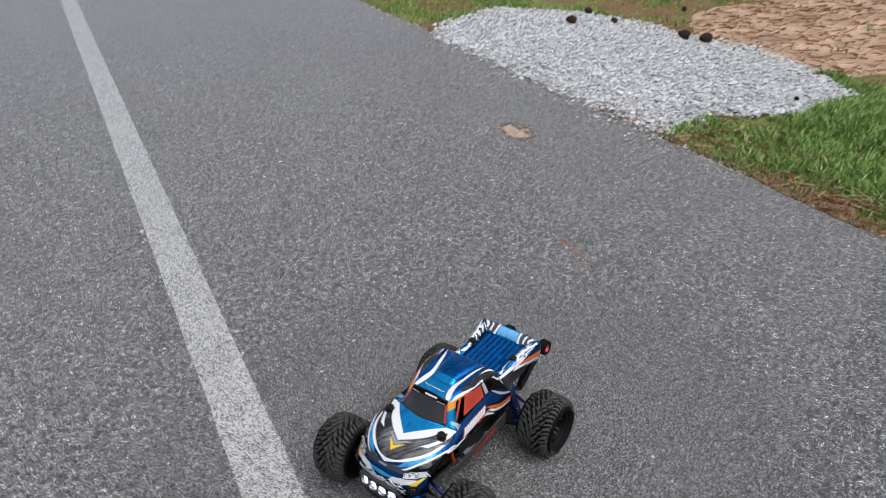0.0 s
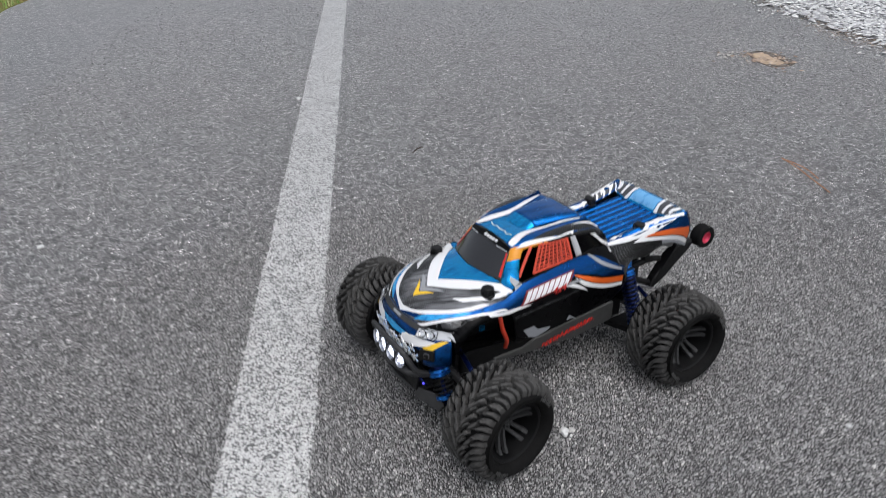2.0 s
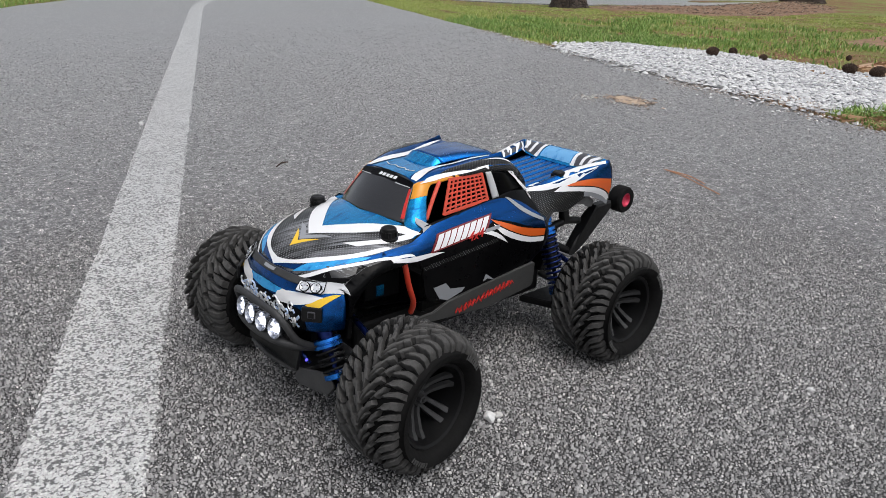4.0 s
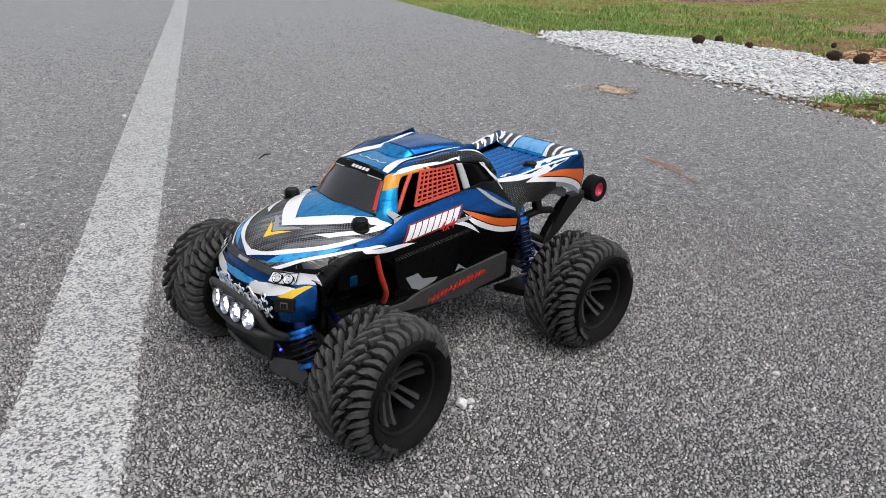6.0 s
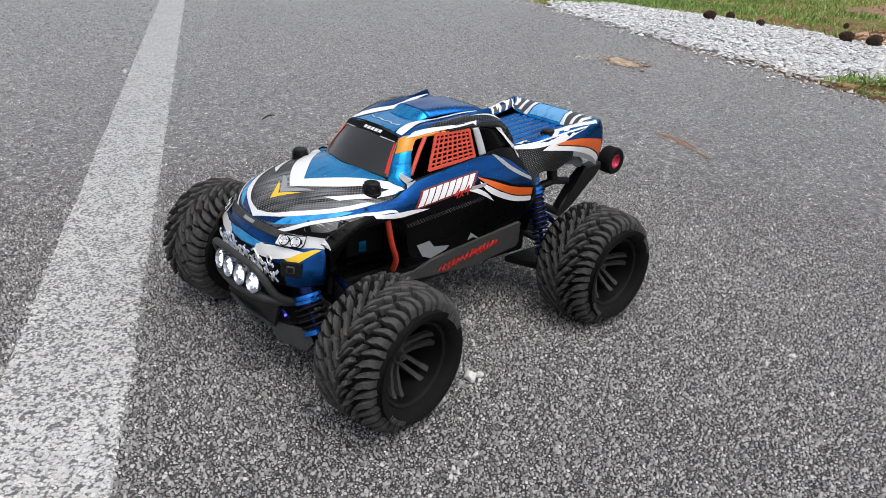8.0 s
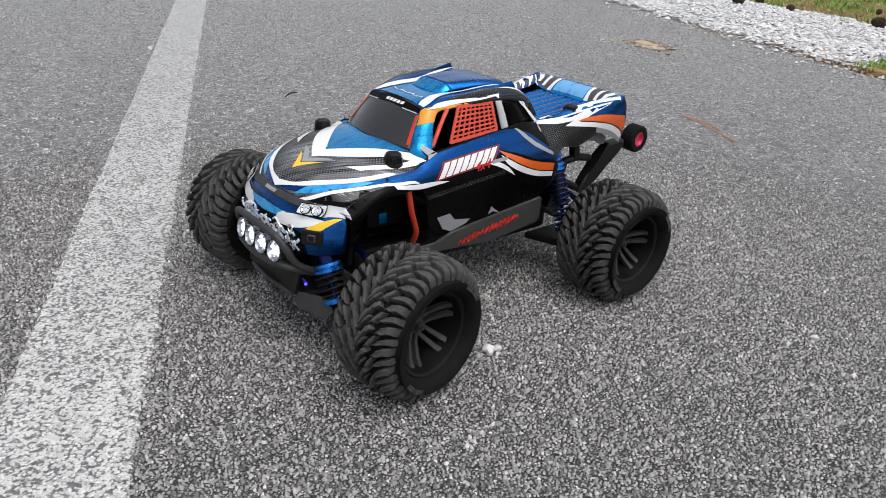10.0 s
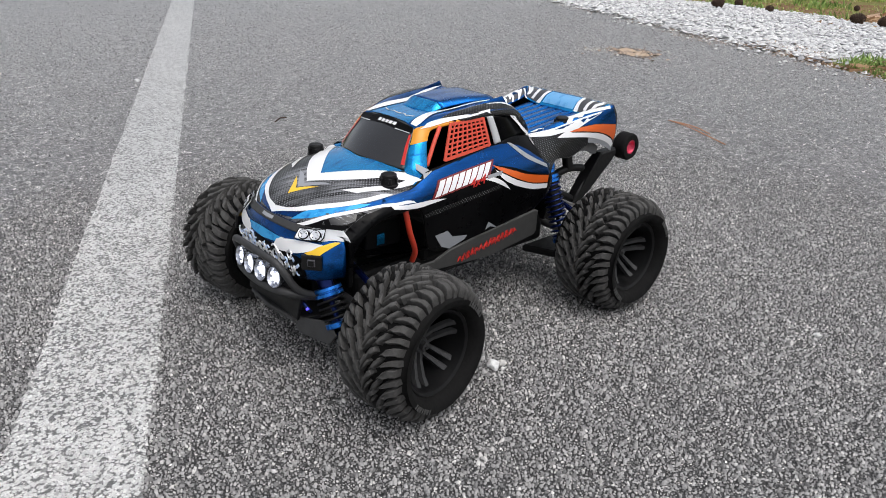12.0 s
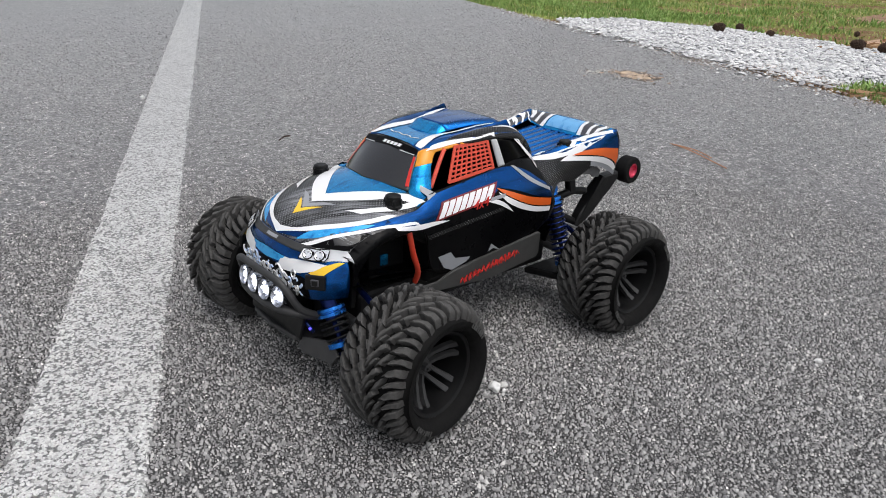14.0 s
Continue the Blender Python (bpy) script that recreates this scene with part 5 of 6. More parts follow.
film("hood_streak", "top", [(0.1930, 0), (0.1823, 0.0315), (0.1646, 0.0496), (0.1451, 0.0611), (0.1259, 0.0659), (0.1183, 0.0660), (0.1232, 0.0624), (0.1426, 0.0577), (0.1620, 0.0459), (0.1795, 0.0273), (0.1860, 0.0148), (0.1885, 0)], WHITE, "white streak", 0.0011)
film("hood_streak", "top", [(0.1902, 0.0300), (0.1812, 0.0422), (0.1674, 0.0537), (0.1474, 0.0642), (0.1255, 0.0718), (0.1032, 0.0735), (0.1004, 0.0742), (0.1268, 0.0738), (0.1488, 0.0664), (0.1686, 0.0558), (0.1808, 0.0455), (0.1890, 0.0350)], WHITE, "white streak", 0.0012)
film("hood_chevron", "top", [(0.1770, 0), (0.1680, 0.0072), (0.1575, 0.0170), (0.1630, 0.0072), (0.1690, 0)], YELLOW, "yellow chevron")
film("hood_streak", "top", [(0.1675, 0), (0.1600, 0.0095), (0.1490, 0.0240), (0.1520, 0.0120), (0.1610, 0)], GREY, "silver inner chevron")
film("fender_smear", "side", [(0.1720, 0.1440), (0.1600, 0.1466), (0.1400, 0.1482), (0.1300, 0.1478), (0.1450, 0.1448), (0.1560, 0.1408), (0.1660, 0.1375), (0.1730, 0.1378)], SMEAR, "dry white brush strokes", 0.0010)
# Painted gleam: the glossy reflection along the blue band.
film("hood_gleam", "top", [(0.1895, 0.0240), (0.1810, 0.0415), (0.1674, 0.0535), (0.1480, 0.0632), (0.1395, 0.0645), (0.1480, 0.0590), (0.1640, 0.0492), (0.1805, 0.0320)], LIGHT_BLUE, "light blue gleam painted on the hood band", 0.0010)
# sides
film("side_band", "side", [(0.0878, 0.1590), (0.0780, 0.1635), (0.0566, 0.1660), (0.0215, 0.1705), (-0.0121, 0.1745), (-0.0365, 0.1690), (-0.0590, 0.1535), (-0.0770, 0.1440), (-0.0729, 0.1359), (-0.0486, 0.1412), (-0.0201, 0.1526), (0.0010, 0.1576), (0.0154, 0.1508), (0.0498, 0.1473), (0.0835, 0.1444), (0.1033, 0.1446), (0.1250, 0.1465), (0.1200, 0.1515), (0.1000, 0.1545)], BLUE, "blue door band")
film("side_streak", "side", [(0.1260, 0.1472), (0.1033, 0.1450), (0.0803, 0.1440), (0.0658, 0.1414), (0.0837, 0.1405), (0.1001, 0.1405), (0.1240, 0.1446)], WHITE, "white streak", 0.0012)
film("name_backing", "side", [(0.0835, 0.1432), (0.0720, 0.1575), (0.0022, 0.1632), (0.0130, 0.1490)], DARK_RED, "dark red name backing", 0.0012)
for k in range(8):
    f0, f1 = (k + 0.06) / 8, (k + 0.88) / 8
    lo, hi = (0.0800, 0.1447), (0.0150, 0.1507)
    up, uh = (0.0706, 0.1563), (0.0052, 0.1617)
    mix2 = lambda a, b, f: (a[0] + (b[0] - a[0]) * f, a[1] + (b[1] - a[1]) * f)
    a, b, c, d = mix2(lo, hi, f0), mix2(lo, hi, f1), mix2(up, uh, f1), mix2(up, uh, f0)
    film("name_bar", "side", [a, b, c, d], WHITE, "white name bar", 0.0016)
film("side_mark", "side", [(0.0159, 0.1483), (0.0138, 0.1515), (-0.0048, 0.1522), (-0.0026, 0.1490)], GREY, "small grey mark", 0.0015)
film("side_streak", "side", [(0.0058, 0.1584), (-0.0124, 0.1524), (-0.0352, 0.1435), (-0.0723, 0.1349), (-0.0723, 0.1276), (-0.0461, 0.1323), (-0.0190, 0.1434), (-0.0012, 0.1528)], ORANGE, "orange streak", 0.0013)
film("side_streak", "side", [(0.0036, 0.1542), (-0.0190, 0.1422), (-0.0465, 0.1311), (-0.0727, 0.1262), (-0.0725, 0.1213), (-0.0481, 0.1253), (-0.0227, 0.1346), (-0.0036, 0.1447)], WHITE, "white streak", 0.0012)
film("side_streak", "side", [(0.0201, 0.1491), (0.0039, 0.1435), (-0.0151, 0.1328), (-0.0052, 0.1428), (0.0084, 0.1495)], WHITE, "white streak", 0.0014)
film("side_print", "side", [(0.0891, 0.1286), (0.0910, 0.1329), (-0.0001, 0.1405), (-0.0027, 0.1371)], CARBON, "carbon print strip", 0.0011)
film("side_flash", "side", [(0.0753, 0.1083), (0.0605, 0.1094), (0.0531, 0.1015), (0.0336, 0.0979), (0.0370, 0.0940), (0.0547, 0.0895), (0.0657, 0.0945)], GREY, "pale grey flash", 0.0011)
film("side_flash", "side", [(0.0107, 0.0972), (0.0082, 0.1051), (-0.0058, 0.0953), (0.0044, 0.0993)], GREY, "pale grey flash", 0.0011)
film("side_streak", "side", [(-0.0197, 0.1735), (-0.0254, 0.1725), (-0.0428, 0.1590), (-0.0690, 0.1460), (-0.0689, 0.1432), (-0.0376, 0.1567)], GREY, "silver streak", 0.0013)
# cab
film("roof_print", "top", [(0.0480, 0.0420), (0.0300, 0.0410), (0.0000, 0.0420), (-0.0300, 0.0430), (-0.0440, 0.0480), (-0.0440, 0.0545), (-0.0100, 0.0560), (0.0180, 0.0540), (0.0400, 0.0480)], CARBON_TOP, "dark weave print", 0.0008)
film("roof_streak", "top", [(0.0690, 0.0300), (0.0622, 0.0262), (0.0480, 0.0228), (0.0340, 0.0225), (0.0141, 0.0270), (-0.0120, 0.0320), (-0.0330, 0.0400), (-0.0100, 0.0362), (0.0150, 0.0318), (0.0300, 0.0300), (0.0476, 0.0318), (0.0600, 0.0355), (0.0680, 0.0360)], WHITE, "white roof streak", 0.0013)
film("roof_streak", "top", [(-0.0060, 0.0450), (-0.0250, 0.0480), (-0.0400, 0.0530), (-0.0440, 0.0500), (-0.0260, 0.0455)], WHITE, "white roof streak", 0.0012)
film("roof_zigzag", "top", [(0.0600, 0), (0.0580, 0.0080), (0.0606, 0.0120), (0.0574, 0.0205), (0.0562, 0.0200), (0.0592, 0.0120), (0.0566, 0.0080), (0.0584, 0)], PALE, "pale zigzag", 0.0012)
# The roof's blue, lightened here to paint the sky's reflection.
film("roof_wedge", "top", [(0.0690, 0), (0.0690, 0.0270), (0.0600, 0.0240), (0.0460, 0.0215), (0.0270, 0.0215), (0.0240, 0)], SKYBLUE, "blue roof front with sky reflection painted in", 0.0008)
film("pillar_streak", "side", [(0.0665, 0.1945), (0.0580, 0.1985), (0.0450, 0.2012), (0.0300, 0.2026), (0.0060, 0.2043), (-0.0040, 0.2046), (0.0080, 0.2030), (0.0300, 0.2008), (0.0450, 0.1990), (0.0560, 0.1962)], WHITE, "white pillar streak", 0.0013)
film("pillar_streak", "side", [(-0.0254, 0.1975), (-0.0330, 0.1960), (-0.0430, 0.1850), (-0.0580, 0.1750), (-0.0560, 0.1735), (-0.0440, 0.1800), (-0.0340, 0.1900)], WHITE, "white pillar streak", 0.0012)
film("pillar_foot", "side", [(0.0850, 0.1600), (0.0800, 0.1690), (0.0735, 0.1640)], GREY, "pale grey pillar foot", 0.0013)
film("windshield_band", "front", [(0, 0.1990), (0.0360, 0.1955), (0.0372, 0.1915), (0, 0.1935)], BLACK, "black windshield header", 0.0010)
film("windshield_line", "front", [(0.0180, 0.1926), (0.0350, 0.1914), (0.0352, 0.1909), (0.0180, 0.1920)], PALE, "thin pale windshield line", 0.0012)
for k in range(5):
    film("windshield_bar", "front", [(-0.0080 + 0.0050 * k, 0.1942), (-0.0078 + 0.0050 * k, 0.1962), (-0.0040 + 0.0050 * k, 0.1962), (-0.0042 + 0.0050 * k, 0.1942)], WHITE, "white bar at the windshield's top", 0.0014, 0.003, False)
film("windshield_edge", "front", [(0.0425, 0.1680), (0.0350, 0.1900), (0.0372, 0.1900), (0.0455, 0.1680)], RED, "red windshield edge", 0.0011)
# bed and tail
film("rail_streak", "top", [(-0.0500, 0.0560), (-0.0623, 0.0520), (-0.1063, 0.0520), (-0.1357, 0.0555), (-0.1660, 0.0610), (-0.1357, 0.0585), (-0.1063, 0.0548), (-0.0645, 0.0552)], WHITE, "white rail streak", 0.0011)
film("rail_streak", "top", [(-0.0801, 0.0475), (-0.0880, 0.0420), (-0.1050, 0.0418), (-0.1210, 0.0470), (-0.1000, 0.0446), (-0.0900, 0.0462)], WHITE, "white rail streak", 0.0011)
film("rail_streak", "top", [(-0.1312, 0.0482), (-0.1521, 0.0530), (-0.1765, 0.0600), (-0.1744, 0.0622), (-0.1489, 0.0560), (-0.1269, 0.0510)], WHITE, "white rail streak", 0.0012)
for k in (0, 3, 4, 5):
    at = -0.066 - 0.0165 * k
    inner, outer = 0.0415 + 0.0007 * k, 0.0500 + 0.0010 * k
    film("rail_flame", "top", [(at, outer), (at - 0.0070, outer - 0.0040), (at - 0.0050, inner + 0.0010), (at - 0.0110, inner + 0.0040), (at - 0.0190, outer + 0.0005), (at - 0.0120, outer - 0.0010), (at - 0.0060, outer + 0.0015)], WHITE, "white flame on the bed rail", 0.0014)
film("tail_streak", "top", [(-0.1835, 0.0215), (-0.1835, 0.0270), (-0.1720, 0.0258), (-0.1640, 0.0290), (-0.1640, 0.0235), (-0.1720, 0.0222)], WHITE, "white tail streak", 0.0012)
film("tail_streak", "top", [(-0.1830, 0.0360), (-0.1830, 0.0405), (-0.1725, 0.0375), (-0.1660, 0.0385), (-0.1660, 0.0345), (-0.1735, 0.0338)], WHITE, "white tail streak", 0.0012)
film("tail_streak", "top", [(-0.1810, 0.0490), (-0.1810, 0.0560), (-0.1725, 0.0480), (-0.1680, 0.0470), (-0.1690, 0.0430), (-0.1745, 0.0432)], WHITE, "white tail streak", 0.0012)
film("tail_panel", "top", [(-0.1655, -0.0215), (-0.1815, -0.0205), (-0.1815, 0.0205), (-0.1655, 0.0215)], PALE_BLUE, "scuffed pale blue tail panel", 0.0008, 0.003, False)
film("tail_patch", "top", [(-0.1640, 0.0270), (-0.1720, 0.0240), (-0.1832, 0.0240), (-0.1820, 0.0585), (-0.1660, 0.0450)], DARK_GREY, "dark grey tail corner", 0.0008)
film("rail_patch", "top", [(-0.0960, 0.0410), (-0.1220, 0.0420), (-0.1500, 0.0455), (-0.1640, 0.0480), (-0.1760, 0.0560), (-0.1500, 0.0525), (-0.1240, 0.0485), (-0.1000, 0.0470)], DARK_GREY, "dark grey rail patch", 0.0007)
for at in (-0.102, -0.114, -0.126, -0.138, -0.149, -0.160):
    lean = max(0.003, 0.0045 + 0.1 * (-0.126 - at))
    y0, y1 = 0.0425 + 0.06 * (-0.126 - at), 0.0500 + 0.16 * (-0.126 - at)
    film("rail_finger", "top", [(at, y0), (at - 0.0030, y0), (at - lean - 0.0026, (y0 + y1) / 2), (at - 1.2 * lean - 0.0020, y1), (at - 1.3 * lean + 0.0005, y1), (at - lean + 0.0012, (y0 + y1) / 2)], WHITE, "white rail finger", 0.0013)
film("quarter_band", "side", [(-0.0956, 0.1715), (-0.1401, 0.1780), (-0.1790, 0.1850), (-0.1860, 0.1670), (-0.1553, 0.1716), (-0.1356, 0.1713), (-0.1145, 0.1691)], BLUE, "blue quarter band", 0.0010)
film("quarter_streak", "side", [(-0.1156, 0.1673), (-0.1355, 0.1708), (-0.1553, 0.1716), (-0.1845, 0.1672), (-0.1885, 0.1560), (-0.1880, 0.1490), (-0.1780, 0.1560), (-0.1568, 0.1634), (-0.1349, 0.1663)], ORANGE, "orange streak", 0.0013)
film("quarter_streak", "side", [(-0.0978, 0.1642), (-0.1163, 0.1699), (-0.1359, 0.1735), (-0.1300, 0.1690), (-0.1187, 0.1664), (-0.1572, 0.1627), (-0.1830, 0.1520), (-0.1900, 0.1440), (-0.1880, 0.1410), (-0.1746, 0.1500), (-0.1446, 0.1595), (-0.1145, 0.1624)], WHITE, "white streak", 0.0012)
film("quarter_flash", "side", [(-0.1420, 0.1590), (-0.1650, 0.1545), (-0.1780, 0.1480), (-0.1895, 0.1425), (-0.1912, 0.1360), (-0.1830, 0.1390), (-0.1700, 0.1455), (-0.1550, 0.1512), (-0.1430, 0.1535)], GREY, "grey flash", 0.0010)
# front
film("lamp_streak", "front", [(0.0205, 0.1215), (0.0300, 0.1240), (0.0420, 0.1252), (0.0550, 0.1248), (0.0610, 0.1236), (0.0562, 0.1202), (0.0520, 0.1180), (0.0406, 0.1148), (0.0241, 0.1136), (0.0185, 0.1168)], WHITE, "white lamp surround", 0.0013)
film("lamp_streak", "side", [(0.1850, 0.1335), (0.1760, 0.1347), (0.1672, 0.1340), (0.1660, 0.1300), (0.1664, 0.1262), (0.1700, 0.1262), (0.1737, 0.1268), (0.1800, 0.1268), (0.1850, 0.1255)], PALE, "pale grey streak behind the lamp", 0.0014)
film("lamp_flash", "side", [(0.1945, 0.1172), (0.1900, 0.1200), (0.1855, 0.1232), (0.1750, 0.1262), (0.1715, 0.1255), (0.1780, 0.1226), (0.1852, 0.1182), (0.1915, 0.1140)], YELLOW, "yellow flash under the lamp", 0.0016)
film("grille", "front", [(-0.0520, 0.0935), (-0.0510, 0.1120), (-0.0237, 0.1163), (0, 0.1168), (0.0237, 0.1163), (0.0510, 0.1120), (0.0520, 0.0935)], BLACK, "black printed grille", 0.0009, 0.003, False)
film("nose_insert", "front", [(0, 0.1252), (0.0060, 0.1251), (0.0249, 0.1237), (0.0190, 0.1190), (0, 0.1176)], LIGHT_BLUE, "pale blue nose insert", 0.0012)
film("nose_edge", "front", [(0.0249, 0.1239), (0.0285, 0.1240), (0.0228, 0.1182), (0.0190, 0.1186)], WHITE, "white edge of the nose insert", 0.0014)
film("nose_bar", "front", [(-0.0080, 0.1330), (-0.0080, 0.1352), (0.0080, 0.1352), (0.0080, 0.1330)], GREY, "grey bar on the nose", 0.0013, 0.003, False)


# red model figure on the doors
def lettering(text, size, m, material, parent, name, label):
    curve = bpy.data.curves.new(name, "FONT")
    curve.body, curve.size, curve.extrude, curve.shear = text, size, 0.0003, 0.25
    ob = bpy.data.objects.new(name, curve)
    mesh = bpy.data.meshes.new_from_object(ob)
    bpy.data.objects.remove(ob)
    mesh.materials.append(material)
    made = new(name, mesh)
    made.parent = parent
    made.matrix_basis = m
    made["label"] = label
    return made


for s in (1, -1):
    base = Vector((0.0385 if s > 0 else 0.0150, s * 0.0752, 0.1450))
    along = Vector((-1, 0, 0.085)).normalized() * s
    along = Vector((-s, 0, 0.085 if s > 0 else -0.085)).normalized()
    out = Vector((0, s, 0))
    rot = Matrix((along, out.cross(along), out)).transposed().to_4x4()
    lettering("4x4", 0.0125, Matrix.Translation(base) @ rot, RED, truck, "door_figures", "red 4x4 figures")

# grille print: bright curls and flecks on the black, lamp glow painted in ice blue
rng = random.Random(12)
for k in range(84):
    y, z = rng.uniform(-0.046, 0.046), rng.uniform(0.0965, 0.1145)
    hit, normal, _, _ = SHELL.ray_cast(Vector((0.5, y, z)), Vector((-1, 0, 0)))
    x = hit.x + 0.0013
    if k % 2 == 0:
        size, turn, count = rng.uniform(0.0018, 0.0046), rng.uniform(0, 6.28), rng.choice((5, 7, 10))
        curl = [(x + 0.0002, y + size * math.cos(turn + a * 0.55), z + size * math.sin(turn + a * 0.55)) for a in range(count)]
        part("grille_print", pipe(curl, 0.0008, 2, 5), (WHITE, ICE, CHROME)[k // 2 % 3], truck)
    else:
        fleck = slab((0.0008, rng.uniform(0.0022, 0.0080), rng.uniform(0.0014, 0.0042)), 0.0003, pose(x, y, z, rng.uniform(-60, 60), 0, 0), 1)
        part("grille_print", fleck, (ICE, CHROME, WHITE)[k // 2 % 3], truck)

# red script on the skirts, as rows of thin slanted strokes
rng = random.Random(8)
for s in (1, -1):
    for k in range(26):
        x, z = 0.047 - 0.0058 * (k % 13), 0.0770 + 0.00085 * (k % 13) + 0.0008 * (k // 13)
        path = [(x - 0.0021 * j + rng.uniform(-0.001, 0.001), s * 0.0717, z + (0.0026 if j % 2 else -0.0022) + rng.uniform(-0.0012, 0.0012)) for j in range(5)]
        part("skirt_mark", pipe([(px, s * (0.0712 + 0.105 * (0.078 - pz)), pz) for px, _, pz in path], 0.00034, 2, 5), RED, truck, "red mark")


# ---------------------------------------------------------------- verge, stones and plants
def mesh_from(name, verts, faces, material):
    mesh = bpy.data.meshes.new(name)
    mesh.from_pydata(verts, [], faces)
    mesh.materials.append(material)
    return new(name, mesh)


def inside(x, y, ring):
    hit = False
    for (x0, y0), (x1, y1) in zip(ring, ring[1:] + ring[:1]):
        if (y0 > y) != (y1 > y) and x < x0 + (y - y0) / (y1 - y0) * (x1 - x0):
            hit = not hit
    return hit


GRAVEL = [(-1.86, -0.40), (-2.22, -1.25), (-2.58, -2.05), (-2.88, -2.27), (-3.35, -2.35), (-3.75, -2.42), (-3.90, -2.12), (-4.04, -1.87), (-4.02, -1.47), (-3.85, -1.05), (-3.75, -0.60), (-3.55, -0.23), (-3.10, 0.07), (-2.60, -0.03), (-2.25, -0.33)]
SOIL_NEAR = [(-3.95, -1.12), (-4.60, -1.34), (-5.40, -1.05), (-6.50, -0.75), (-6.30, 0.30), (-4.60, 0.70), (-3.50, 0.0), (-3.80, -0.80)]
VERGE_STRAW = [(-1.80, -0.36), (-2.02, -0.24), (-2.12, -0.06), (-2.10, 0.13), (-1.96, 0.20), (-1.84, 0.06), (-1.85, -0.10), (-1.77, -0.22)]
SOIL_FAR = [(-5.70, -1.75), (-6.40, -2.15), (-7.80, -2.20), (-8.20, -1.40), (-7.00, -0.60), (-6.00, -1.40)]
MULCH_BED = [(-8.20, -5.95), (-8.84, -5.10), (-9.90, -4.60), (-12.3, -4.70), (-14.5, -5.50), (-16.4, -6.90), (-13.4, -6.70), (-10.9, -6.28), (-9.70, -6.45), (-8.40, -6.60)]
STONE_SHAPE = [(1, 0, 0.1), (0.35, 0.9, -0.1), (-0.75, 0.65, 0.1), (-0.9, -0.45, -0.1), (0.1, -1, 0.05), (0.25, 0.15, 0.9), (-0.3, -0.1, 0.8), (0, 0, -0.8)]
STONE_FACES = [(0, 1, 5), (1, 2, 6), (1, 6, 5), (2, 3, 6), (3, 4, 6), (4, 5, 6), (4, 0, 5), (1, 0, 7), (2, 1, 7), (3, 2, 7), (4, 3, 7), (0, 4, 7)]


def scatter_stones(name, spots, material, label, category):
    """Angular chips, each at (x, y, z, size, flatness)."""
    rng = random.Random(name)
    verts, faces = [], []
    for x, y, z, size, flat in spots:
        a, tilt, base = rng.uniform(0, 6.28), rng.uniform(-0.35, 0.35), len(verts)
        c, s = math.cos(a), math.sin(a)
        sx, sy, sz = size * rng.uniform(0.7, 1.2), size * rng.uniform(0.5, 0.9), size * flat * rng.uniform(0.7, 1.3)
        for px, py, pz in STONE_SHAPE:
            px, py, pz = sx * px * rng.uniform(0.8, 1.15), sy * py * rng.uniform(0.8, 1.15), sz * pz * rng.uniform(0.8, 1.15)
            verts.append((x + px * c - py * s, y + px * s + py * c, z + pz + tilt * px))
        faces += [tuple(base + i for i in f) for f in STONE_FACES]
    return tagged(mesh_from(name, verts, faces, material), label, category, kind="stuff")


def patch(name, ring, lift, material, label, category, rough=0.06, step=0.08, height=verge_z, seed=0):
    """A low uneven patch on the ground, thinning out to its ragged rim."""
    n = len(ring)
    cx, cy = sum(p[0] for p in ring) / n, sum(p[1] for p in ring) / n
    rim = [p.to_2d() for p in spline([(*p, 0) for p in ring + ring[:1]], 8)][:-1]
    rows = []
    for k in range(9):
        f = k / 8
        row = []
        for i, p in enumerate(rim + rim[:1]):
            wob = 1 + rough * noise.noise((p.x * 9, p.y * 9, seed)) if k == 8 else 1
            x, y = cx + (p.x - cx) * f * wob, cy + (p.y - cy) * f * wob
            z = height(x, y) + (lift if k < 7 else lift * 0.4 if k == 7 else -0.004)
            row.append((x, y, z + lift * 0.3 * noise.noise((x * 14, y * 14, seed))))
        rows.append(row)
    bm = grid_bm(rows)
    bmesh.ops.remove_doubles(bm, verts=bm.verts, dist=1e-5)
    return tagged(link_mesh(name, bm, material), label, category, kind="structure")


patch("gravel_bed", GRAVEL, 0.012, GRIT, "pale grit under the limestone chips", "gravel bed")
patch("bare_soil", SOIL_NEAR, 0.010, SOIL, "bare red-brown soil with pine straw", "soil", seed=3)
patch("bare_soil", SOIL_FAR, 0.004, SOIL_BROWN, "bare reddish soil patch in the grass", "soil", seed=4)
patch("mulch_bed", MULCH_BED, 0.03, MULCH, "brown bark mulch under the pines", "mulch", seed=6)
rng = random.Random(5)
spots = []
while len(spots) < 19000:
    x, y = rng.uniform(-4.15, -1.8), rng.uniform(-2.6, 0.2)
    if inside(x + rng.gauss(0, 0.03), y + rng.gauss(0, 0.03), GRAVEL):
        spots.append((x, y, max(verge_z(x, y), -0.02 if on_road(x, y) else -1) + 0.014 + rng.uniform(0, 0.012), rng.choice((0.007, 0.010, 0.013, 0.016)), 0.38))
scatter_stones("gravel", spots, LIMESTONE, "pale grey limestone chips beside the road", "gravel")

# a few chips strayed over the edge, and loose chippings on the road
spots = []
for k in range(420):
    y = rng.uniform(-3.0, 0.0)
    x = edge_right(y) + abs(rng.gauss(0, 0.09))
    spots.append((x, y, 0.002, rng.uniform(0.003, 0.008), 0.6))
scatter_stones("strayed_chips", spots, LIMESTONE, "pale limestone chips strayed over the asphalt edge", "chippings")
spots = []
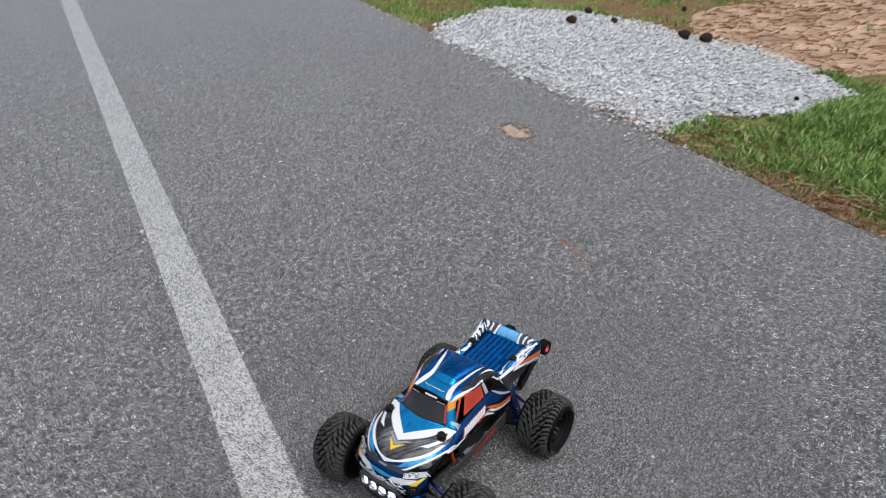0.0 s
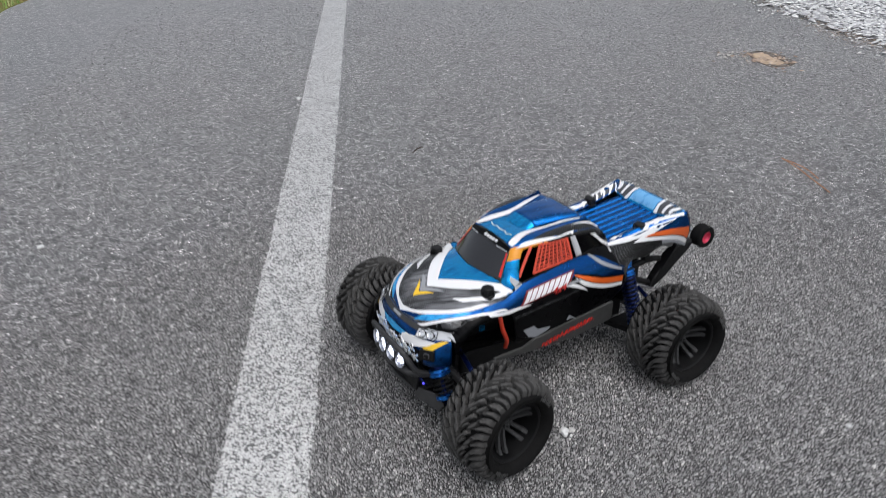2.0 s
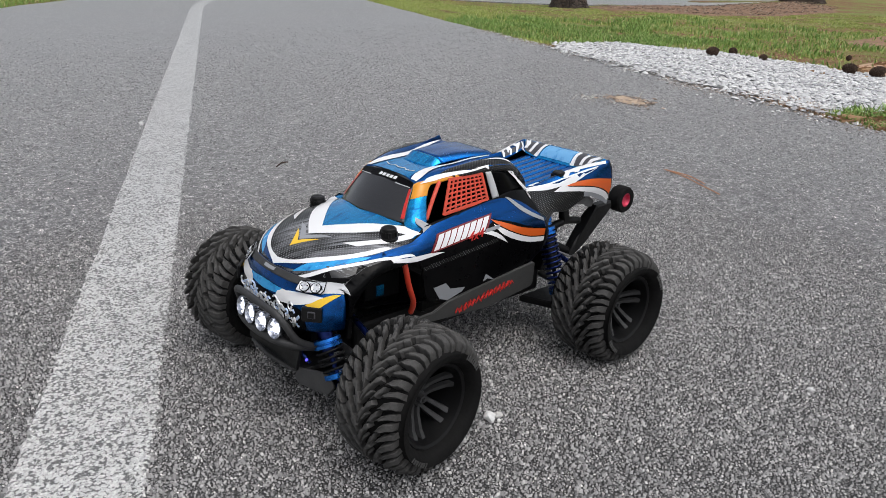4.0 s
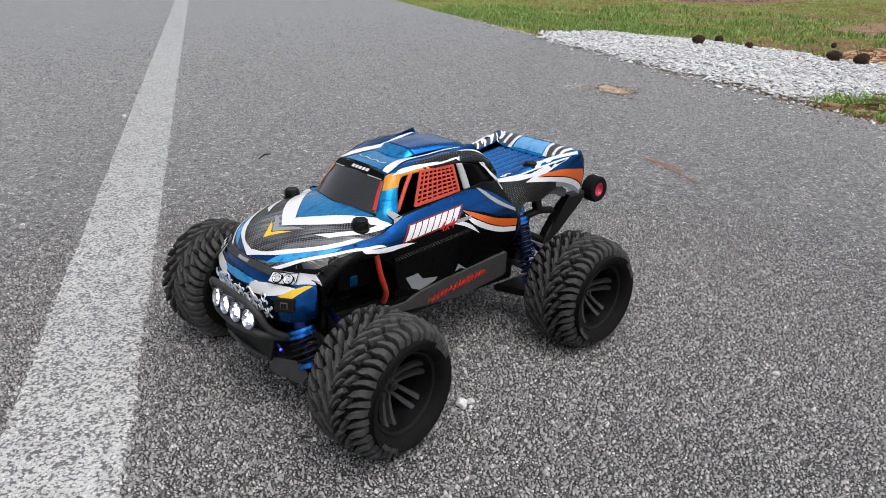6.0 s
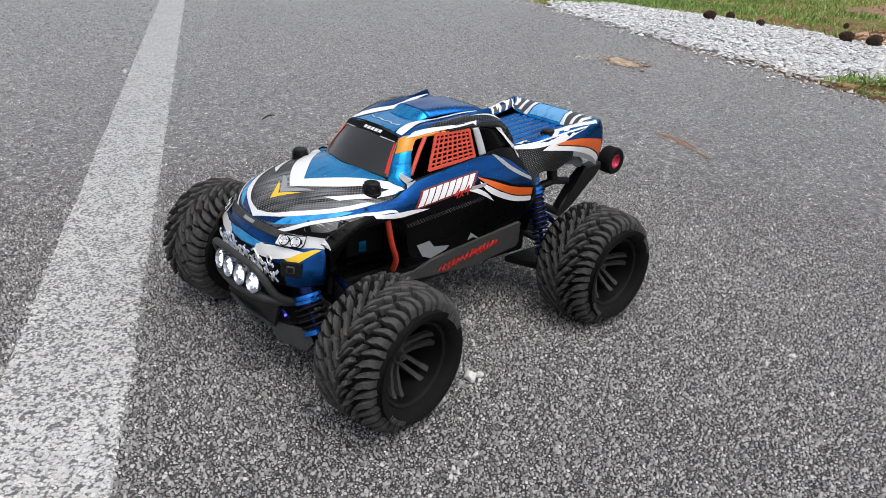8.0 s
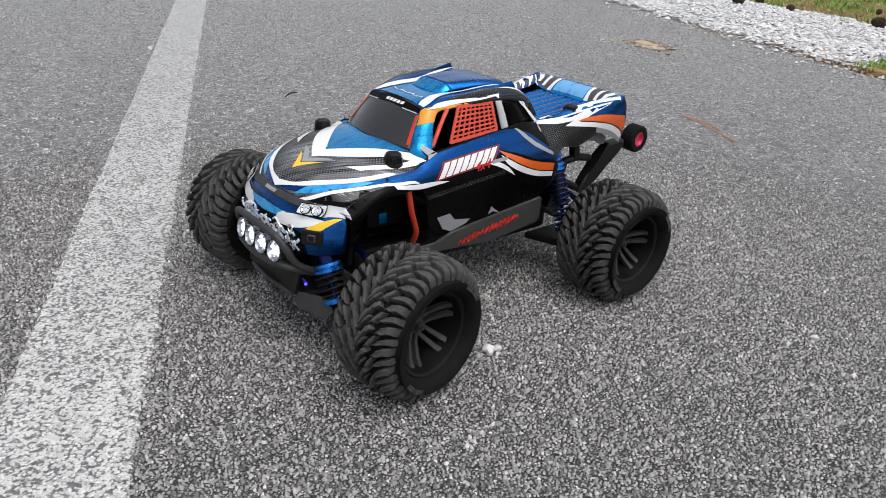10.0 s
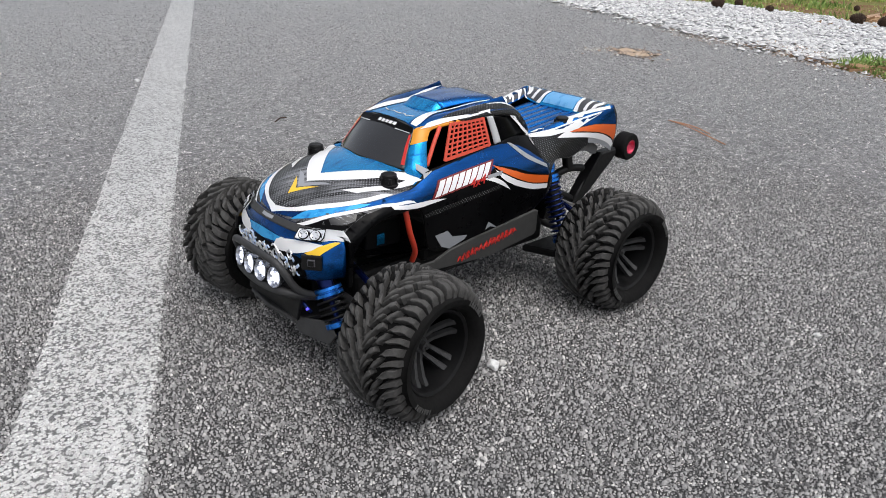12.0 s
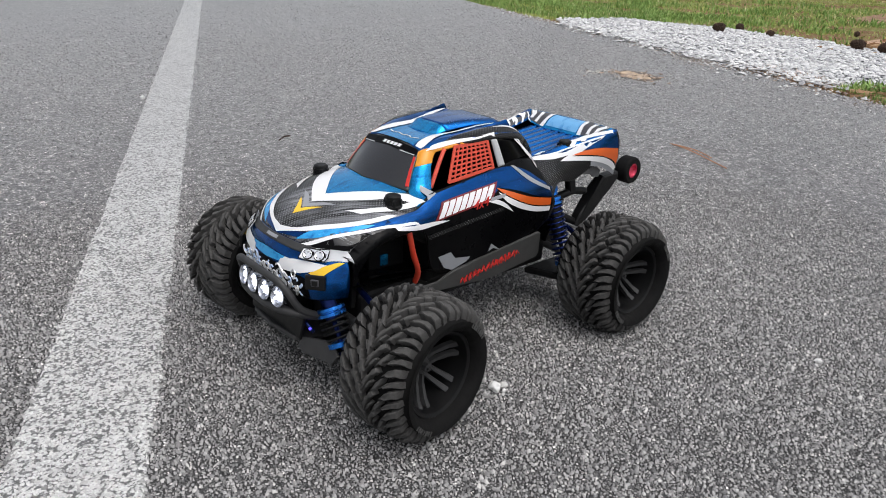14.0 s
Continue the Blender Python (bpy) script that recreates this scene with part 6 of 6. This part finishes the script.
for k in range(2600):
    x, y = rng.gauss(0.0, 0.8), rng.gauss(-0.2, 0.8)
    if on_road(x, y) and -2.2 < y:
        spots.append((x, y, 0.0008, rng.uniform(0.0012, 0.0030), 0.55))
scatter_stones("loose_chippings", spots, PEBBLE, "loose pale chippings on the asphalt", "chippings")


def build_stone(x, y, size, label, material=QUARTZ, seed=0):
    """One loose stone, chipped and uneven."""
    rock = bmesh.new()
    bmesh.ops.create_icosphere(rock, subdivisions=2, radius=1)
    for v in rock.verts:
        n = 1 + 0.35 * noise.noise(v.co * 1.7 + Vector((seed, 0, 0))) + 0.12 * noise.noise(v.co * 5 + Vector((seed, 3, 0)))
        v.co = Vector((v.co.x * n, v.co.y * n * 0.8, max(v.co.z * n * 0.7, -0.45))) * size
    ob = link_mesh("stone", rock, material, smooth=False)
    ob.location = (x, y, size * 0.44)
    ob.rotation_euler = (0, 0, seed * 1.3)
    return tagged(ob, label, "stone")


build_stone(0.0616, 0.1395, 0.0065, "pale quartz stone on the asphalt beside the wheel", seed=1)
build_stone(0.0520, 0.1420, 0.0042, "small grey stone beside the pale one", PEBBLE, seed=2)
build_stone(0.0575, 0.1480, 0.0025, "small pale stone chip on the asphalt", seed=3)
build_stone(-0.2240, 0.3030, 0.0035, "small white stone alone on the asphalt", seed=4)
build_stone(0.536, -0.700, 0.0065, "small white stone beyond the painted line", seed=5)
build_stone(-0.160, -1.290, 0.007, "small white stone beside the painted line", seed=6)
build_stone(0.190, -0.120, 0.003, "small grey stone by the far front wheel", PEBBLE, seed=7)

# tan clod pressed into the asphalt, with crumbs round it
flat = lambda x, y: 0.0
patch("dirt_stain", [(-1.472, -0.783), (-1.517, -0.764), (-1.569, -0.767), (-1.613, -0.806), (-1.643, -0.869), (-1.65, -0.939), (-1.613, -0.97), (-1.569, -0.959), (-1.524, -0.908), (-1.487, -0.845)], 0.0012, STAIN, "dark earthy stain round the clod", "dirt", 0.5, height=flat, seed=9)
clod = patch("clod", [(-1.555, -0.945), (-1.598, -0.940), (-1.600, -0.905), (-1.578, -0.860), (-1.566, -0.820), (-1.550, -0.785), (-1.510, -0.800), (-1.492, -0.835), (-1.525, -0.890)], 0.005, SAND, "flat tan clod of dried clay on the asphalt", "clod", 0.34, height=flat, seed=8)
clod["kind"] = ""
spots = [(-1.50 + rng.gauss(0, 0.03), -0.97 + rng.gauss(0, 0.025), 0.003, rng.uniform(0.003, 0.008), 0.5) for _ in range(34)]
spots += [(-1.54 + rng.gauss(0, 0.08), -0.86 + rng.gauss(0, 0.07), 0.003, rng.uniform(0.002, 0.006), 0.5) for _ in range(80)]
clods = [(-1.550 + rng.gauss(0, 0.040), -0.865 + rng.gauss(0, 0.055), 0.004, rng.uniform(0.003, 0.011), 0.3) for _ in range(90)]
scatter_stones("clay_bits", clods, CLAY, "tan clay bits broken off the clod", "clay")
scatter_stones("crumbs", spots, CRUMBS, "pale crumbs round the clay clod", "crumbs")

spots = []
for k in range(2600):
    y = rng.uniform(-3.2, 1.6)
    x = edge_right(y) + rng.gauss(0.0, 0.045) + 0.01
    spots.append((x, y, 0.001 if on_road(x, y) else -0.008, rng.uniform(0.002, 0.006), 0.5))
for k in range(420):
    y = -0.94 + rng.gauss(0, 0.08)
    x = edge_right(y) + 0.03 + abs(rng.gauss(0, 0.06))
    spots.append((x, y, 0.001, rng.uniform(0.0018, 0.0042), 0.4))
scatter_stones("edge_dirt", spots, EDGE_DIRT, "tan dirt and grit along the asphalt edge", "dirt")


def needle_spray(points, radius, label, material=TAN_NEEDLE):
    bm = bmesh.new()
    for row in points:
        pipe(row, radius, 6, 5, bm)
    return tagged(link_mesh("pine_needle", bm, material), label, "pine needle")


needle_spray([[(-0.874, -0.290, 0.001), (-0.850, -0.235, 0.004), (-0.822, -0.180, 0.004), (-0.797, -0.120, 0.001)], [(-0.874, -0.290, 0.001), (-0.862, -0.225, 0.003), (-0.838, -0.175, 0.002)]], 0.0012, "long reddish dry pine needles on the asphalt")
needle_spray([[(-0.225, -0.752, 0.001), (-0.243, -0.763, 0.004), (-0.262, -0.772, 0.001)]], 0.0014, "short dark twig on the asphalt", CONE)


def blades(name, spots, material, label, lean=0.5, width=0.0035):
    """Grass: bent tapering blades at (x, y, z, height)."""
    rng = random.Random(name)
    verts, faces = [], []
    for x, y, z, h in spots:
        a, b = rng.uniform(0, 6.28), rng.uniform(0, 6.28)
        out = h * rng.uniform(0.1, 1.0) * lean
        wx, wy = math.cos(a) * width, math.sin(a) * width
        bx, by = math.cos(b) * out, math.sin(b) * out
        base = len(verts)
        verts += [(x - wx, y - wy, z), (x + wx, y + wy, z), (x - wx * 0.7 + bx * 0.35, y - wy * 0.7 + by * 0.35, z + h * 0.6), (x + wx * 0.7 + bx * 0.35, y + wy * 0.7 + by * 0.35, z + h * 0.6), (x + bx, y + by, z + h * rng.uniform(0.75, 1.0))]
        faces += [(base, base + 1, base + 3, base + 2), (base + 2, base + 3, base + 4)]
    return tagged(mesh_from(name, verts, faces, material), label, "grass", kind="stuff")


def turf_spots(count, x_of, y_range, tall, thin=0.5, keep_bare=True):
    """Places for blades in clumps, denser where the noise is high."""
    spots = []
    tries = 0
    while len(spots) < count and tries < count * 8:
        tries += 1
        y = rng.uniform(*y_range)
        x = x_of(y)
        clump = noise.noise((x * 2.4, y * 2.4, 9)) + 0.5 * noise.noise((x * 7, y * 7, 4))
        if on_road(x, y) or inside(x, y, GRAVEL) or (rng.random() > 0.06 and (inside(x, y, SOIL_NEAR) or inside(x, y, SOIL_FAR) or inside(x, y, MULCH_BED))) or rng.random() > thin + clump * 1.1:
            continue
        if inside(x, y, VERGE_STRAW) and rng.random() > 0.42:
            continue
        h = tall * rng.uniform(0.5, 1.1) * (1 + 0.5 * max(-0.6, clump))
        if y > -0.6 and x > -1.90 + 0.35 * (y + 0.1):
            h *= 0.85
        spots.append((x, y, verge_z(x, y) - 0.004, h))
    return spots


blades("near_grass", turf_spots(34000, lambda y: edge_right(y) + 0.01 - abs(rng.gauss(0, 0.35 + 0.35 * rng.random() ** 2)), (-0.42, 2.6), 0.046, 0.68), TURF, "thick green grass at the road's edge")
blades("verge_grass", turf_spots(34000, lambda y: edge_right(y) - 0.02 - abs(rng.gauss(0, 1.0)), (-8.5, -2.35), 0.021, 0.66), DRY, "thin yellowish green grass along the road")
tufts = turf_spots(10000, lambda y: rng.uniform(-5.2, -3.0), (-4.0, -2.35), 0.044, 0.50)
blades("tall_grass", tufts, TURF, "tall green tufts behind the limestone chips", 0.8, 0.0035)
blades("back_grass", turf_spots(60000, lambda y: rng.uniform(-12, -3.6), (-7, 2.5), 0.020, 0.58), DRY, "short dry yellow-green lawn grass", 0.8, 0.006)
blades("back_tufts", turf_spots(7000, lambda y: rng.uniform(-7.5, -3.9), (-4.5, 1.0), 0.052, 0.10), TURF, "green tufts of weeds on the verge", 0.8, 0.005)
left = []
for k in range(9000):
    y = rng.uniform(-11, 0.0)
    x = edge_left(y) + abs(rng.gauss(0, 0.7)) + 0.02
    left.append((x, y, verge_z(x, y), rng.uniform(0.03, 0.07)))
blades("side_grass", left, TURF, "green grass beyond the painted line")

blades("thin_grass", [(x, y, verge_z(x, y), rng.uniform(0.02, 0.05)) for x, y in ((edge_left(v) + 0.1 + abs(rng.gauss(0, 2.2)), v) for v in (rng.uniform(-9, -1) for _ in range(9000)))], DRY, "thin dry grass beyond the painted line", 0.8, 0.006)
dead = []
for k in range(3400):
    y = rng.uniform(-0.75, 1.8)
    x = edge_right(y) + 0.03 - abs(rng.gauss(0, 0.08))
    dead.append((x, y, max(verge_z(x, y), -0.012), rng.uniform(0.012, 0.035)))
blades("dead_grass", dead, STRAW, "flattened dead grass blades along the asphalt edge", 2.2, 0.0016)
blades("corner_grass", turf_spots(16000, lambda y: edge_right(y) - rng.uniform(0.1, 1.7), (-0.62, 0.7), 0.064, 0.95), TURF, "tall green grass beside the limestone chips", 0.7, 0.0045)
straw, faces = [], []
for k in range(3600):
    x, y = rng.uniform(-6.0, -3.1), rng.uniform(-1.2, 0.8)
    if inside(x, y, GRAVEL) and rng.random() > 0.10:
        continue
    a, l = rng.uniform(0, 3.14), rng.uniform(0.012, 0.055)
    c, s = math.cos(a), math.sin(a)
    z = verge_z(x, y) + 0.011 + rng.uniform(0, 0.006)
    base = len(straw)
    straw += [(x - l * c - 0.0009 * s, y - l * s + 0.0009 * c, z), (x - l * c + 0.0009 * s, y - l * s - 0.0009 * c, z), (x + l * c + 0.0009 * s, y + l * s - 0.0009 * c, z + rng.uniform(-0.01, 0.02)), (x + l * c - 0.0009 * s, y + l * s + 0.0009 * c, z + 0.004)]
    faces.append((base, base + 1, base + 2, base + 3))
for k in range(520):
    y = rng.uniform(-0.42, 0.75)
    x = edge_right(y) + 0.02 - rng.uniform(0, 0.55) * rng.uniform(0.3, 1)
    if inside(x - 0.05, y - 0.05, GRAVEL):
        continue
    a, l = rng.gauss(1.1, 0.7), rng.uniform(0.015, 0.060)
    c, s = math.cos(a), math.sin(a)
    z = max(verge_z(x, y), -0.012) + 0.008 + rng.uniform(0, 0.012)
    base = len(straw)
    straw += [(x - l * c - 0.0012 * s, y - l * s + 0.0012 * c, z), (x - l * c + 0.0012 * s, y - l * s - 0.0012 * c, z), (x + l * c + 0.0012 * s, y + l * s - 0.0012 * c, z + rng.uniform(-0.006, 0.016)), (x + l * c - 0.0012 * s, y + l * s + 0.0012 * c, z + 0.004)]
    faces.append((base, base + 1, base + 2, base + 3))
tagged(mesh_from("pine_straw", straw, faces, STRAW), "dry reddish pine straw on the soil", "pine straw", kind="stuff")


spots = []
while len(spots) < 1800:
    x, y = rng.uniform(-16.5, -8.0), rng.uniform(-7.0, -4.5)
    if inside(x, y, MULCH_BED):
        spots.append((x, y, verge_z(x, y) + 0.034, rng.uniform(0.008, 0.024), 0.4))
scatter_stones("mulch_chunks", spots, CLODS, "dark and tan bark chunks on the mulch", "mulch")


def build_cone():
    """An open pine cone: a core with spiral rows of thick scales."""
    bm = bmesh.new()
    bmesh.ops.create_icosphere(bm, subdivisions=2, radius=0.021)
    bmesh.ops.scale(bm, vec=(1, 1, 1.45), verts=bm.verts)
    for k in range(84):
        f = (k + 0.5) / 84
        a, h = k * 2.39996, -0.030 + 0.062 * f
        r = 0.036 * math.sin(math.pi * min(0.97, 0.18 + 0.80 * f)) ** 0.7
        m = Matrix.Rotation(a, 4, "Z")
        lift = 0.012 * (f - 0.25)
        ring = [(0.010, -0.004, h), (0.010, 0.004, h), (r * 0.85, 0.0085, h + lift), (r, 0.0, h + lift + 0.004), (r * 0.85, -0.0085, h + lift), (r * 0.80, 0.0, h + lift - 0.005)]
        v = [bm.verts.new(m @ Vector(p)) for p in ring]
        for f3 in ((0, 1, 2), (0, 2, 3), (0, 3, 4), (0, 5, 1), (1, 5, 2), (2, 5, 3), (3, 5, 4), (4, 5, 0)):
            bm.faces.new([v[i] for i in f3])
    bm.normal_update()
    return bm


first_cone = None
for x, y, size, tip in ((-3.57, -1.73, 0.92, 84), (-4.01, -1.84, 0.72, 70), (-3.84, -1.56, 0.62, 95), (-3.72, -1.03, 0.95, 80), (-3.71, -0.89, 0.98, 100), (-4.55, -1.36, 0.5, 60), (-2.78, -0.12, 0.35, 75)):
    m = pose(x, y, verge_z(x, y) + 0.018 + 0.030 * size, tip, 15, x * 97)
    if first_cone is None:
        first_cone = tagged(link_mesh("pine_cone", build_cone(), CONE, smooth=False), "dark open pine cone lying on the verge", "pine cone", "pine cones on the verge")
        first_cone.matrix_basis = m
        cone = first_cone
    else:
        cone = copy_thing(first_cone, m)
    cone.scale = (size, size, size)


def build_crossing():
    """The side road that bends off behind the verge."""
    near = spline([(-5.2, -12.5, 0), (-6.4, -9.9, 0), (-7.4, -8.3, 0), (-8.3, -7.1, 0), (-9.7, -6.6, 0), (-10.9, -6.4, 0), (-13.3, -6.8, 0), (-18.0, -8.2, 0), (-40.0, -16.0, 0)], 6)
    far = spline([(-7.5, -19.0, 0), (-9.0, -15.0, 0), (-10.0, -13.2, 0), (-10.8, -12.2, 0), (-11.8, -11.4, 0), (-13.0, -11.0, 0), (-15.0, -11.4, 0), (-20.0, -13.2, 0), (-42.0, -21.0, 0)], 6)
    rows = [[(a.x + 0.05, a.y + 0.05, -0.20), (a.x, a.y, -0.075), (b.x, b.y, -0.075), (b.x, b.y - 0.05, -0.2)] for a, b in zip(near, far)]
    return tagged(link_mesh("side_road", grid_bm(rows), ASPHALT, smooth=False), "grey asphalt side road beyond the grass", "road", kind="structure")


build_crossing()


def build_pine(x, y, radius, height, seed):
    """A tall pine: flared furrowed trunk, bare lower stem, limbs and a ragged crown of needle tufts."""
    rng = random.Random(seed)
    tree = tagged(new("pine_tree"), "tall pine with a furrowed grey-brown trunk", "tree", "pines by the side road")
    tree.location = (x, y, verge_z(x, y) - 0.05)
    bm = bmesh.new()
    rings = []
    for k in range(22):
        f = (k / 21) ** 1.6
        z = height * f
        r = radius * (0.62 * (1 - f) + 0.03) + radius * 0.42 * math.exp(-z / 0.25)
        ring = []
        for i in range(28):
            a = 2 * math.pi * i / 28
            flare = 1 + 0.22 * math.exp(-z / 0.2) * math.sin(a * 5 + seed) + 0.07 * noise.noise((math.cos(a) * 2, math.sin(a) * 2, z * 2 + seed))
            ring.append(bm.verts.new((r * flare * math.cos(a) + 0.15 * math.sin(z * 0.4), r * flare * math.sin(a), z)))
        rings.append(ring)
    for p, q in zip(rings, rings[1:]):
        for i in range(28):
            bm.faces.new((p[i], p[(i + 1) % 28], q[(i + 1) % 28], q[i]))
    part("trunk", bm, BARK, tree, "", True)
    tufts, tris = [], []
    for k in range(34):
        z = height * rng.uniform(0.45, 0.97)
        a, reach = rng.uniform(0, 6.28), (1.05 - z / height) * height * 0.30 + 0.5
        start = Vector((0.15 * math.sin(z * 0.4), 0, z))
        end = start + Vector((math.cos(a) * reach, math.sin(a) * reach, rng.uniform(-0.1, 0.35) * reach))
        part("limb", pipe([start, start.lerp(end, 0.5) + Vector((0, 0, 0.12 * reach)), end], 0.035 + 0.02 * (1 - z / height), 4, 6), BARK, tree, "", True)
        for j in range(22):
            c = start.lerp(end, rng.uniform(0.3, 1.05)) + Vector((rng.gauss(0, 0.28), rng.gauss(0, 0.28), rng.gauss(0.1, 0.2)))
            for i in range(9):
                d = Vector((rng.gauss(0, 1), rng.gauss(0, 1), rng.gauss(0.25, 0.8))).normalized() * rng.uniform(0.14, 0.26)
                w = d.orthogonal().normalized() * 0.012
                base = len(tufts)
                tufts += [c - w, c + w, c + d]
                tris.append((base, base + 1, base + 2))
    crown = mesh_from("crown", tufts, tris, NEEDLES)
    crown.parent = tree
    return tree


build_pine(-8.16, -6.62, 0.27, 15, 3)
build_pine(-16.4, -7.0, 0.45, 19, 8)
